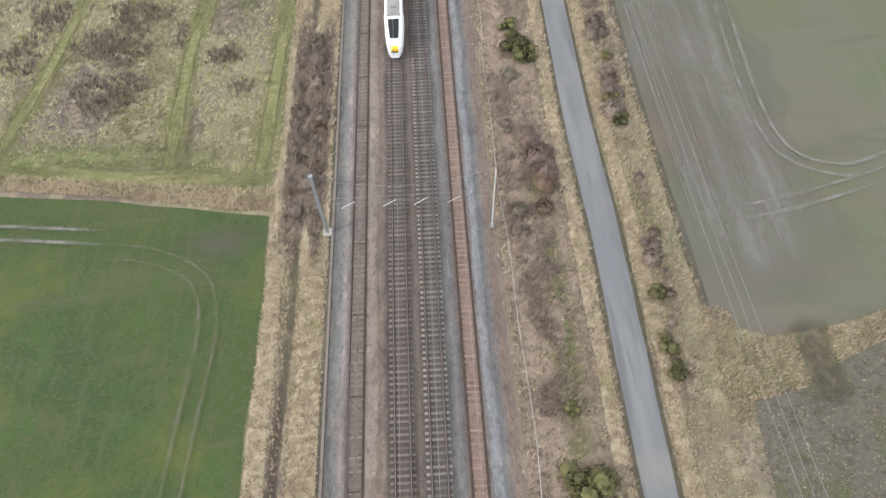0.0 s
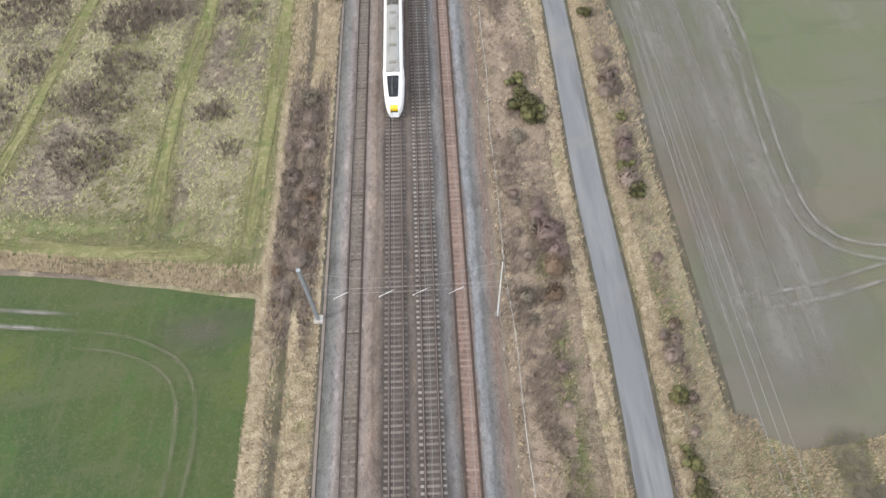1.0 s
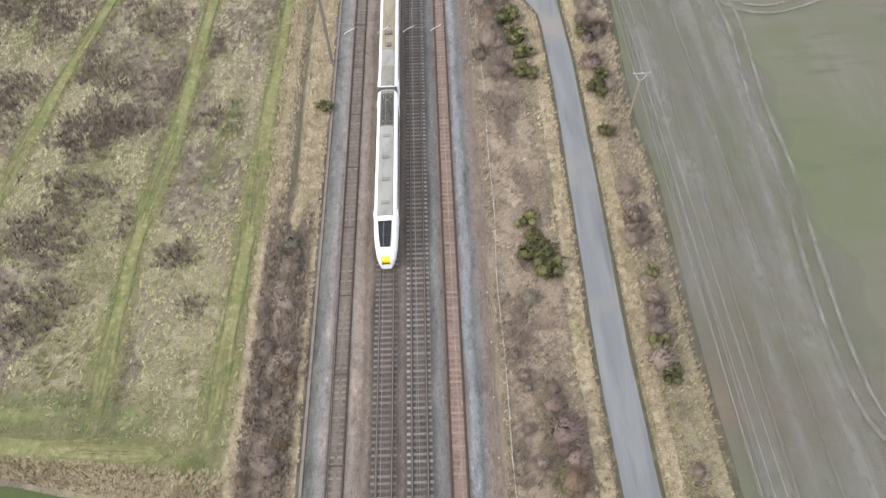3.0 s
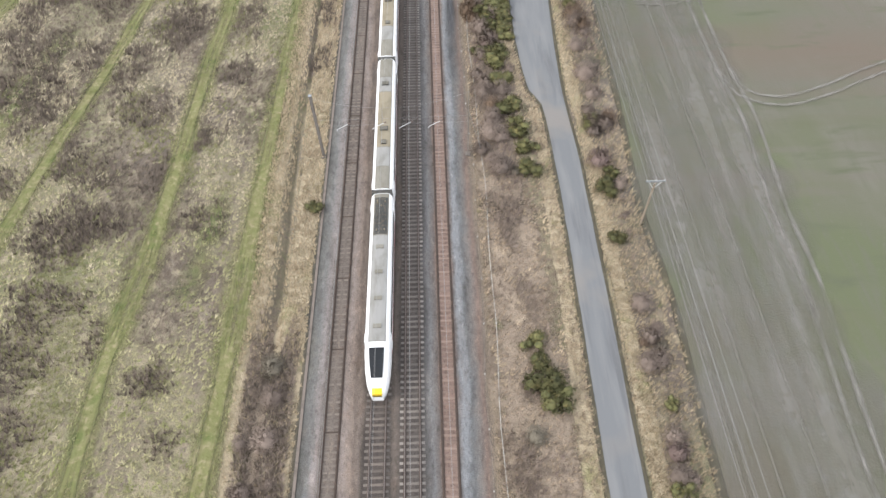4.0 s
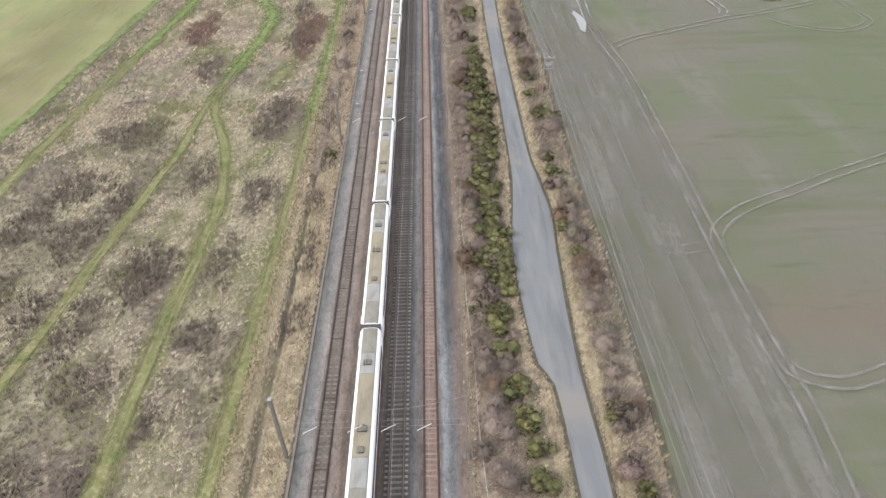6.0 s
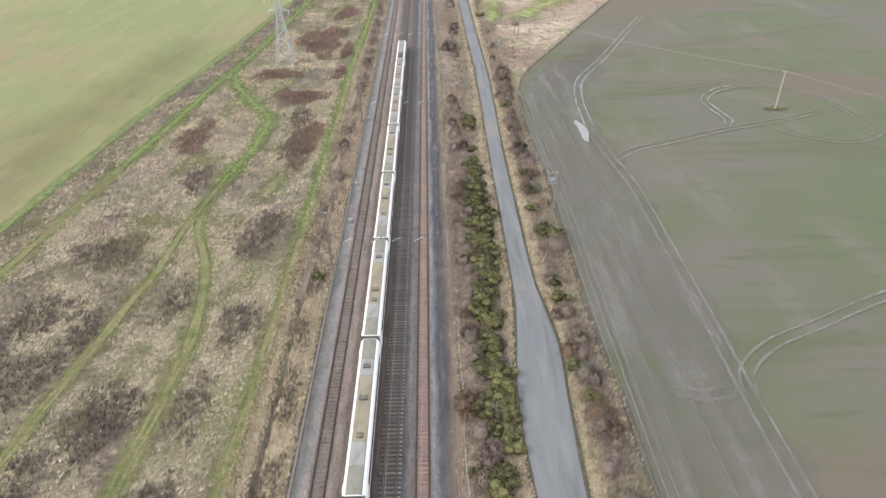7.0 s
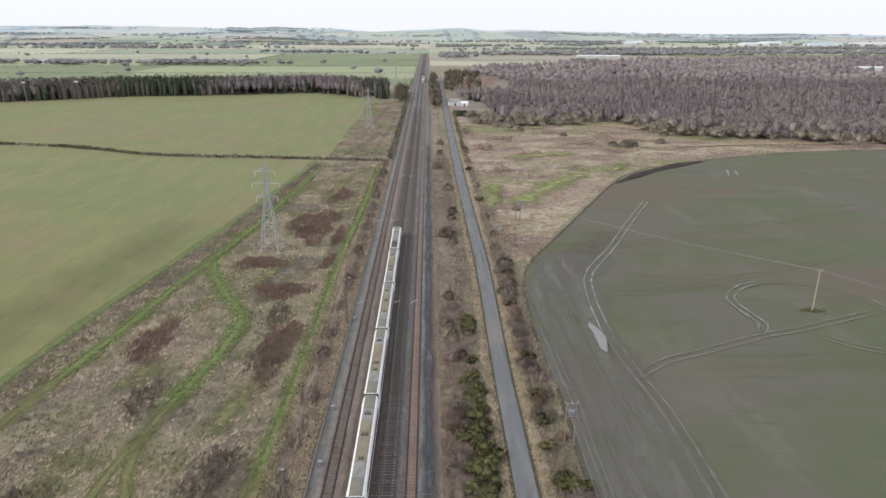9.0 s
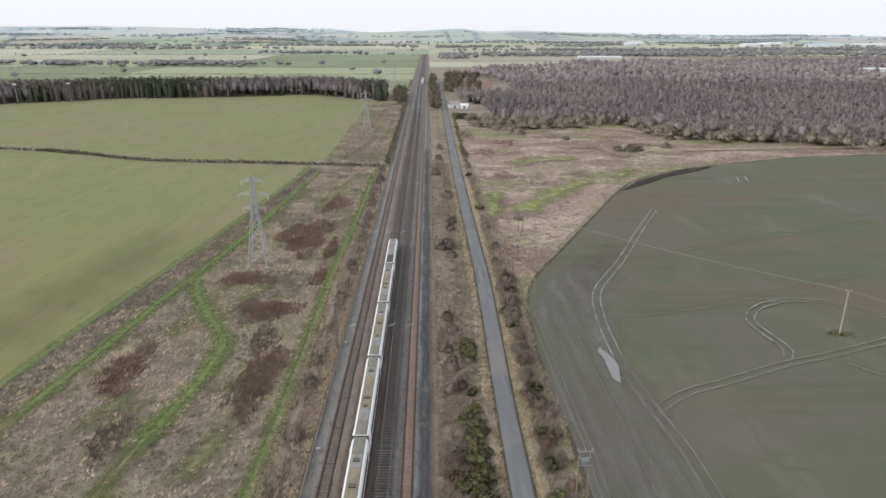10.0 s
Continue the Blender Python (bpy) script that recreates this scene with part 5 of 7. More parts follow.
def tufts(name, p, blades, reach, height, width, mat, label, category, z=None, lift=0.0):
    """Clumps of bent blades, one clump a point; sizes vary from clump to clump."""
    n = len(p)
    size = rnd.uniform(0.6, 1.35, (n, 1))
    base = np.column_stack([p, (land(p[:, 0], p[:, 1]) if z is None else z) + lift])
    ang = rnd.uniform(0, 2 * np.pi, (n, blades))
    out = 0.8 * reach * size * rnd.uniform(0.2, 1.0, (n, blades))
    up = 1.15 * height * size * rnd.uniform(0.4, 1.0, (n, blades))
    wid = width * size * rnd.uniform(0.6, 1.3, (n, blades))
    lean = 0.35 * reach + 0.25 * reach * np.sin(p[:, 0] * 0.21) * np.sin(p[:, 1] * 0.17)
    tip = base[:, None] + np.stack([np.cos(ang) * out + 0.8 * lean[:, None], np.sin(ang) * out + 0.6 * lean[:, None], up], -1)
    side = base[:, None] + np.stack([-np.sin(ang) * wid + np.cos(ang) * out * 0.15, np.cos(ang) * wid + np.sin(ang) * out * 0.15, up * 0.25], -1)
    k = 1 + 2 * blades
    v = np.concatenate([base[:, None], tip, side], 1).reshape(-1, 3)
    o = (np.arange(n) * k)[:, None]
    b = np.arange(blades)[None]
    f = np.stack([np.broadcast_to(o, (n, blades)), o + 1 + blades + b, o + 1 + b], -1).reshape(-1, 3)
    lean_out = np.stack([np.cos(ang) * 0.55, np.sin(ang) * 0.55, np.ones_like(ang)], -1) + rnd.normal(0, 0.22, (n, blades, 3))
    normals = np.concatenate([np.tile((0.0, 0.0, 1.0), (n, 1, 1)), lean_out, lean_out], 1).reshape(-1, 3)
    return tagged(new(name, mesh_from(name, v, f, mat, normals=normals)), label, category, kind="stuff")


def spread(n, x0, x1, y0, y1):
    return np.column_stack([rnd.uniform(x0, x1, n), rnd.uniform(y0, y1, n)])


def crop_edge_x(y):
    e = np.array(CROP_EDGE)
    return np.interp(y, e[:, 1], e[:, 0])


# scrub patches: centre, half length across and along, turn
PATCHES = [(-66, 112, 4, 6), (-48, 108, 4, 4), (-62, 122, 5, 5), (-50, 130, 4, 5), (-34, 104, 2, 4), (-44, 128, 3, 6), (-56, 104, 4, 4), (-70, 122, 3, 5), (-60, 150, 3, 6), (-44.4, 68.6, 5, 4), (-46, 79, 6, 4), (-29.6, 74.9, 2.2, 2), (-25.9, 68.8, 2, 1.6), (-56, 86, 4, 4), (-59, 77, 3, 4), (-42.9, 96.4, 6, 4.5), (-37, 138.8, 4, 6), (-55, 120, 4, 7),
           (-39, 118, 4.5, 4), (-29.8, 112.4, 2.5, 3), (-27.2, 126, 2.5, 3.5), (-28.4, 75.5, 2, 2), (-27, 97.3, 3, 3), (-43, 85.5, 5, 3), (-42.5, 105, 3.5, 3), (-58.4, 131, 4, 7), (-51, 146, 4, 5), (-47.5, 155, 2.5, 5),
           (-25, 157, 2.6, 5), (-39, 137, 3.5, 5), (-27.5, 180, 3, 6), (-52, 177, 6, 5), (-55.5, 160, 5, 5), (-36, 163, 2.5, 6), (-25.8, 186, 2.6, 5), (-27, 220, 3.2, 9), (-45, 205, 3, 6), (-29, 240, 3, 6), (-27, 140, 2.5, 6), (-60, 100, 5, 6), (-64, 140, 3, 9), (-36, 80, 1.5, 3), (-45.1, 95.2, 5, 4.5), (-41.1, 97.1, 3, 3)]
MEADOW_PATCHES = [(60, 440, 9, 8), (92, 470, 12, 6), (50, 490, 7, 10), (40, 402, 5, 10), (108, 448, 9, 5), (74, 402, 6, 6), (32, 350, 3, 9), (128, 480, 10, 5), (56, 385, 7, 4), (31, 300, 2.5, 12), (36, 460, 6, 12), (80, 510, 10, 6), (30, 520, 4, 20), (12, 250, 2.2, 14), (11.5, 340, 2.5, 18), (11.5, 420, 2.5, 20)]
BANK_PATCHES = [(-15.4 + 0.7 * math.sin(y), y, 1.5, 4.6 + 1.5 * math.cos(y * 1.7)) for y in range(128, 425, 13)]
RED_PATCHES = [(-52.5, 227.5, 3.6, 10), (-41.5, 275, 7.0, 4.6), (-31, 255, 7.0, 5.0), (-32.5, 312, 7.5, 17), (-22.5, 277, 2.2, 7), (-29.5, 353, 5.5, 12), (-25.5, 224, 3.4, 13), (-23, 300, 1.8, 10)]
for group, mat, lab, dens, high in ((PATCHES, M["scrub"], "low dark brown bramble and dead stalks in grass", 5.0, 0.8), (RED_PATCHES, M["red_scrub"], "low reddish brown heath scrub", 10.0, 0.7), (BANK_PATCHES, M["scrub"], "brown leafless scrub on the railway bank", 5.0, 1.0), (MEADOW_PATCHES, M["red_scrub"], "rusty brown rushes in the meadow", 1.6, 0.6)):
    pts = []
    for x, y, a, b in group:
        n = int(dens * math.pi * a * b)
        r, t = np.sqrt(rnd.uniform(0, 1, n)), rnd.uniform(0, 2 * np.pi, n)
        k = 1 + 0.25 * np.sin(3 * t + x) + 0.15 * np.sin(7 * t + y)
        fall = r * k
        pts.append(np.column_stack([x + a * fall * np.cos(t) + rnd.normal(0, 0.35, n), y + b * fall * np.sin(t) + rnd.normal(0, 0.35, n)]))
    p = np.vstack(pts)
    keep = np.ones(len(p), bool)
    for line, w in MOWN:
        keep &= ~near_line(p, line, w * 0.45)
    tufts("scrub_patch", p[keep], 7, 0.45 if group is RED_PATCHES else 0.55, high, 0.07, mat, lab, "scrub")

# rough grass between the crops and the line, in drifts of straw, olive and dead brown stalks


def drift(p, scale, seed):
    return np.array([noise.noise(Vector((q[0] * scale, q[1] * scale * 0.7, seed))) + 0.5 * noise.noise(Vector((q[0] * scale * 2.7, q[1] * scale * 2.2, seed + 4))) for q in p])


def grass_drifts(p, reach, height, width, lab, browner=0.0, blades=6, pale="tuft_grass"):
    a, b = drift(p, 0.075, 2.0), drift(p, 0.11, 11.0)
    jitter = rnd.normal(0, 0.12, len(p))
    brown = a + jitter > 0.16 - browner
    olive = ~brown & (b + jitter > 0.13)
    for k, mat, colour in ((brown, "tuft_brown", "brown dead stalks in "), (olive, "tuft_olive", "olive green tussocks in "), (~brown & ~olive, pale, "pale straw tussocks in ")):
        if k.any():
            tufts("grass_tufts", p[k], blades, reach, height, width, M[mat], colour + lab, "grass")


p = np.vstack([spread(62000, -92, -19.6, 53, 190), spread(32000, -80, -19.2, 190, 420)])
keep = (p[:, 0] > crop_edge_x(p[:, 1]) + 1.2)
for line, w in MOWN:
    keep &= ~near_line(p, line, w * 0.36)
p = p[keep]
off = p[:, 1] + rnd.normal(0, 12, len(p))
grass_drifts(p[off < 100], 0.6, 0.4, 0.05, "rough grassland", -0.14, pale="tuft_spring")
grass_drifts(p[(off >= 100) & (off < 190)], 0.65, 0.42, 0.045, "rough grassland", 0.1)
grass_drifts(p[off >= 190], 0.75, 0.5, 0.08, "rough grassland", -0.16, pale="tuft_bank")

y = rnd.uniform(110, 415, 5200)
mid = np.interp(y, [110, 135, 165, 192, 231, 264, 302, 335, 388, 416], [-75, -71, -68.5, -66, -61.5, -58, -53, -50, -46, -44])
lo_x = crop_edge_x(y) + 1.4
p = np.column_stack([lo_x + rnd.uniform(0, 1, len(y)) * np.maximum(mid - 1.8 - lo_x, 0.3), y])
tufts("margin_scrub", p, 7, 0.5, 0.5, 0.06, M["tuft_brown"], "brown dead stalks along the crop margin", "scrub")

# a pale seam of straw beside the mown track, and short grass on the tracks themselves
y = rnd.uniform(90, 420, 3600)
p = np.column_stack([np.interp(y, [90, 130, 200, 281, 340, 415], [-19.6, -18.9, -18.6, -18.0, -17.1, -16.9]) + rnd.normal(0, 0.3, len(y)), y])
tufts("straw_seam", p, 6, 0.4, 0.4, 0.06, M["tuft_straw"], "pale straw grass beside a mown track", "grass")
for line, w in MOWN:
    c = smooth_line(line, 1.0)
    n = int(len(c) * 11)
    p = c[rnd.integers(0, len(c), n)] + rnd.normal(0, w * 0.27, (n, 2)) + rnd.uniform(-0.5, 0.5, (n, 2))
    rich = p[:, 1] + rnd.normal(0, 10, n) > 192
    for pick, mat, lab in ((~rich, "tuft_green", "short green grass on a mown track"), (rich, "tuft_lush", "lush dark green grass on a mown track")):
        if pick.any():
            tufts("track_grass", p[pick], 5, 0.34, 0.12, 0.045, M[mat], lab, "grass", lift=0.2)

# straw banks: beside the ditch, along the crop, beside the lane
p = np.vstack([spread(14000, -16.1, -12.6, -20, 300), spread(9000, -19.6, -16.8, -20, 300), spread(2600, -17.0, -12.4, 300, 420)])
p = p[(np.abs(p[:, 1] - 61) > 18 + 3 * np.sin(p[:, 0] * 2)) | (rnd.uniform(0, 1, len(p)) < 0.35)]
far_bank = p[:, 1] + rnd.normal(0, 18, len(p)) + 18 * np.sin(p[:, 0] * 0.9) > 160
tufts("straw_bank", p[~far_bank], 8, 0.36, 0.62, 0.032, M["tuft_straw"], "tall pale straw grass on the railway bank", "grass")
tufts("brown_bank", p[far_bank], 7, 0.45, 0.55, 0.06, M["tuft_bank"], "tan-brown dead grass on the railway bank", "grass")
p = spread(7000, -110, -19.5, -3.0, 0)
yb = np.interp(p[:, 0], [-110, -54, -39.5, -25.3, -19], [59.2, 52.6, 50.6, 47.8, 47.0])
p[:, 1] = yb + rnd.uniform(0, 1, len(p)) ** 1.2 * np.interp(p[:, 0], [-110, -40, -20], [2.2, 2.2, 3.5])
tufts("straw_margin", p, 8, 0.40, 0.56, 0.032, M["tuft_straw"], "pale straw grass bank between crop and rough grass", "grass")


def lane_l(y):
    e = np.array(PATH_L)
    return np.interp(y, e[:, 1], e[:, 0])


def lane_r(y):
    e = np.array(PATH_R)
    return np.interp(y, e[:, 1], e[:, 0])


def field_x(y):
    e = np.array(FIELD_EDGE[:13])
    return np.interp(y, e[:, 1], e[:, 0])


p = np.vstack([spread(22000, 7.2, 17.8, -20, 200), spread(11000, 7.2, 18.3, 200, 430)])
keep = p[:, 0] < lane_l(p[:, 1]) - 0.35
p = p[keep]
beyond = p[:, 1] + rnd.normal(0, 16, len(p)) > 148
tan = rnd.uniform(0, 1, len(p)) < 0.5 + 0.3 * np.sin(p[:, 1] * 0.35) * np.sin(p[:, 0] * 0.9)
tufts("verge_grass", p[~beyond & tan], 6, 0.45, 0.4, 0.05, M["tuft_bank"], "tan dead grass beside the railway", "grass")
tufts("verge_grass", p[~beyond & ~tan], 6, 0.45, 0.38, 0.05, M["tuft_verge"], "grey-brown dead grass beside the railway", "grass")
tufts("verge_grass", p[beyond], 7, 0.48, 0.45, 0.06, M["tuft_verge"], "tan-brown dead grass beside the railway", "grass")
y = np.concatenate([rnd.uniform(-20, 260, 9000), rnd.uniform(260, 430, 2500)])
side = rnd.uniform(0, 1, len(y))
p = np.column_stack([np.where(side < 0.4, lane_l(y) - 0.3 - rnd.uniform(0, 1.4, len(y)), lane_r(y) + 0.3 + rnd.uniform(0, 2.2, len(y))), y])
tufts("lane_straw", p, 8, 0.35, 0.50, 0.030, M["tuft_straw"], "pale straw grass along the lane", "grass")
y = np.concatenate([rnd.uniform(-20, 110, 7000), rnd.uniform(110, 320, 3500)])
p = np.column_stack([lane_r(y) + 0.4 + rnd.uniform(0, 1, len(y)) * (np.where(y < 250, field_x(y), 30.0) - lane_r(y) - 0.6), y])
tufts("field_bank_grass", p, 8, 0.40, 0.56, 0.032, M["tuft_straw"], "tall straw grass between lane and field", "grass")
p = spread(5000, 28, 48, 18, 31)
keep = (p[:, 1] < np.interp(p[:, 0], [28, 31, 34, 41, 48], [40, 28, 27.2, 28, 29.6])) & (p[:, 1] > np.interp(p[:, 0], [28, 30, 36, 41, 48], [0, 20, 21.6, 24.2, 27])) & ~((p[:, 0] > 36.5) & (p[:, 0] < 40.2))
tufts("corner_straw", p[keep], 9, 0.40, 0.56, 0.032, M["tuft_straw"], "tall straw grass in the field corner", "grass")
gap = spread(500, 36.0, 40.6, 20.5, 28.5)
tufts("gateway_weeds", gap, 8, 0.35, 0.2, 0.05, M["tuft_olive"], "trampled green weeds in a muddy gateway", "grass")
p = spread(13000, 29, 62, 0, 31)
keep = p[:, 1] < np.interp(p[:, 0], [30, 36, 41, 46, 70], [19.5, 21, 23.2, 25.4, 32])
p = p[keep]
light = rnd.uniform(0, 1, len(p)) < 0.45
tufts("stubble_stalks", p[light], 6, 0.2, 0.2, 0.03, M["tuft_grass"], "pale broken stubble stalks", "stubble")
tufts("stubble_stalks", p[~light], 6, 0.24, 0.18, 0.05, M["tuft_brown"], "dark rotting stubble stalks", "stubble")
p = np.vstack([spread(1100, 23.4, 44, 258, 304), spread(9000, 23, 130, 300, 560), spread(3500, 8, 18, 430, 900), spread(5000, 100, 260, 420, 520)])
fe = np.array(FIELD_EDGE[12:])
inside = (p[:, 0] > 30) & (p[:, 1] < np.interp(p[:, 0], fe[:, 0], fe[:, 1]) + 1)
onlane = (p[:, 0] > 16.8) & (p[:, 0] < 22.8)
tufts("meadow_tufts", p[~inside & ~onlane], 6, 1.0, 0.45, 0.15, M["tuft_meadow"], "rough tan meadow grass and rushes", "grass")
p = np.vstack([spread(6000, -46, -13.2, 430, 700)])
tufts("meadow_tufts", p, 7, 0.9, 0.6, 0.25, M["tuft_meadow"], "rough tan grass around pylons", "grass")
verge = np.column_stack([rnd.normal(10.6, 1.6, 11000), rnd.uniform(20, 215, 11000)])
y = rnd.uniform(124, 330, 4200)
p = np.column_stack([lane_r(y) + 1.2 + rnd.uniform(0, 1, len(y)) * (np.where(y < 250, field_x(y), 30.0) - lane_r(y) - 1.4), y])
tufts("field_bank_scrub", p, 7, 0.45, 0.5, 0.06, M["tuft_verge"], "brown dead grass and brambles between lane and field", "scrub")
# low scrub: on the bank beside the line, beside the lane
p = np.vstack([np.column_stack([rnd.normal(-15.6, 1.1, 2200), rnd.uniform(165, 420, 2200)]), 
               verge[drift(verge, 0.09, 21.0) > 0.05], np.column_stack([rnd.normal(25.2, 1.0, 2600), rnd.uniform(100, 420, 2600)]), np.column_stack([rnd.normal(25.0, 0.7, 350), rnd.uniform(30, 100, 350)])])
p = p[(p[:, 0] < 16.8) | (p[:, 0] > 22.5)]
p = p[(p[:, 0] < -13.2) | (p[:, 0] > 7.5)]
q = np.column_stack([rnd.uniform(-18.6, -13.3, 6000), rnd.uniform(38, 84, 6000)])
q = q[(np.abs(q[:, 1] - 61) < 20 + 4 * np.sin(q[:, 0] * 1.7)) & (q[:, 0] < -13.2) & (q[:, 0] > -19.2)]
q = q[rnd.uniform(0, 1, len(q)) < np.clip(1.25 - (np.abs(q[:, 1] - 62 + 3 * np.sin(q[:, 0] * 2.1)) / 21) ** 3 - 0.5 * (np.abs(q[:, 0] + 15.8) / 2.6) ** 2, 0.1, 1)]
pale_half = rnd.uniform(0, 1, len(q)) < 0.72
tufts("bank_scrub", q[pale_half], 9, 0.5, 0.7, 0.05, M["bank_twigs"], "leafless pale brown scrub on the railway bank", "scrub")
q = q[~pale_half]
tufts("bank_scrub", q, 9, 0.55, 0.75, 0.05, M["tuft_brown"], "leafless brown scrub on the railway bank", "scrub")
tufts("bank_scrub", p, 8, 0.55, 0.9, 0.05, M["bank_twigs"], "leafless brown scrub on the banks", "scrub")

# ---------------------------------------------------------------- bushes


def leaf_cloud(n, radius, height, leaf, lobes, rng):
    """Triangles scattered over the skins of a few overlapping lobes."""
    c = rng.normal(0, 1, (lobes, 3)) * (radius * 0.42, radius * 0.42, height * 0.14) + (0, 0, height * 0.5)
    s = rng.uniform(0.4, 0.62, lobes)
    k = rng.integers(0, lobes, n)
    d = rng.normal(0, 1, (n, 3))
    d /= np.linalg.norm(d, axis=1)[:, None]
    q = c[k] + d * s[k][:, None] * (radius, radius, height * 0.5) * rng.uniform(0.7, 1.08, (n, 1))
    q[:, 2] = np.maximum(q[:, 2], 0.05)
    a = rng.normal(0, 1, (n, 3)) * leaf
    b = rng.normal(0, 1, (n, 3)) * leaf
    v = np.stack([q - 0.5 * a, q + 0.5 * a, q + b], 1).reshape(-1, 3)
    f, soft = np.arange(3 * n).reshape(-1, 3), np.repeat(d + (0, 0, 0.6), 3, axis=0)
    cv, cf, cn = domes(c, np.column_stack([s * radius, s * radius, s * height * 0.5]) * 0.66, 5, 7, 0.12)
    cv[:, 2] = np.maximum(cv[:, 2], 0.02)
    return np.vstack([v, cv]), np.vstack([f, cf + len(v)]), np.vstack([soft, cn])


def twig_cloud(n, radius, height, rng, width=0.024, length=0.34):
    """Fine twigs pointing outward and up, in a rounded bare crown."""
    d = rng.normal(0, 1, (n, 3))
    d[:, 2] = np.abs(d[:, 2])
    d /= np.linalg.norm(d, axis=1)[:, None]
    lump = 1 + 0.22 * np.sin(d[:, 0] * 5 + 1) * np.sin(d[:, 1] * 6 + d[:, 2] * 4)
    r = rng.uniform(0.55, 1.0, (n, 1)) ** 0.8
    q = d * r * lump[:, None] * (radius, radius, height)
    o = d + rng.normal(0, 0.45, (n, 3)) + (0, 0, 0.35)
    o /= np.linalg.norm(o, axis=1)[:, None]
    t = q + o * length * rng.uniform(0.5, 1.2, (n, 1))
    w = np.cross(o, rng.normal(0, 1, (n, 3)))
    w /= np.linalg.norm(w, axis=1)[:, None] + 1e-9
    v = np.stack([q - w * width, q + w * width, t], 1).reshape(-1, 3)
    v[:, 2] = np.maximum(v[:, 2], 0.03)
    f, soft = np.arange(3 * n).reshape(-1, 3), np.repeat(d + (0, 0, 0.6) + rng.normal(0, 0.2, (n, 3)), 3, axis=0)
    cv, cf, cn = domes(np.zeros((1, 3)), np.array([[radius, radius, height]]) * 0.66, 9, 9, 0.15, -2)
    cv[:, 2] = np.maximum(cv[:, 2], 0.02)
    return np.vstack([v, cv]), np.vstack([f, cf + len(v)]), np.vstack([soft, cn])


def bush_stems(radius, height, rng, n=7):
    seg = []
    for _ in range(n):
        t = rng.uniform(0, 2 * math.pi)
        r = radius * rng.uniform(0.3, 0.7)
        mid = (0.4 * r * math.cos(t), 0.4 * r * math.sin(t), height * 0.45)
        seg += [((0.1 * math.cos(t), 0.1 * math.sin(t), -0.1), mid, 0.06, 0.04), (mid, (r * math.cos(t), r * math.sin(t), height * 0.8), 0.04, 0.015)]
    return rods(seg, 5)


KINDS = {}


def bush_kind(key, n_variants, mat, label, make):
    KINDS[key] = []
    for k in range(n_variants):
        rng = np.random.default_rng(100 + k + 17 * len(KINDS))
        v, f, soft = make(rng)
        crown = mesh_from("crown", v, f, mat, normals=soft)
        bm = bush_stems(1.0, 1.6, rng)
        stems = bpy.data.meshes.new("trunk")
        bm.to_mesh(stems)
        bm.free()
        stems.materials.append(M["bark"])
        KINDS[key].append((crown, stems, label))


bush_kind("gorse", 4, M["gorse"], "dense dark green gorse bush with yellowish tips", lambda g: leaf_cloud(1250, 1.35, 1.6, 0.12, 11, g))
bush_kind("bare", 4, M["bare_twigs"], "leafless grey-brown rounded shrub", lambda g: twig_cloud(1150, 1.2, 1.7, g))
bush_kind("pale", 3, M["pale_twigs"], "leafless pale grey-green rounded willow shrub", lambda g: twig_cloud(1150, 1.25, 1.8, g))
bush_kind("rusty", 2, M["rusty_twigs"], "rusty brown leafless shrub", lambda g: twig_cloud(1150, 1.2, 1.8, g))
bush_kind("mauve", 2, M["mauve_twigs"], "leafless reddish mauve shrub", lambda g: twig_cloud(1150, 1.3, 1.6, g))
count = [0]


def bush(key, x, y, size, tall=1.0):
    crown, stems, label = KINDS[key][count[0] % len(KINDS[key])]
    count[0] += 1
    z = float(land(x, y))
    ob = thing("bush", label, "bush", "lineside bushes", pose(x, y, z, 0, 0, (count[0] * 77) % 360))
    ob.scale = (size, size, size * tall)
    part("crown", crown, None, ob)
    part("trunk", stems, None, ob)
    return ob


for x, y, s in ((12.3, 78.6, 0.9), (12.7, 73.6, 1.4), (13.3, 71.4, 1.2), (12.4, 75.8, 0.9), (13.3, 13.4, 1.6), (12.0, 12.2, 1.1), (12.1, 20.7, 0.55), (23.4, 33.0, 0.8), (23.4, 26.5, 0.8), (23.6, 24, 0.8), (24.6, 58.8, 0.8),
                (10.2, 138, 1.2), (11.6, 125.5, 1.3), (12.2, 121.5, 1.2), (12.8, 116, 1.3), (13.6, 111.5, 1.3), (14.1, 107.5, 1.0), (14.4, 103.5, 1.1), (-12.9, 98.4, 0.8), (12.9, 150.5, 1.2), (12.2, 156, 1.2), (13.9, 232, 1.6), (14.3, 236, 1.2),
                (14.4, 206, 0.9), (14.2, 194, 1.2), (13.9, 188.5, 1.2), (13.6, 183, 1.3), (12.8, 176.5, 1.3), (12.4, 150, 1.2), (11.6, 128, 1.3), (11.8, 161, 1.2), (12.9, 155, 1.3), (13.2, 168.5, 1.2), (13.4, 172.5, 1.0), (12.6, 145, 1.1),
                (14.3, 200, 1.0), (13.0, 199.4, 0.9), (13.8, 212, 1.0), (13.6, 218, 0.8), (24.9, 219, 1.1), (24.2, 205, 0.9), (24.6, 197, 1.0), (23.8, 190, 0.9), (24, 165.9, 1.0), (24.3, 158, 0.8), (24.8, 140, 0.8), (24.9, 344, 1.2), (24.0, 400, 1.2), (-14.5, 168, 0.8), (24.2, 181, 0.9)):
    bush("gorse", x, y, s)
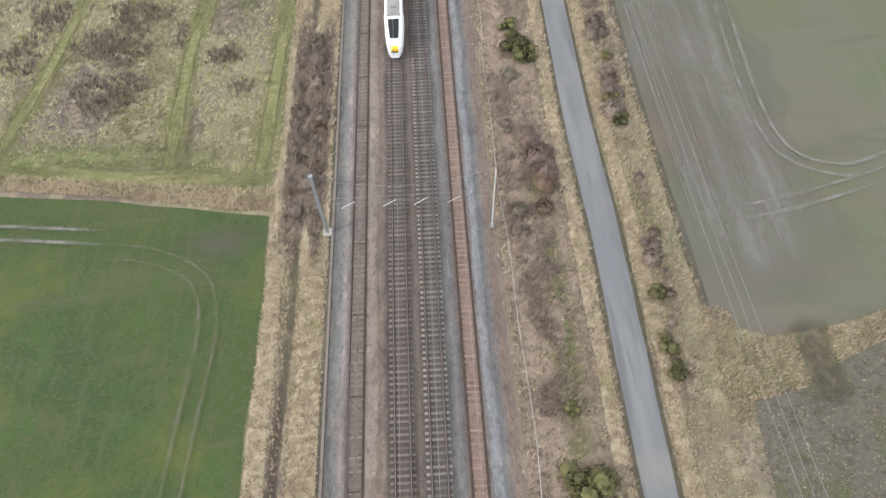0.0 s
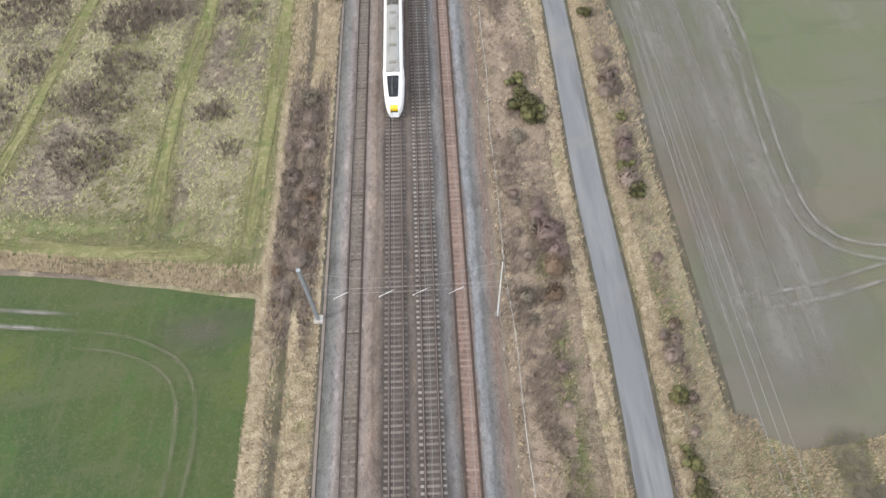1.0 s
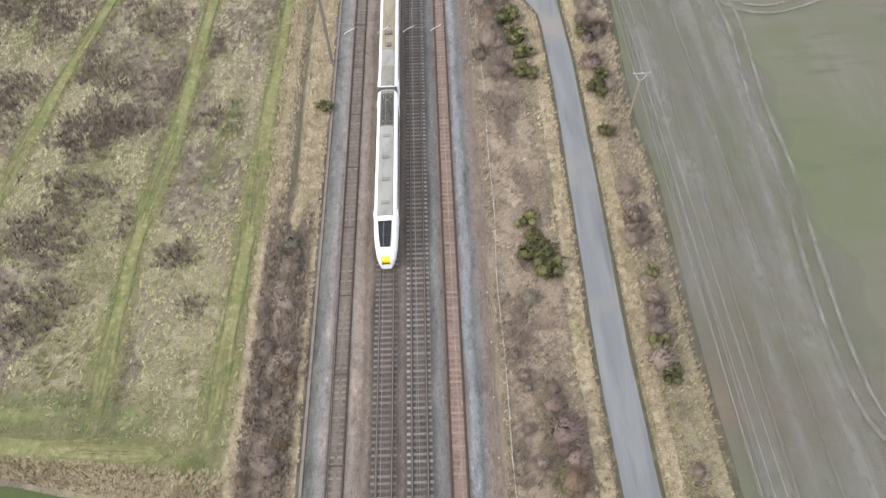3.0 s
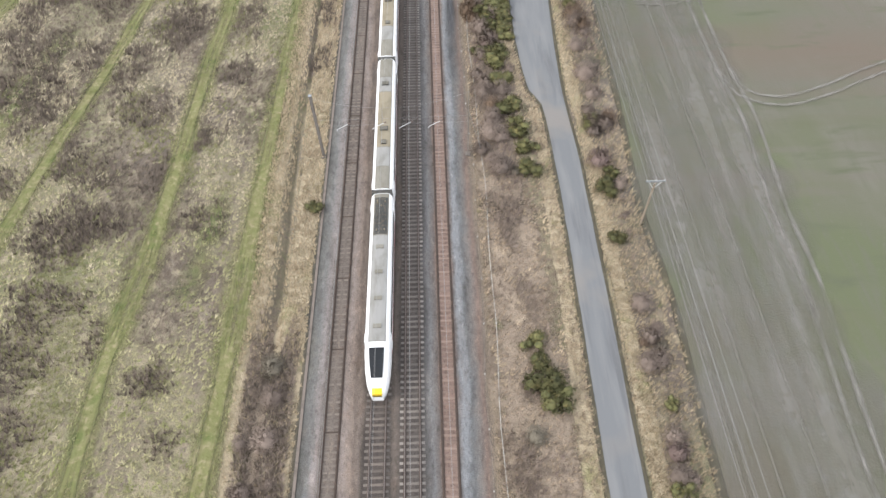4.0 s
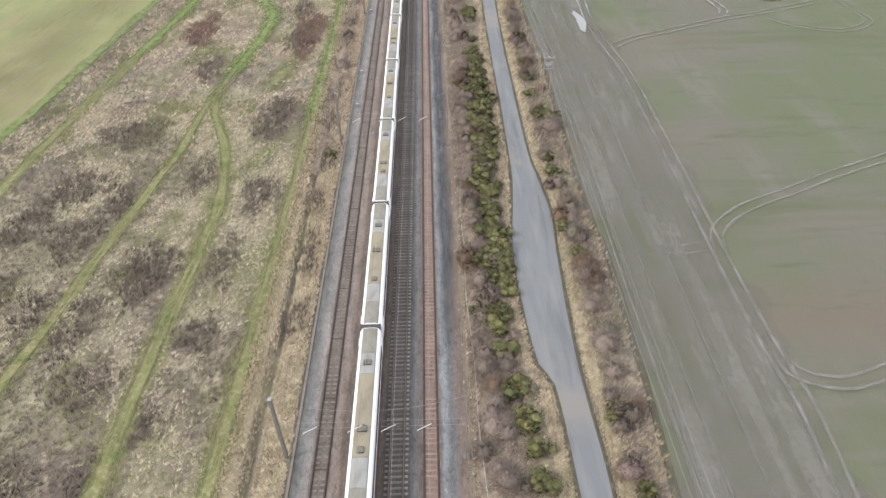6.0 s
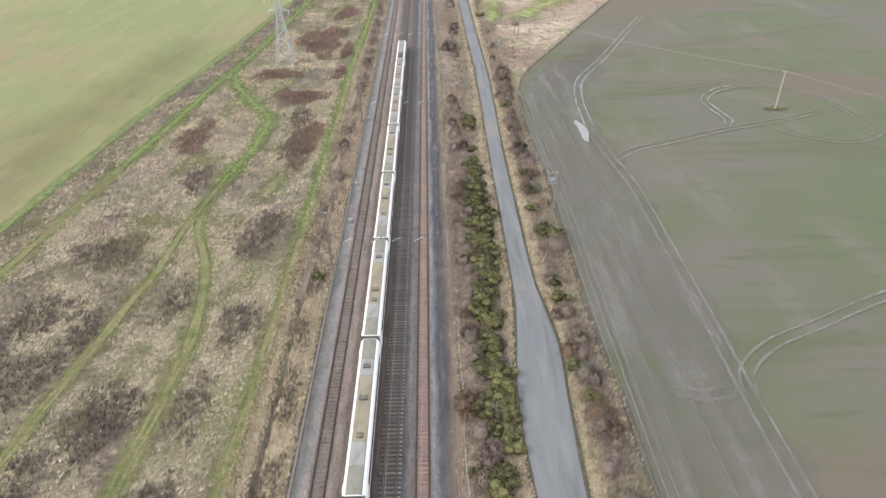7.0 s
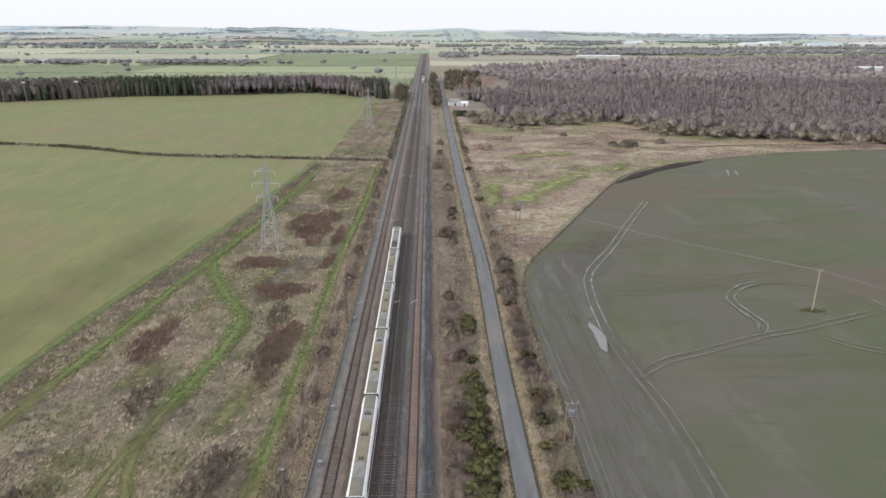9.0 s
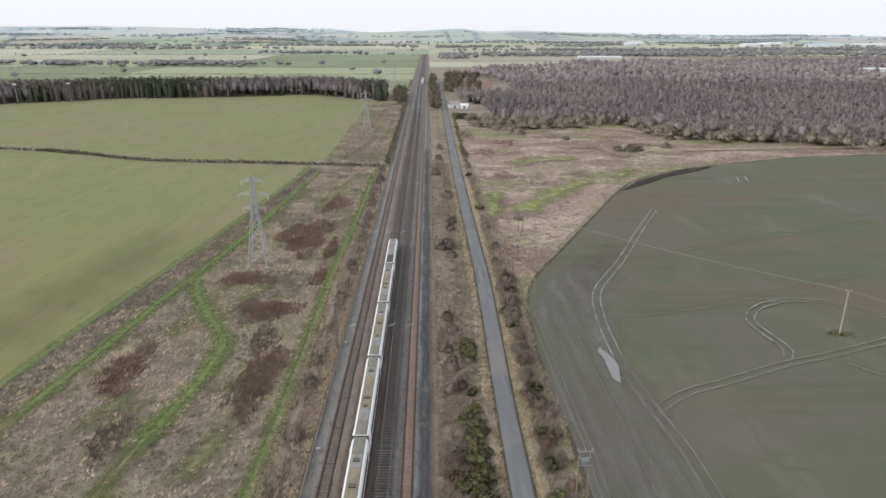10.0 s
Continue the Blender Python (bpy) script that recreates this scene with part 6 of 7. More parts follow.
for x, y, s in ((9.9, 110.6, 1.4), (10.4, 114, 1.2), (8.4, 107.6, 1.0), (10.6, 131, 1.4), (9.8, 127.5, 1.1), (24.7, 122.3, 1.5), (24.9, 118, 1.1), (25.4, 143.2, 1.2), (23.8, 112, 1.1), (24.6, 82.7, 1.1), (23.9, 75.4, 1.1), (24.6, 78.5, 1.0),
                (22.9, 157, 0.9), (23.9, 60.3, 1.3), (24.3, 63.6, 1.1), (24.7, 67.5, 1.0), (25.1, 75.8, 1.1), (24, 37.4, 1.0), (10.9, 199, 1.5), (11.3, 221, 1.5), (11.4, 300, 2.2), (10.0, 299, 1.5), (26.4, 272, 1.9), (25.6, 257.5, 1.6), (25.0, 229.7, 1.5), (25.2, 234.5, 1.2), (25.1, 213.5, 1.4), (24.5, 224, 1.1), (26.2, 176, 1.7),
                (24.9, 148.3, 1.2), (25.2, 153, 1.0), (13.9, 327, 1.4), (13.4, 362, 1.8), (25.4, 366, 1.1), (9.2, 403, 2.0), (12.6, 292, 1.3), (13.1, 319, 1.3), (25.0, 135, 1.3), (24.3, 129, 1.1), (9.8, 134.5, 1.2), (-15.5, 68.6, 1.2), (-17.2, 63.4, 1.1), (-17.1, 58.3, 1.1), (-15.4, 51, 1.2), (-17.0, 47, 1.1), (-16.6, 55, 1.0), (-14.6, 62, 1.0), (-15.2, 73, 1.1),
                (9.4, 160, 1.1), (9.6, 172, 1.2), (9.2, 184, 1.1), (9.6, 148, 1.2), (9.4, 119, 1.1), (-15.5, 205, 1.1), (-15.8, 222, 1.2), (-15.2, 262, 1.3), (-15.4, 285, 1.3), (-15.2, 330, 1.4), (-15.0, 352, 1.4), (-14.6, 390, 1.6), (26, 300, 1.2), (25.2, 320, 1.2), (24.6, 420, 1.4), (25, 450, 1.5), (11, 440, 1.6), (12, 470, 1.8)):
    bush("bare", x, y, s)
for x, y, s in ((12.5, 169, 1.1), (12.6, 161.5, 1.1), (12.3, 165, 0.9), (10.8, 199.3, 1.3), (24.9, 144, 1.4), (25.6, 124.5, 1.1), (24.2, 181.8, 1.1), (13.9, 230, 1.0), (-15.6, 76.5, 1.2), (24.3, 251, 1.2), (11.2, 68, 0.9), (9.9, 45, 0.9)):
    bush("pale", x, y, s)
# olive tufts added in place of the shadow patch at the pole's foot
p = np.column_stack([rnd.normal(94.5, 1.3, 160), rnd.normal(240.5, 0.9, 160)])
tufts("pole_base_weeds", p, 9, 0.5, 0.5, 0.05, M["tuft_olive"], "dark tufts standing in for the shadow at a pole's foot", "grass", z=np.full(len(p), 0.06))
for x, y, s in ((13.2, 53.2, 1.5), (14.0, 50.4, 1.1), (12.4, 55.8, 1.0), (24.6, 66, 1.0)):
    bush("mauve", x, y, s)
for x, y, s in ((8.4, 139.2, 1.4), (8.7, 137.2, 1.1), (13.4, 48.5, 1.2), (25.0, 137, 1.4), (25.9, 134.2, 1.2), (13.0, 45.2, 1.0), (25.4, 204, 1.0), (25.3, 240, 1.1)):
    bush("rusty", x, y, s)

for x, y, s in ((114.7, 461.8, 3.0), (108, 462.5, 2.4), (120, 463, 2.2), (137.6, 472, 2.4), (36.9, 330, 1.3), (88, 500, 1.8), (64, 520, 2.0), (150, 500, 2.2)):
    bush("pale", x, y, s, 0.75)

lush = random.Random(11)
for _ in range(24):
    y = lush.uniform(100, 215)
    bush(lush.choice(("gorse", "bare", "bare", "bare", "pale", "rusty")), lush.uniform(8.8, 13.6), y, lush.uniform(0.45, 0.95))
for k in range(34):
    y = 132 + k * 2.35
    bush("gorse", 13.2 + 0.7 * math.sin(y * 0.11) + lush.uniform(-0.9, 0.5), y, lush.uniform(1.0, 1.45), lush.uniform(0.7, 1.0))
    if k % 3:
        bush(lush.choice(("gorse", "gorse", "gorse", "pale", "bare")), 12.6 + 0.9 * math.sin(y * 0.13) + lush.uniform(-1.4, 1.6), y + 1.2, lush.uniform(0.7, 1.15), lush.uniform(0.7, 1.0))
for _ in range(32):
    bush(lush.choice(("bare", "bare", "mauve", "rusty")), lush.uniform(8.4, 12.2), lush.uniform(100, 250), lush.uniform(0.8, 1.3))
for _ in range(42):
    bush(lush.choice(("bare", "bare", "pale", "gorse", "rusty", "mauve")), lush.uniform(23.4, 26.8), lush.uniform(92, 300), lush.uniform(0.75, 1.3))
for _ in range(18):
    y = lush.uniform(20, 100)
    bush(lush.choice(("bare", "bare", "pale", "gorse", "rusty")), lush.uniform(23.6, 25.8), y, lush.uniform(0.4, 0.85))
for _ in range(12):
    bush(lush.choice(("bare", "pale", "mauve")), lush.uniform(8.6, 13.4), lush.uniform(30, 66), lush.uniform(0.4, 0.8))
for _ in range(12):
    bush(lush.choice(("bare", "bare", "rusty")), lush.uniform(-18.0, -14.0), lush.uniform(44, 80), lush.uniform(0.5, 0.9))

moss = np.column_stack([rnd.normal(12.9, 0.9, 1500), rnd.uniform(8, 50, 1500)])
tufts("verge_moss", moss, 6, 0.4, 0.25, 0.05, M["tuft_olive"], "olive mossy grass on the railway verge", "grass")
under = np.vstack([np.column_stack([rnd.uniform(8.2, 12.6, 5200), rnd.uniform(95, 245, 5200)]), np.column_stack([rnd.uniform(23.2, 27.4, 4200), rnd.uniform(122, 290, 4200)]), np.column_stack([rnd.uniform(8.6, 13.6, 1100), rnd.uniform(28, 66, 1100)])])
under = under[drift(under, 0.12, 31.0) > -0.12]
pink = rnd.uniform(0, 1, len(under)) < 0.5
tufts("undergrowth", under[pink], 7, 0.5, 0.75, 0.04, M["mauve_twigs"], "leafless mauve undergrowth on the verge", "scrub")
tufts("undergrowth", under[~pink], 7, 0.5, 0.7, 0.04, M["bank_twigs"], "leafless brown undergrowth on the verge", "scrub")

# lineside cable and old pipe run
for name, x0, r, mat, lab in (("cable", 6.8, 0.015, "weathered_steel", "pale cable lying along the trackside"), ("pipe", 8.1, 0.03, "concrete", "pale pipe run on the verge")):
    ys = np.arange(-15, 160, 3.0)
    pts = [(x0 + 0.25 * math.sin(y * 0.08) + 0.12 * math.sin(y * 0.31 + x0), y, 0.30 + 0.1 * math.sin(y * 0.5)) for y in ys]
    ob = thing(name, lab, name)
    part("line", tube(pts, r, 6), M[mat], ob)
    for px, py, pz in pts[::2]:
        part("support", boxes((px - 0.06, px + 0.06, py - 0.06, py + 0.06, -0.1, pz)), M["concrete"], ob)
for y in (77.0, 97.5):
    ob = thing("trackside_box", "small grey cable box between the rails", "equipment box", at=pose(-4.4, y, BED + 0.05))
    part("case", boxes((-0.35, 0.35, -0.3, 0.3, 0, 0.22)), M["concrete"], ob)
    part("lid", boxes((-0.38, 0.38, -0.33, 0.33, 0.22, 0.27)), M["galvanised"], ob)
for x, y in ((-11.0, 186), (-11.2, 201), (-11.3, 237)):
    ob = thing("trackside_cabinet", "small grey signalling cabinet on the cess", "equipment box", at=pose(x, y, 0.12))
    part("case", boxes((-0.3, 0.3, -0.22, 0.22, 0, 0.8)), M["galvanised"], ob)
    part("lid", boxes((-0.34, 0.34, -0.26, 0.26, 0.8, 0.86)), M["galvanised"], ob)

# ---------------------------------------------------------------- hedges, woods and distant land


def hedge(points, width, height, per_metre, label="thin dark leafless hawthorn field hedge", leaf=0.5):
    c = smooth_line(points, 1.0)
    n = int(len(c) * per_metre)
    i = rnd.integers(0, len(c), n)
    gap = np.array([noise.noise(Vector((q[0] * 0.05, q[1] * 0.05, 1.0))) for q in c])[i]
    i = i[gap > -0.62]
    q = c[i] + rnd.normal(0, width * 0.3, (len(i), 2))
    z = rnd.uniform(0.1, 1, len(i)) * height
    p = np.column_stack([q, z])
    a, b = rnd.normal(0, leaf, (len(i), 3)), rnd.normal(0, leaf, (len(i), 3))
    v = np.stack([p - a * 0.5, p + a * 0.5, p + b], 1).reshape(-1, 3)
    v[:, 2] = np.maximum(v[:, 2], 0.0)
    return tagged(new("hedge", mesh_from("hedge", v, np.arange(len(v)).reshape(-1, 3), M["hedge"])), label, "hedge")


hedge([(-420, 522), (-226, 472), (-185, 462), (-136, 439), (-79, 431), (-50, 427), (-14, 421)], 1.7, 1.4, 22, leaf=0.42)
hedge([(-800, 640), (-363, 696), (-288, 742), (-188, 758), (-110, 780)], 1.5, 1.2, 4)
hedge([(-14, 425), (-13.5, 520), (-14, 640), (-15, 760)], 2.2, 2.6, 9, "dark lineside hawthorn hedge")
hedge([(24.5, 430), (24.5, 520), (25, 620)], 2.0, 2.0, 6, "sparse brown leafless lineside hedge")


def wood(name, spots, heights, crowns, per_tree, mat, label, conical, trunk_mat, leaf, base=0.0, upright=0.55):
    """Many trees in one mesh: a tapering trunk and a ragged crown of small pieces each."""
    n = len(spots)
    h = heights[:, None]
    k = per_tree
    if conical:
        u, t = rnd.uniform(0, 1, (n, k)), rnd.uniform(0, 2 * np.pi, (n, k))
        r = crowns[:, None] * (1.05 - u) ** 0.75 * rnd.uniform(0.7, 1.05, (n, k)) * (1 + 0.25 * np.sin(3 * t + np.arange(n)[:, None]))
        q = np.stack([spots[:, :1] + r * np.cos(t), spots[:, 1:] + r * np.sin(t), h * (0.12 + 0.88 * u)], -1)
        out = np.stack([np.cos(t), np.sin(t), np.full_like(t, -0.25)], -1) + rnd.normal(0, 0.4, (n, k, 3))
        w = rnd.normal(0, 0.33, (n, k, 3)) * leaf
        d = np.stack([np.cos(t), np.sin(t), 0.2 + 0.9 * u], -1)
    else:
        d = rnd.normal(0, 1, (n, k, 3))
        d[..., 2] = np.where(d[..., 2] < -0.5, -d[..., 2], d[..., 2])
        d /= np.linalg.norm(d, axis=-1)[..., None]
        ph = rnd.uniform(0, 6.28, (n, 3))[:, None]
        lump = 1 + 0.22 * np.sin(4.1 * d[..., 0] + ph[..., 0]) * np.sin(3.7 * d[..., 1] + ph[..., 1]) + 0.16 * np.sin(5.3 * d[..., 2] + 3 * d[..., 0] + ph[..., 2])
        size = np.stack([crowns, crowns, heights * 0.46], -1)[:, None]
        mid = np.column_stack([spots, heights * 0.56])[:, None]
        q = mid + d * size * (lump * rnd.uniform(0.6, 1.0, (n, k)))[..., None]
        q[..., 2] = np.maximum(q[..., 2], 0.1)
        out = d * (1.25 - upright) + rnd.normal(0, 0.45 if upright < 1 else 0.25, (n, k, 3)) + (0, 0, upright)
        w = np.cross(out, rnd.normal(0, 1, (n, k, 3)))
        w *= 0.24 * leaf / (np.linalg.norm(w, axis=-1)[..., None] + 1e-9)
    tip = q + out * leaf * rnd.uniform(0.7, 1.6, (n, k, 1))
    v = np.stack([q - w, q + w, tip], 2).reshape(-1, 3)
    v[:, 2] += np.repeat(np.broadcast_to(base, n), 3 * k)
    f = np.arange(len(v)).reshape(-1, 3)
    soft = np.repeat((d + (0, 0, 0.3) + rnd.normal(0, 0.3, (n, k, 3))).reshape(-1, 3), 3, axis=0)
    if conical:
        cv, cf, cn = domes(np.column_stack([spots, heights * 0.22 + base]), np.column_stack([crowns * 0.55, crowns * 0.55, heights * 0.6]), n + k, 5, 0.2, -20)
    else:
        cv, cf, cn = domes(np.column_stack([spots, heights * 0.56 + base]), np.column_stack([crowns, crowns, heights * 0.46]) * (0.55 if upright >= 1 else 0.62 if leaf < 1.5 else 0.8), n + k, 6 if leaf < 1.0 else 5, 0.25)
    cv[:, 2] = np.maximum(cv[:, 2], 0.05)
    f = np.vstack([f, cf + len(v)])
    v, soft = np.vstack([v, cv]), np.vstack([soft, cn])
    tagged(new(name, mesh_from(name, v, f, mat, normals=soft)), label, "wood", kind="stuff")
    if np.any(base):
        return
    tv, tf = [], []
    rad = 0.012 * heights + 0.06
    for j, (dx, dy) in enumerate(((1, 0), (-0.5, 0.87), (-0.5, -0.87))):
        tv.append(np.column_stack([spots[:, 0] + dx * rad, spots[:, 1] + dy * rad, np.zeros(n)]))
    tv.append(np.column_stack([spots, heights * 0.92]))
    tv = np.stack(tv, 1).reshape(-1, 3)
    o = np.arange(n)[:, None] * 4
    tf = np.stack([np.concatenate([o + a, o + b, o + 3], 1) for a, b in ((0, 1), (1, 2), (2, 0))], 1).reshape(-1, 3)
    tagged(new(name + "_trunks", mesh_from(name + "_trunks", tv, tf, trunk_mat)), "trunks of " + label, "wood", kind="stuff")


def wood_spots(n, poly):
    """Random places inside an outline."""
    p = np.array(poly, float)
    q = spread(n * 3, *(v for ax in (0, 1) for v in (p[:, ax].min(), p[:, ax].max())))
    ins = np.zeros(len(q), bool)
    j = len(p) - 1
    for i in range(len(p)):
        cross = ((p[i, 1] > q[:, 1]) != (p[j, 1] > q[:, 1])) & (q[:, 0] < (p[j, 0] - p[i, 0]) * (q[:, 1] - p[i, 1]) / (p[j, 1] - p[i, 1] + 1e-9) + p[i, 0])
        ins ^= cross
        j = i
    return q[ins][:n]


BELT = [(-33, 715), (-60, 737), (-110, 780), (-188, 758), (-288, 742), (-363, 696), (-470, 690), (-480, 760), (-370, 765), (-290, 805), (-185, 815), (-100, 825), (-33, 770)]
s = wood_spots(2000, BELT)
tall = rnd.uniform(13.5, 18, len(s))
ever = (np.sin(s[:, 0] * 0.021 + 1.2) + rnd.normal(0, 0.5, len(s))) > -0.35
wood("conifer_belt", s[ever], tall[ever], rnd.uniform(2.2, 3.4, ever.sum()), 64, M["conifer"], "dark evergreen shelter belt", True, M["bark"], 0.9)
wood("bare_belt", s[~ever], tall[~ever] * 0.95, rnd.uniform(2.6, 4.0, (~ever).sum()), 80, M["forest_dark"], "leafless trees in the shelter belt", False, M["bark"], 0.9)

FOREST = [(27, 640), (45, 560), (80, 546), (120, 566), (152, 556), (160, 510), (200, 490), (258, 470), (420, 480), (800, 560), (1300, 900), (1500, 1500), (900, 1500), (300, 1340), (60, 1120), (40, 800)]
NEAR_WOOD = [(27, 640), (45, 560), (80, 546), (120, 566), (152, 556), (160, 510), (200, 490), (258, 470), (420, 480), (620, 520), (700, 850), (40, 850)]
s = np.vstack([wood_spots(5200, NEAR_WOOD), wood_spots(7600, FOREST)])
s = s[(np.arange(len(s)) < 5200) | (s[:, 1] >= 850) | (s[:, 0] > 660)]
clear = ((s[:, 0] < 95) & (s[:, 1] > 770) & (s[:, 1] < 1000)) | ((s[:, 0] > 640) & (s[:, 0] < 830) & (s[:, 1] > 1040) & (s[:, 1] < 1170)) | ((s[:, 0] < 52) & (s[:, 1] < 690))
s = s[~clear]
tone = np.array([noise.noise(Vector((q[0] * 0.011, q[1] * 0.009, 3.0))) + 0.5 * noise.noise(Vector((q[0] * 0.03, q[1] * 0.03, 8.0))) for q in s])
tall = rnd.uniform(6.5, 12.5, len(s)) * (1 - 0.45 * np.clip(tone, -0.7, 0.7))
tone = tone + rnd.normal(0, 0.22, len(s))
for near, k, leaf, wide, up in ((s[:, 1] < 850, 48, 1.1, (1.5, 3.4), 1.05), (s[:, 1] >= 850, 12, 1.5, (3.2, 6.0), 0.7)):
    for pick, mat, lab in ((tone < -0.14, "forest_dark", "dark purple-brown bare birch wood"), ((tone >= -0.14) & (tone < 0.2), "forest_twigs", "leafless grey-brown birch wood"), (tone >= 0.2, "forest_tan", "pale tan bare trees in the wood")):
        m = near & pick
        wood("birch_wood", s[m], tall[m], rnd.uniform(*wide, m.sum()), k, M[mat], lab, False, M["birch_bark"], leaf, upright=up)
edge_line = smooth_line(FOREST[:10], 2.0)
edge_line = edge_line[edge_line[:, 0] < 520]
s = np.vstack([edge_line[rnd.integers(0, len(edge_line), 420)] + rnd.normal(0, 1, (420, 2)) * (6, 8) + (1, 2)])
s = s[(s[:, 0] > 60) | ((s[:, 0] > 30) & (s[:, 1] < 575))]
wood("willow_fringe", s, rnd.uniform(2.5, 7.5, len(s)), rnd.uniform(2.0, 4.6, len(s)), 170, M["willow_twigs"], "pale bushy willows at the wood's edge", False, M["bark"], 0.8)
s = edge_line[rnd.integers(0, len(edge_line), 240)] + rnd.normal(0, 1, (240, 2)) * (7, 9) + (2, 14)
s = s[(s[:, 0] > 58) | (s[:, 1] > 690)]
wood("wood_edge_trees", s, rnd.uniform(6, 13, len(s)), rnd.uniform(2.4, 4.4, len(s)), 120, M["forest_twigs"], "bare grey-brown trees along the wood's edge", False, M["birch_bark"], 0.9)
rim = edge_line[edge_line[:, 0] > 165]
s = rim[rnd.integers(0, len(rim), 46)] + rnd.normal(0, 1, (46, 2)) * (6, 7) + (0, 12)
wood("edge_oaks", s, rnd.uniform(9, 14, len(s)), rnd.uniform(4.5, 7.5, len(s)), 420, M["forest_tan"], "broad bare oaks along the wood's edge", False, M["bark"], 0.8)
s = np.vstack([wood_spots(60, [(8, 640), (16, 640), (16, 1000), (8, 1000)]), wood_spots(40, [(-24, 690), (-14, 690), (-14, 800), (-26, 800)]), wood_spots(120, [(24, 760), (60, 800), (80, 1060), (30, 1060), (24, 900)])])
wood("lineside_trees", s, rnd.uniform(4, 9, len(s)), rnd.uniform(2.0, 3.5, len(s)), 90, M["hedge"], "dark lineside thicket", False, M["bark"], 1.0)
s = np.vstack([spread(12, 34, 60, 690, 730), spread(9, 27, 37, 590, 612)])
wood("evergreen_clump", s, np.where(s[:, 1] > 650, 6.0, 2.8) * rnd.uniform(0.8, 1.15, len(s)), rnd.uniform(2, 3.5, len(s)), 160, M["conifer"], "dark evergreen clump by a cottage", True, M["bark"], 0.8)

# far field colours, lightened to paint in the haze
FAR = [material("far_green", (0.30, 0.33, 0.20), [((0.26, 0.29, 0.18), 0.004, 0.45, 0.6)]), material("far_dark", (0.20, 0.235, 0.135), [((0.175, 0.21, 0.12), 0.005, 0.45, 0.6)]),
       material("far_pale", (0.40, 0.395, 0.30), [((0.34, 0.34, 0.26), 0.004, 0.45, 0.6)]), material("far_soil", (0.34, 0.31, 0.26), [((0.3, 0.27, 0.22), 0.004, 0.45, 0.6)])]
# the same fields beyond 1700 m, with more haze painted in
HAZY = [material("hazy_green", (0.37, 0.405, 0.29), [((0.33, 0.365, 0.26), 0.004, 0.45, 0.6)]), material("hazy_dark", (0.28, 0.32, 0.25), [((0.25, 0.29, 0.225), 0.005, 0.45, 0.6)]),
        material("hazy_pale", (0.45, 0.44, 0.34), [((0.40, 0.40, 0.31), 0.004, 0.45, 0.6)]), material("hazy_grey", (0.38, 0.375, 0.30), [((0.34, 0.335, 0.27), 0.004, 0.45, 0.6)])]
ys = [800, 860, 960, 1080, 1260, 1480, 1800, 2250, 2900, 3700, 4700]
prng = random.Random(5)
hedge_lines = []
for r in range(len(ys) - 1):
    y0, y1 = ys[r], ys[r + 1]
    x = -36.0 if r < 1 else -15.0 if y1 < 1900 else 9.0
    while x > -3600:
        w = prng.uniform(160, 420) * (1 + r * 0.22)
        tilt = prng.uniform(-0.03, 0.03)
        if r > 0 or x < -20:
            field("far_field", [(x, y0 + 4 + tilt * 200), (x, y1), (x - w, y1 + tilt * 200), (x - w, y0 + 4)], 0.12 + 0.01 * r, (FAR if y0 < 1700 else HAZY)[prng.choice((0, 0, 1, 1, 2, 2, 3))], "distant green farm field, paled by haze in its colour", wobble=2, step=60)
        hedge_lines.append(((x, y0), (x - w, y0)))
        if prng.random() < 0.5:
            hedge_lines.append(((x, y0), (x, y1)))
        x -= w
    x = 24.0 if y0 < 1200 else 8.5
    while x < 3600:
        w = prng.uniform(180, 450) * (1 + r * 0.22)
        if y0 > 1550 or (y0 > 1200 and x < 200):
            field("far_field", [(x, y0), (x + w, y0), (x + w, y1 - 6), (x, y1 - 6)], 0.12 + 0.01 * r, (FAR if y0 < 1700 else HAZY)[prng.choice((0, 0, 1, 2, 2, 3))], "distant green farm field, paled by haze in its colour", wobble=2, step=60)
            if prng.random() < 0.7:
                hedge_lines.append(((x, y0), (x + w, y0)))
        x += w
v = []
for a, b in hedge_lines:
    a, b = np.array(a), np.array(b)
    L = np.linalg.norm(b - a)
    n = int(L * (1.6 if a[1] < 1800 else 0.6))
    t = rnd.uniform(0, 1, (n, 1))
    s = 1.6 if a[1] < 1800 else 3.2
    q = np.column_stack([a + (b - a) * t + rnd.normal(0, 0.8, (n, 2)), rnd.uniform(0.3, s, n)])
    e = rnd.normal(0, s * 0.38, (n, 2, 3))
    v.append(np.stack([q - e[:, 0] * 0.6, q + e[:, 0] * 0.6, q + np.abs(e[:, 1])], 1).reshape(-1, 3))
v = np.vstack(v)
v[:, 2] = np.maximum(v[:, 2], 0)
tagged(new("far_hedges", mesh_from("far_hedges", v, np.arange(len(v)).reshape(-1, 3), M["far_hedge"])), "distant dark field hedges, slightly paled by painted haze", "hedge", kind="stuff")
# far copses and single trees
spots, sizes = [], []
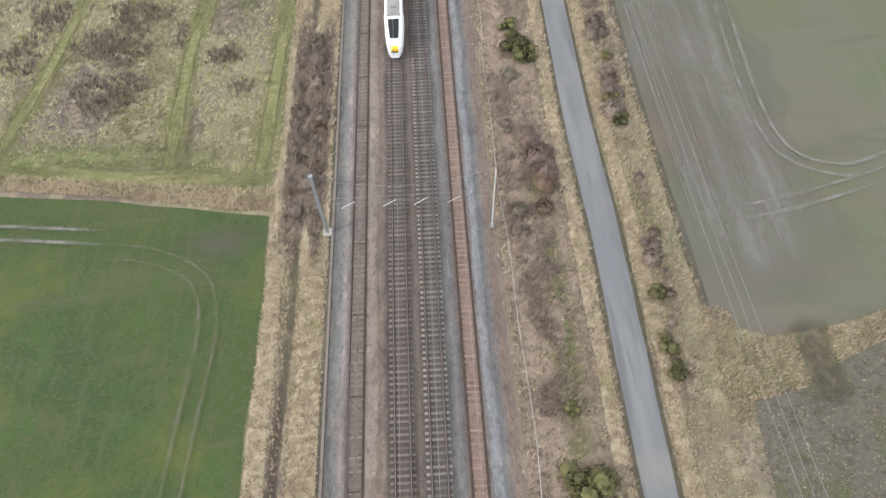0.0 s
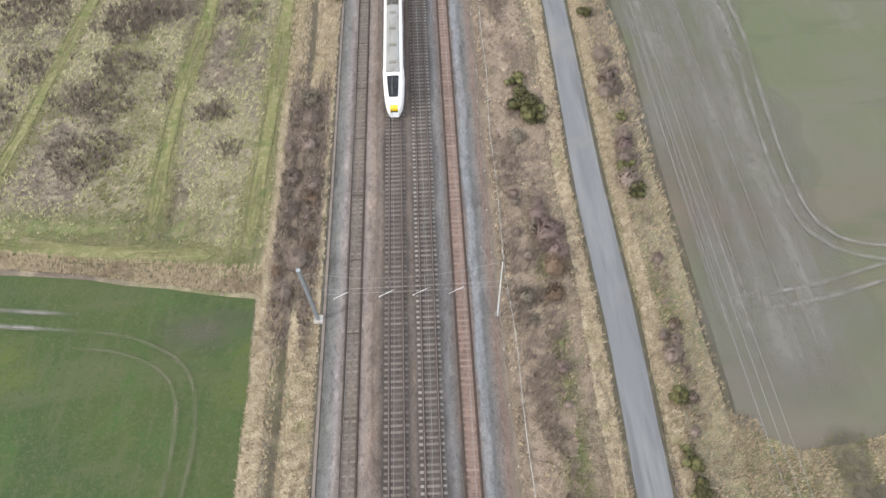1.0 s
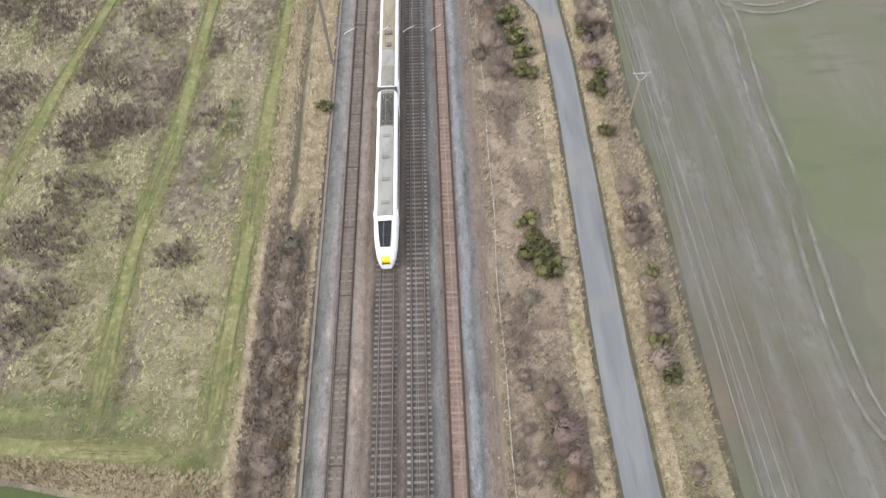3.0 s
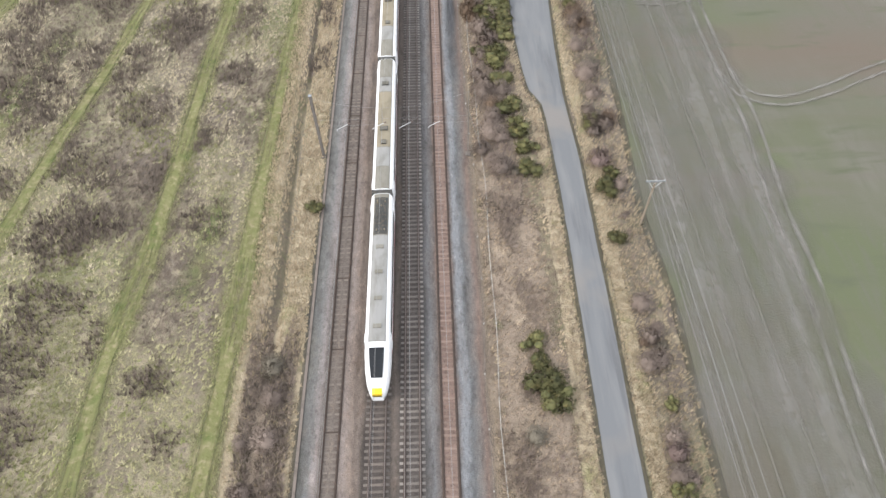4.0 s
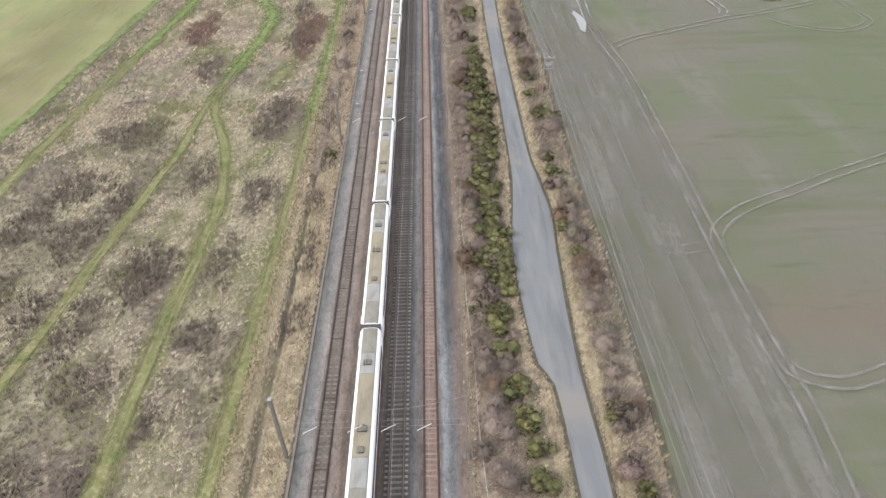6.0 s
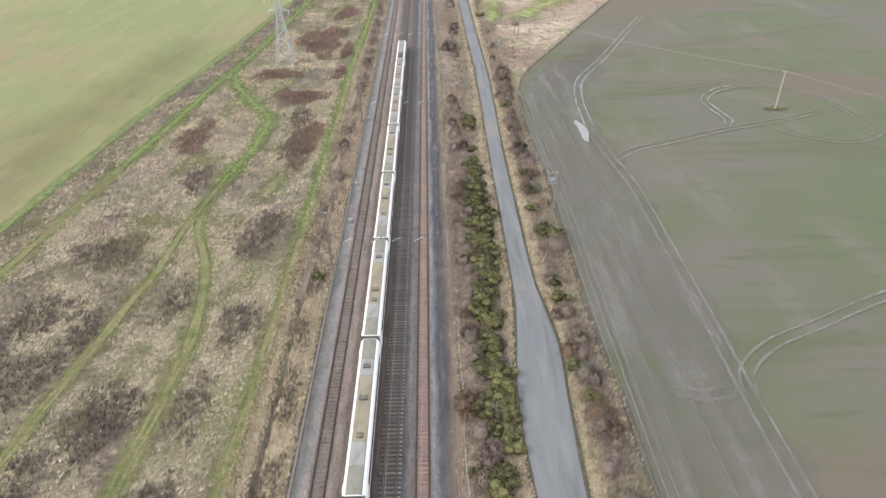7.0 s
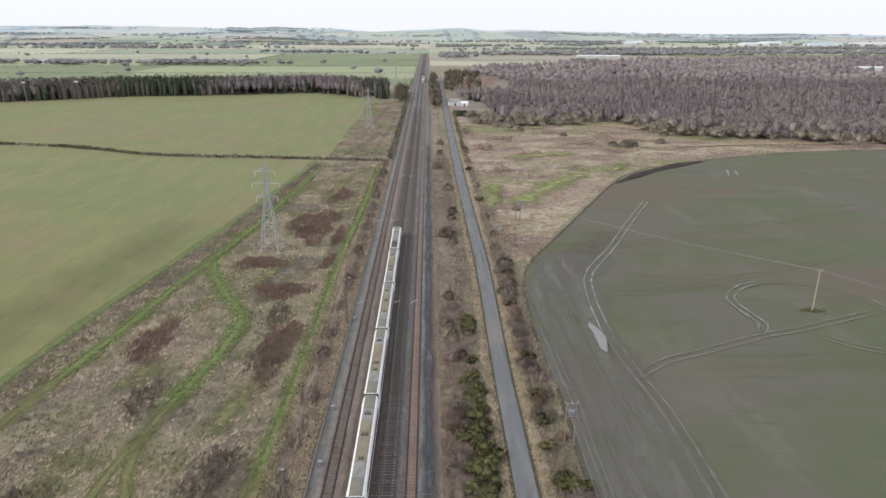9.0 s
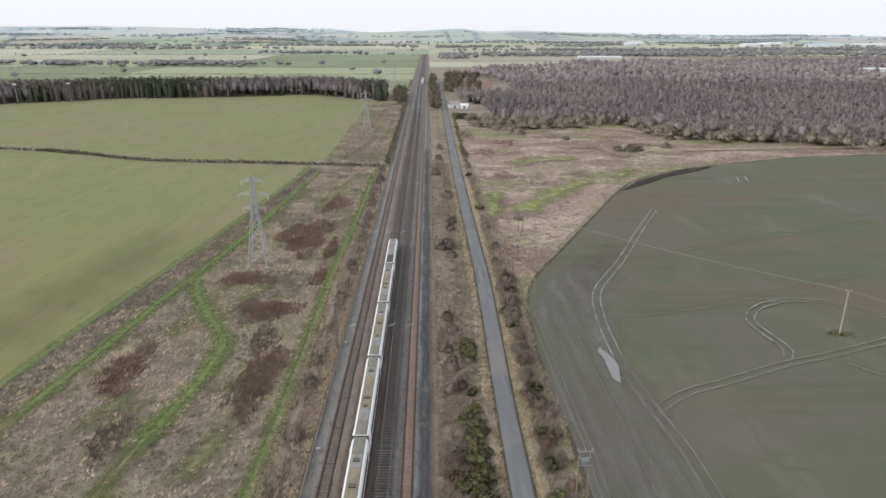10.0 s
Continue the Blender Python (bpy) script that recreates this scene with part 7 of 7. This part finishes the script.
for cx, cy, a, b, n in ((-640, 1330, 60, 25, 60), (-430, 1330, 150, 20, 120), (-800, 1360, 50, 20, 40), (-900, 2300, 400, 40, 160), (100, 2500, 220, 60, 120), (450, 1780, 420, 70, 420), (900, 1900, 500, 80, 420), (600, 2150, 500, 60, 300), (1300, 2250, 500, 90, 300), (1500, 1800, 500, 90, 300), (-300, 2700, 300, 50, 140), (-1500, 2600, 500, 80, 200), (60, 1650, 40, 90, 60), (2000, 2700, 800, 60, 200), (-2000, 3400, 900, 60, 200), (600, 3300, 900, 60, 200), (-700, 3700, 1200, 50, 260), (300, 4200, 1800, 50, 300), (-300, 1900, 120, 20, 60)):
    spots.append(np.column_stack([rnd.normal(cx, a * 0.5, n), rnd.normal(cy, b * 0.5, n)]))
for _ in range(14):
    spots.append(np.array([[rnd.uniform(-900, -60), rnd.uniform(900, 1900)]]))
s = np.vstack(spots)
s = s[(s[:, 0] < -30) | (s[:, 0] > 30)]
wood("far_copse", s, rnd.uniform(6, 11, len(s)), rnd.uniform(5, 9, len(s)), 8, M["hazy_far_wood"], "distant copses and single trees, greyed by painted haze", False, M["bark"], 1.6)

# hills along the horizon, a patchwork of hazy fields with hedges and copses


def patchwork(name, tones, line, size):
    m = bpy.data.materials.new(name)
    m.use_nodes = True
    nt = m.node_tree
    bsdf = nt.nodes["Principled BSDF"]
    bsdf.inputs["Roughness"].default_value = 1.0
    bsdf.inputs["Specular IOR Level"].default_value = 0.0
    at = coords(nt, (size, size * 0.55, 0.0))
    cell, edge = nt.nodes.new("ShaderNodeTexVoronoi"), nt.nodes.new("ShaderNodeTexVoronoi")
    edge.feature = "DISTANCE_TO_EDGE"
    for v in (cell, edge):
        v.inputs["Scale"].default_value = 1.0
        nt.links.new(at, v.inputs["Vector"])
    sep = nt.nodes.new("ShaderNodeSeparateColor")
    nt.links.new(cell.outputs["Color"], sep.inputs["Color"])
    ramp = nt.nodes.new("ShaderNodeValToRGB")
    ramp.color_ramp.interpolation = "CONSTANT"
    el = ramp.color_ramp.elements
    for i, c in enumerate(tones):
        e = el[i] if i < 2 else el.new(1.0)
        e.position, e.color = i / len(tones), (*c, 1)
    nt.links.new(sep.outputs[0], ramp.inputs["Fac"])
    near = nt.nodes.new("ShaderNodeMapRange")
    near.inputs["From Min"].default_value, near.inputs["From Max"].default_value = 0.05, 0.02
    nt.links.new(edge.outputs["Distance"], near.inputs["Value"])
    gaps, _ = noise_mask(nt, 0.004, 0.4, 0.5)
    k = nt.nodes.new("ShaderNodeMath")
    k.operation = "MULTIPLY"
    nt.links.new(near.outputs["Result"], k.inputs[0])
    nt.links.new(gaps, k.inputs[1])
    nt.links.new(mix_in(nt, k.outputs[0], ramp.outputs["Color"], line), bsdf.inputs["Base Color"])
    return m


# haze is painted into the tones: each farther ridge is paler and bluer
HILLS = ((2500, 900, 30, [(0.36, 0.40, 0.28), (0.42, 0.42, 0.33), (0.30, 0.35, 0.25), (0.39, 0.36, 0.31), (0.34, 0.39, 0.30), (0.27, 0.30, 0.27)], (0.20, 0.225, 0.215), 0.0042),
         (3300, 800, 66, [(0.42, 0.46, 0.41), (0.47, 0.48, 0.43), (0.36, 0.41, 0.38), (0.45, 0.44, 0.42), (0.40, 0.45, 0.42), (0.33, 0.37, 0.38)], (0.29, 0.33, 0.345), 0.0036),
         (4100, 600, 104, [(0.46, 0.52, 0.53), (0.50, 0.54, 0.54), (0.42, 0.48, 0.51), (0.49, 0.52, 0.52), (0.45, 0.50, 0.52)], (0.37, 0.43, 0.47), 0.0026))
# hill copses carry the same painted haze, ridge by ridge
HILL_WOODS = [material("haze_wood_near", (0.235, 0.255, 0.25), island=0.08), material("hazy_wood", (0.32, 0.36, 0.38), island=0.08), material("haze_wood_far", (0.40, 0.455, 0.50), island=0.06)]
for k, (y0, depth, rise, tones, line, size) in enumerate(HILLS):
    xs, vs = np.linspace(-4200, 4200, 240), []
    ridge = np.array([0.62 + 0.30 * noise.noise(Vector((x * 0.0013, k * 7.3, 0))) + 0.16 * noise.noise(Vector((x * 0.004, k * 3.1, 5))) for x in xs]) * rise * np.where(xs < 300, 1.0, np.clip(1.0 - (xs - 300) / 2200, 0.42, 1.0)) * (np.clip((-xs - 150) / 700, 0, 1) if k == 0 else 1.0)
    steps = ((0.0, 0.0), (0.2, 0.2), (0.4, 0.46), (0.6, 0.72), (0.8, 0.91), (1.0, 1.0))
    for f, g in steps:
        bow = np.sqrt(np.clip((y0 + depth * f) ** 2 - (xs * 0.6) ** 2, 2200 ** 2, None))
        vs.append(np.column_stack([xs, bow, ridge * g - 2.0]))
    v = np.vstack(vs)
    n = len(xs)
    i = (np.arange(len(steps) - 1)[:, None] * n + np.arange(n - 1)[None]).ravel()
    tagged(new("backdrop_hill", mesh_from("backdrop_hill", v, np.stack([i, i + 1, i + n + 1, i + n], -1), patchwork("hill_%s" % "abc"[k], tones, line, size), True)), "distant hills with a patchwork of fields, paled by painted haze", "hills", kind="structure")
    sites = []
    for _ in range(22):
        cx, f = rnd.uniform(-2600, 2600), rnd.uniform(0.05, 0.95)
        m = int(rnd.integers(30, 80))
        px = cx + rnd.normal(0, 1, m) * rnd.uniform(50, 190)
        pf = np.clip(f + rnd.normal(0, 0.012, m), 0.0, 1.0)
        py = np.sqrt(np.clip((y0 + depth * pf) ** 2 - (px * 0.6) ** 2, 2200 ** 2, None))
        pz = np.interp(px, xs, ridge) * np.interp(pf, [a for a, _ in steps], [b for _, b in steps])
        sites.append(np.column_stack([px, py, pz]))
    q = np.vstack(sites)
    wood("hill_copse", q[:, :2], rnd.uniform(5, 10, len(q)), rnd.uniform(7, 13, len(q)), 6, HILL_WOODS[k], "distant copses on hazy hills, haze painted into their colour", False, M["bark"], 2.0, base=q[:, 2] + 0.01)

# pale rubble heaps in the field corner
for k, (x, y, w) in enumerate(((-53, 399, 1.6), (-51, 397.6, 1.2), (-48.2, 396.2, 1.5), (-46, 395, 1.1))):
    ob = thing("rubble_heap", "small pale heap of broken concrete", "rubble", "rubble heaps", pose(x, y, 0.05, 0, 0, 40 * k))
    for j in range(5):
        a = 1.3 * j + k
        cx, cy, r = 0.6 * w * math.cos(a) * (j % 3) / 2, 0.4 * w * math.sin(a) * (j % 3) / 2, 0.3 * w * (1 - 0.1 * j)
        part("slab", boxes((cx - r, cx + r, cy - r * 0.7, cy + r * 0.7, 0.0, 0.25 + 0.08 * j)), M["concrete"], ob)

# ---------------------------------------------------------------- buildings far off


def barn(name, x, y, w, d, h, roof, wall, label, turn=0.0, category="building"):
    ob = thing(name, label, category, at=pose(x, y, 0, 0, 0, turn))
    part("wall", boxes((-w / 2, w / 2, -d / 2, d / 2, 0, h)), wall, ob)
    bm = bmesh.new()
    e, slope = 0.3, 0.35 if w < 20 else 0.07
    a = [bm.verts.new(q) for q in ((-w / 2 - e, -d / 2 - e, h), (w / 2 + e, -d / 2 - e, h), (w / 2 + e, 0, h + d * slope), (-w / 2 - e, 0, h + d * slope), (w / 2 + e, d / 2 + e, h), (-w / 2 - e, d / 2 + e, h))]
    for f in ((0, 1, 2, 3), (3, 2, 4, 5), (1, 4, 2), (5, 0, 3), (5, 4, 1, 0)):
        bm.faces.new([a[i] for i in f])
    part("roof", bm, roof, ob)
    n = max(1, int(w / 6))
    for k in range(n):
        cx = -w / 2 + w * (k + 0.5) / n
        part("door" if k == 0 else "window", boxes((cx - 0.6, cx + 0.6, -d / 2 - 0.05, -d / 2 + 0.05, 0.0 if k == 0 else 1.0, 2.1)), M["dark_glass"], ob)
    return ob


barn("cottage", 27.5, 668, 9, 7, 3.2, M["tile_roof"], M["white_paint"], "small white cottage beside the lane", 10, "house")
barn("cottage_shed", 36, 662, 6, 5, 2.4, M["pale_cladding"], M["white_paint"], "small white shed beside a cottage", -8, "shed")
barn("farm_barn", -700, 1345, 40, 18, 6, M["blue_cladding"], M["pale_cladding"], "long grey farm barn by a copse", 4)
for x, y, w in ((394, 1640, 96),):
    barn("warehouse", x, y, w, 20, 4, M["pale_cladding"], M["pale_cladding"], "long low white warehouse beyond the wood")
barn("warehouse", 735, 1150, 110, 20, 5, M["pale_cladding"], M["pale_cladding"], "long low white warehouse beyond the wood")
for x, y, w, blue in ((1500, 2650, 180, 1), (1720, 2700, 220, 0), (1260, 2700, 140, 0), (1950, 2750, 160, 0), (1420, 2900, 120, 0), (2150, 2650, 120, 0), (900, 3000, 60, 0), (820, 2850, 70, 0)):
    barn("warehouse", x, y, w * 0.7, 50, 9, M["blue_cladding"] if blue else M["pale_cladding"], M["pale_cladding"], "pale blue industrial hall far off" if blue else "white industrial hall far off")
for x, y in ((-345, 690), (-305, 700)):
    ob = thing("floodlight_mast", "tall grey floodlight mast before the tree belt", "mast", at=pose(x, y, 0))
    part("pole", rods([((0, 0, 0), (0, 0, 17), 0.35, 0.18)], 8), M["galvanised"], ob)
    part("lamp_head", boxes((-1.6, 1.6, -0.3, 0.3, 16.6, 17.8)), M["pale_steel"], ob)

# ---------------------------------------------------------------- tracks with their sleepers
for spec in TRACKS:
    railway_track(*spec)
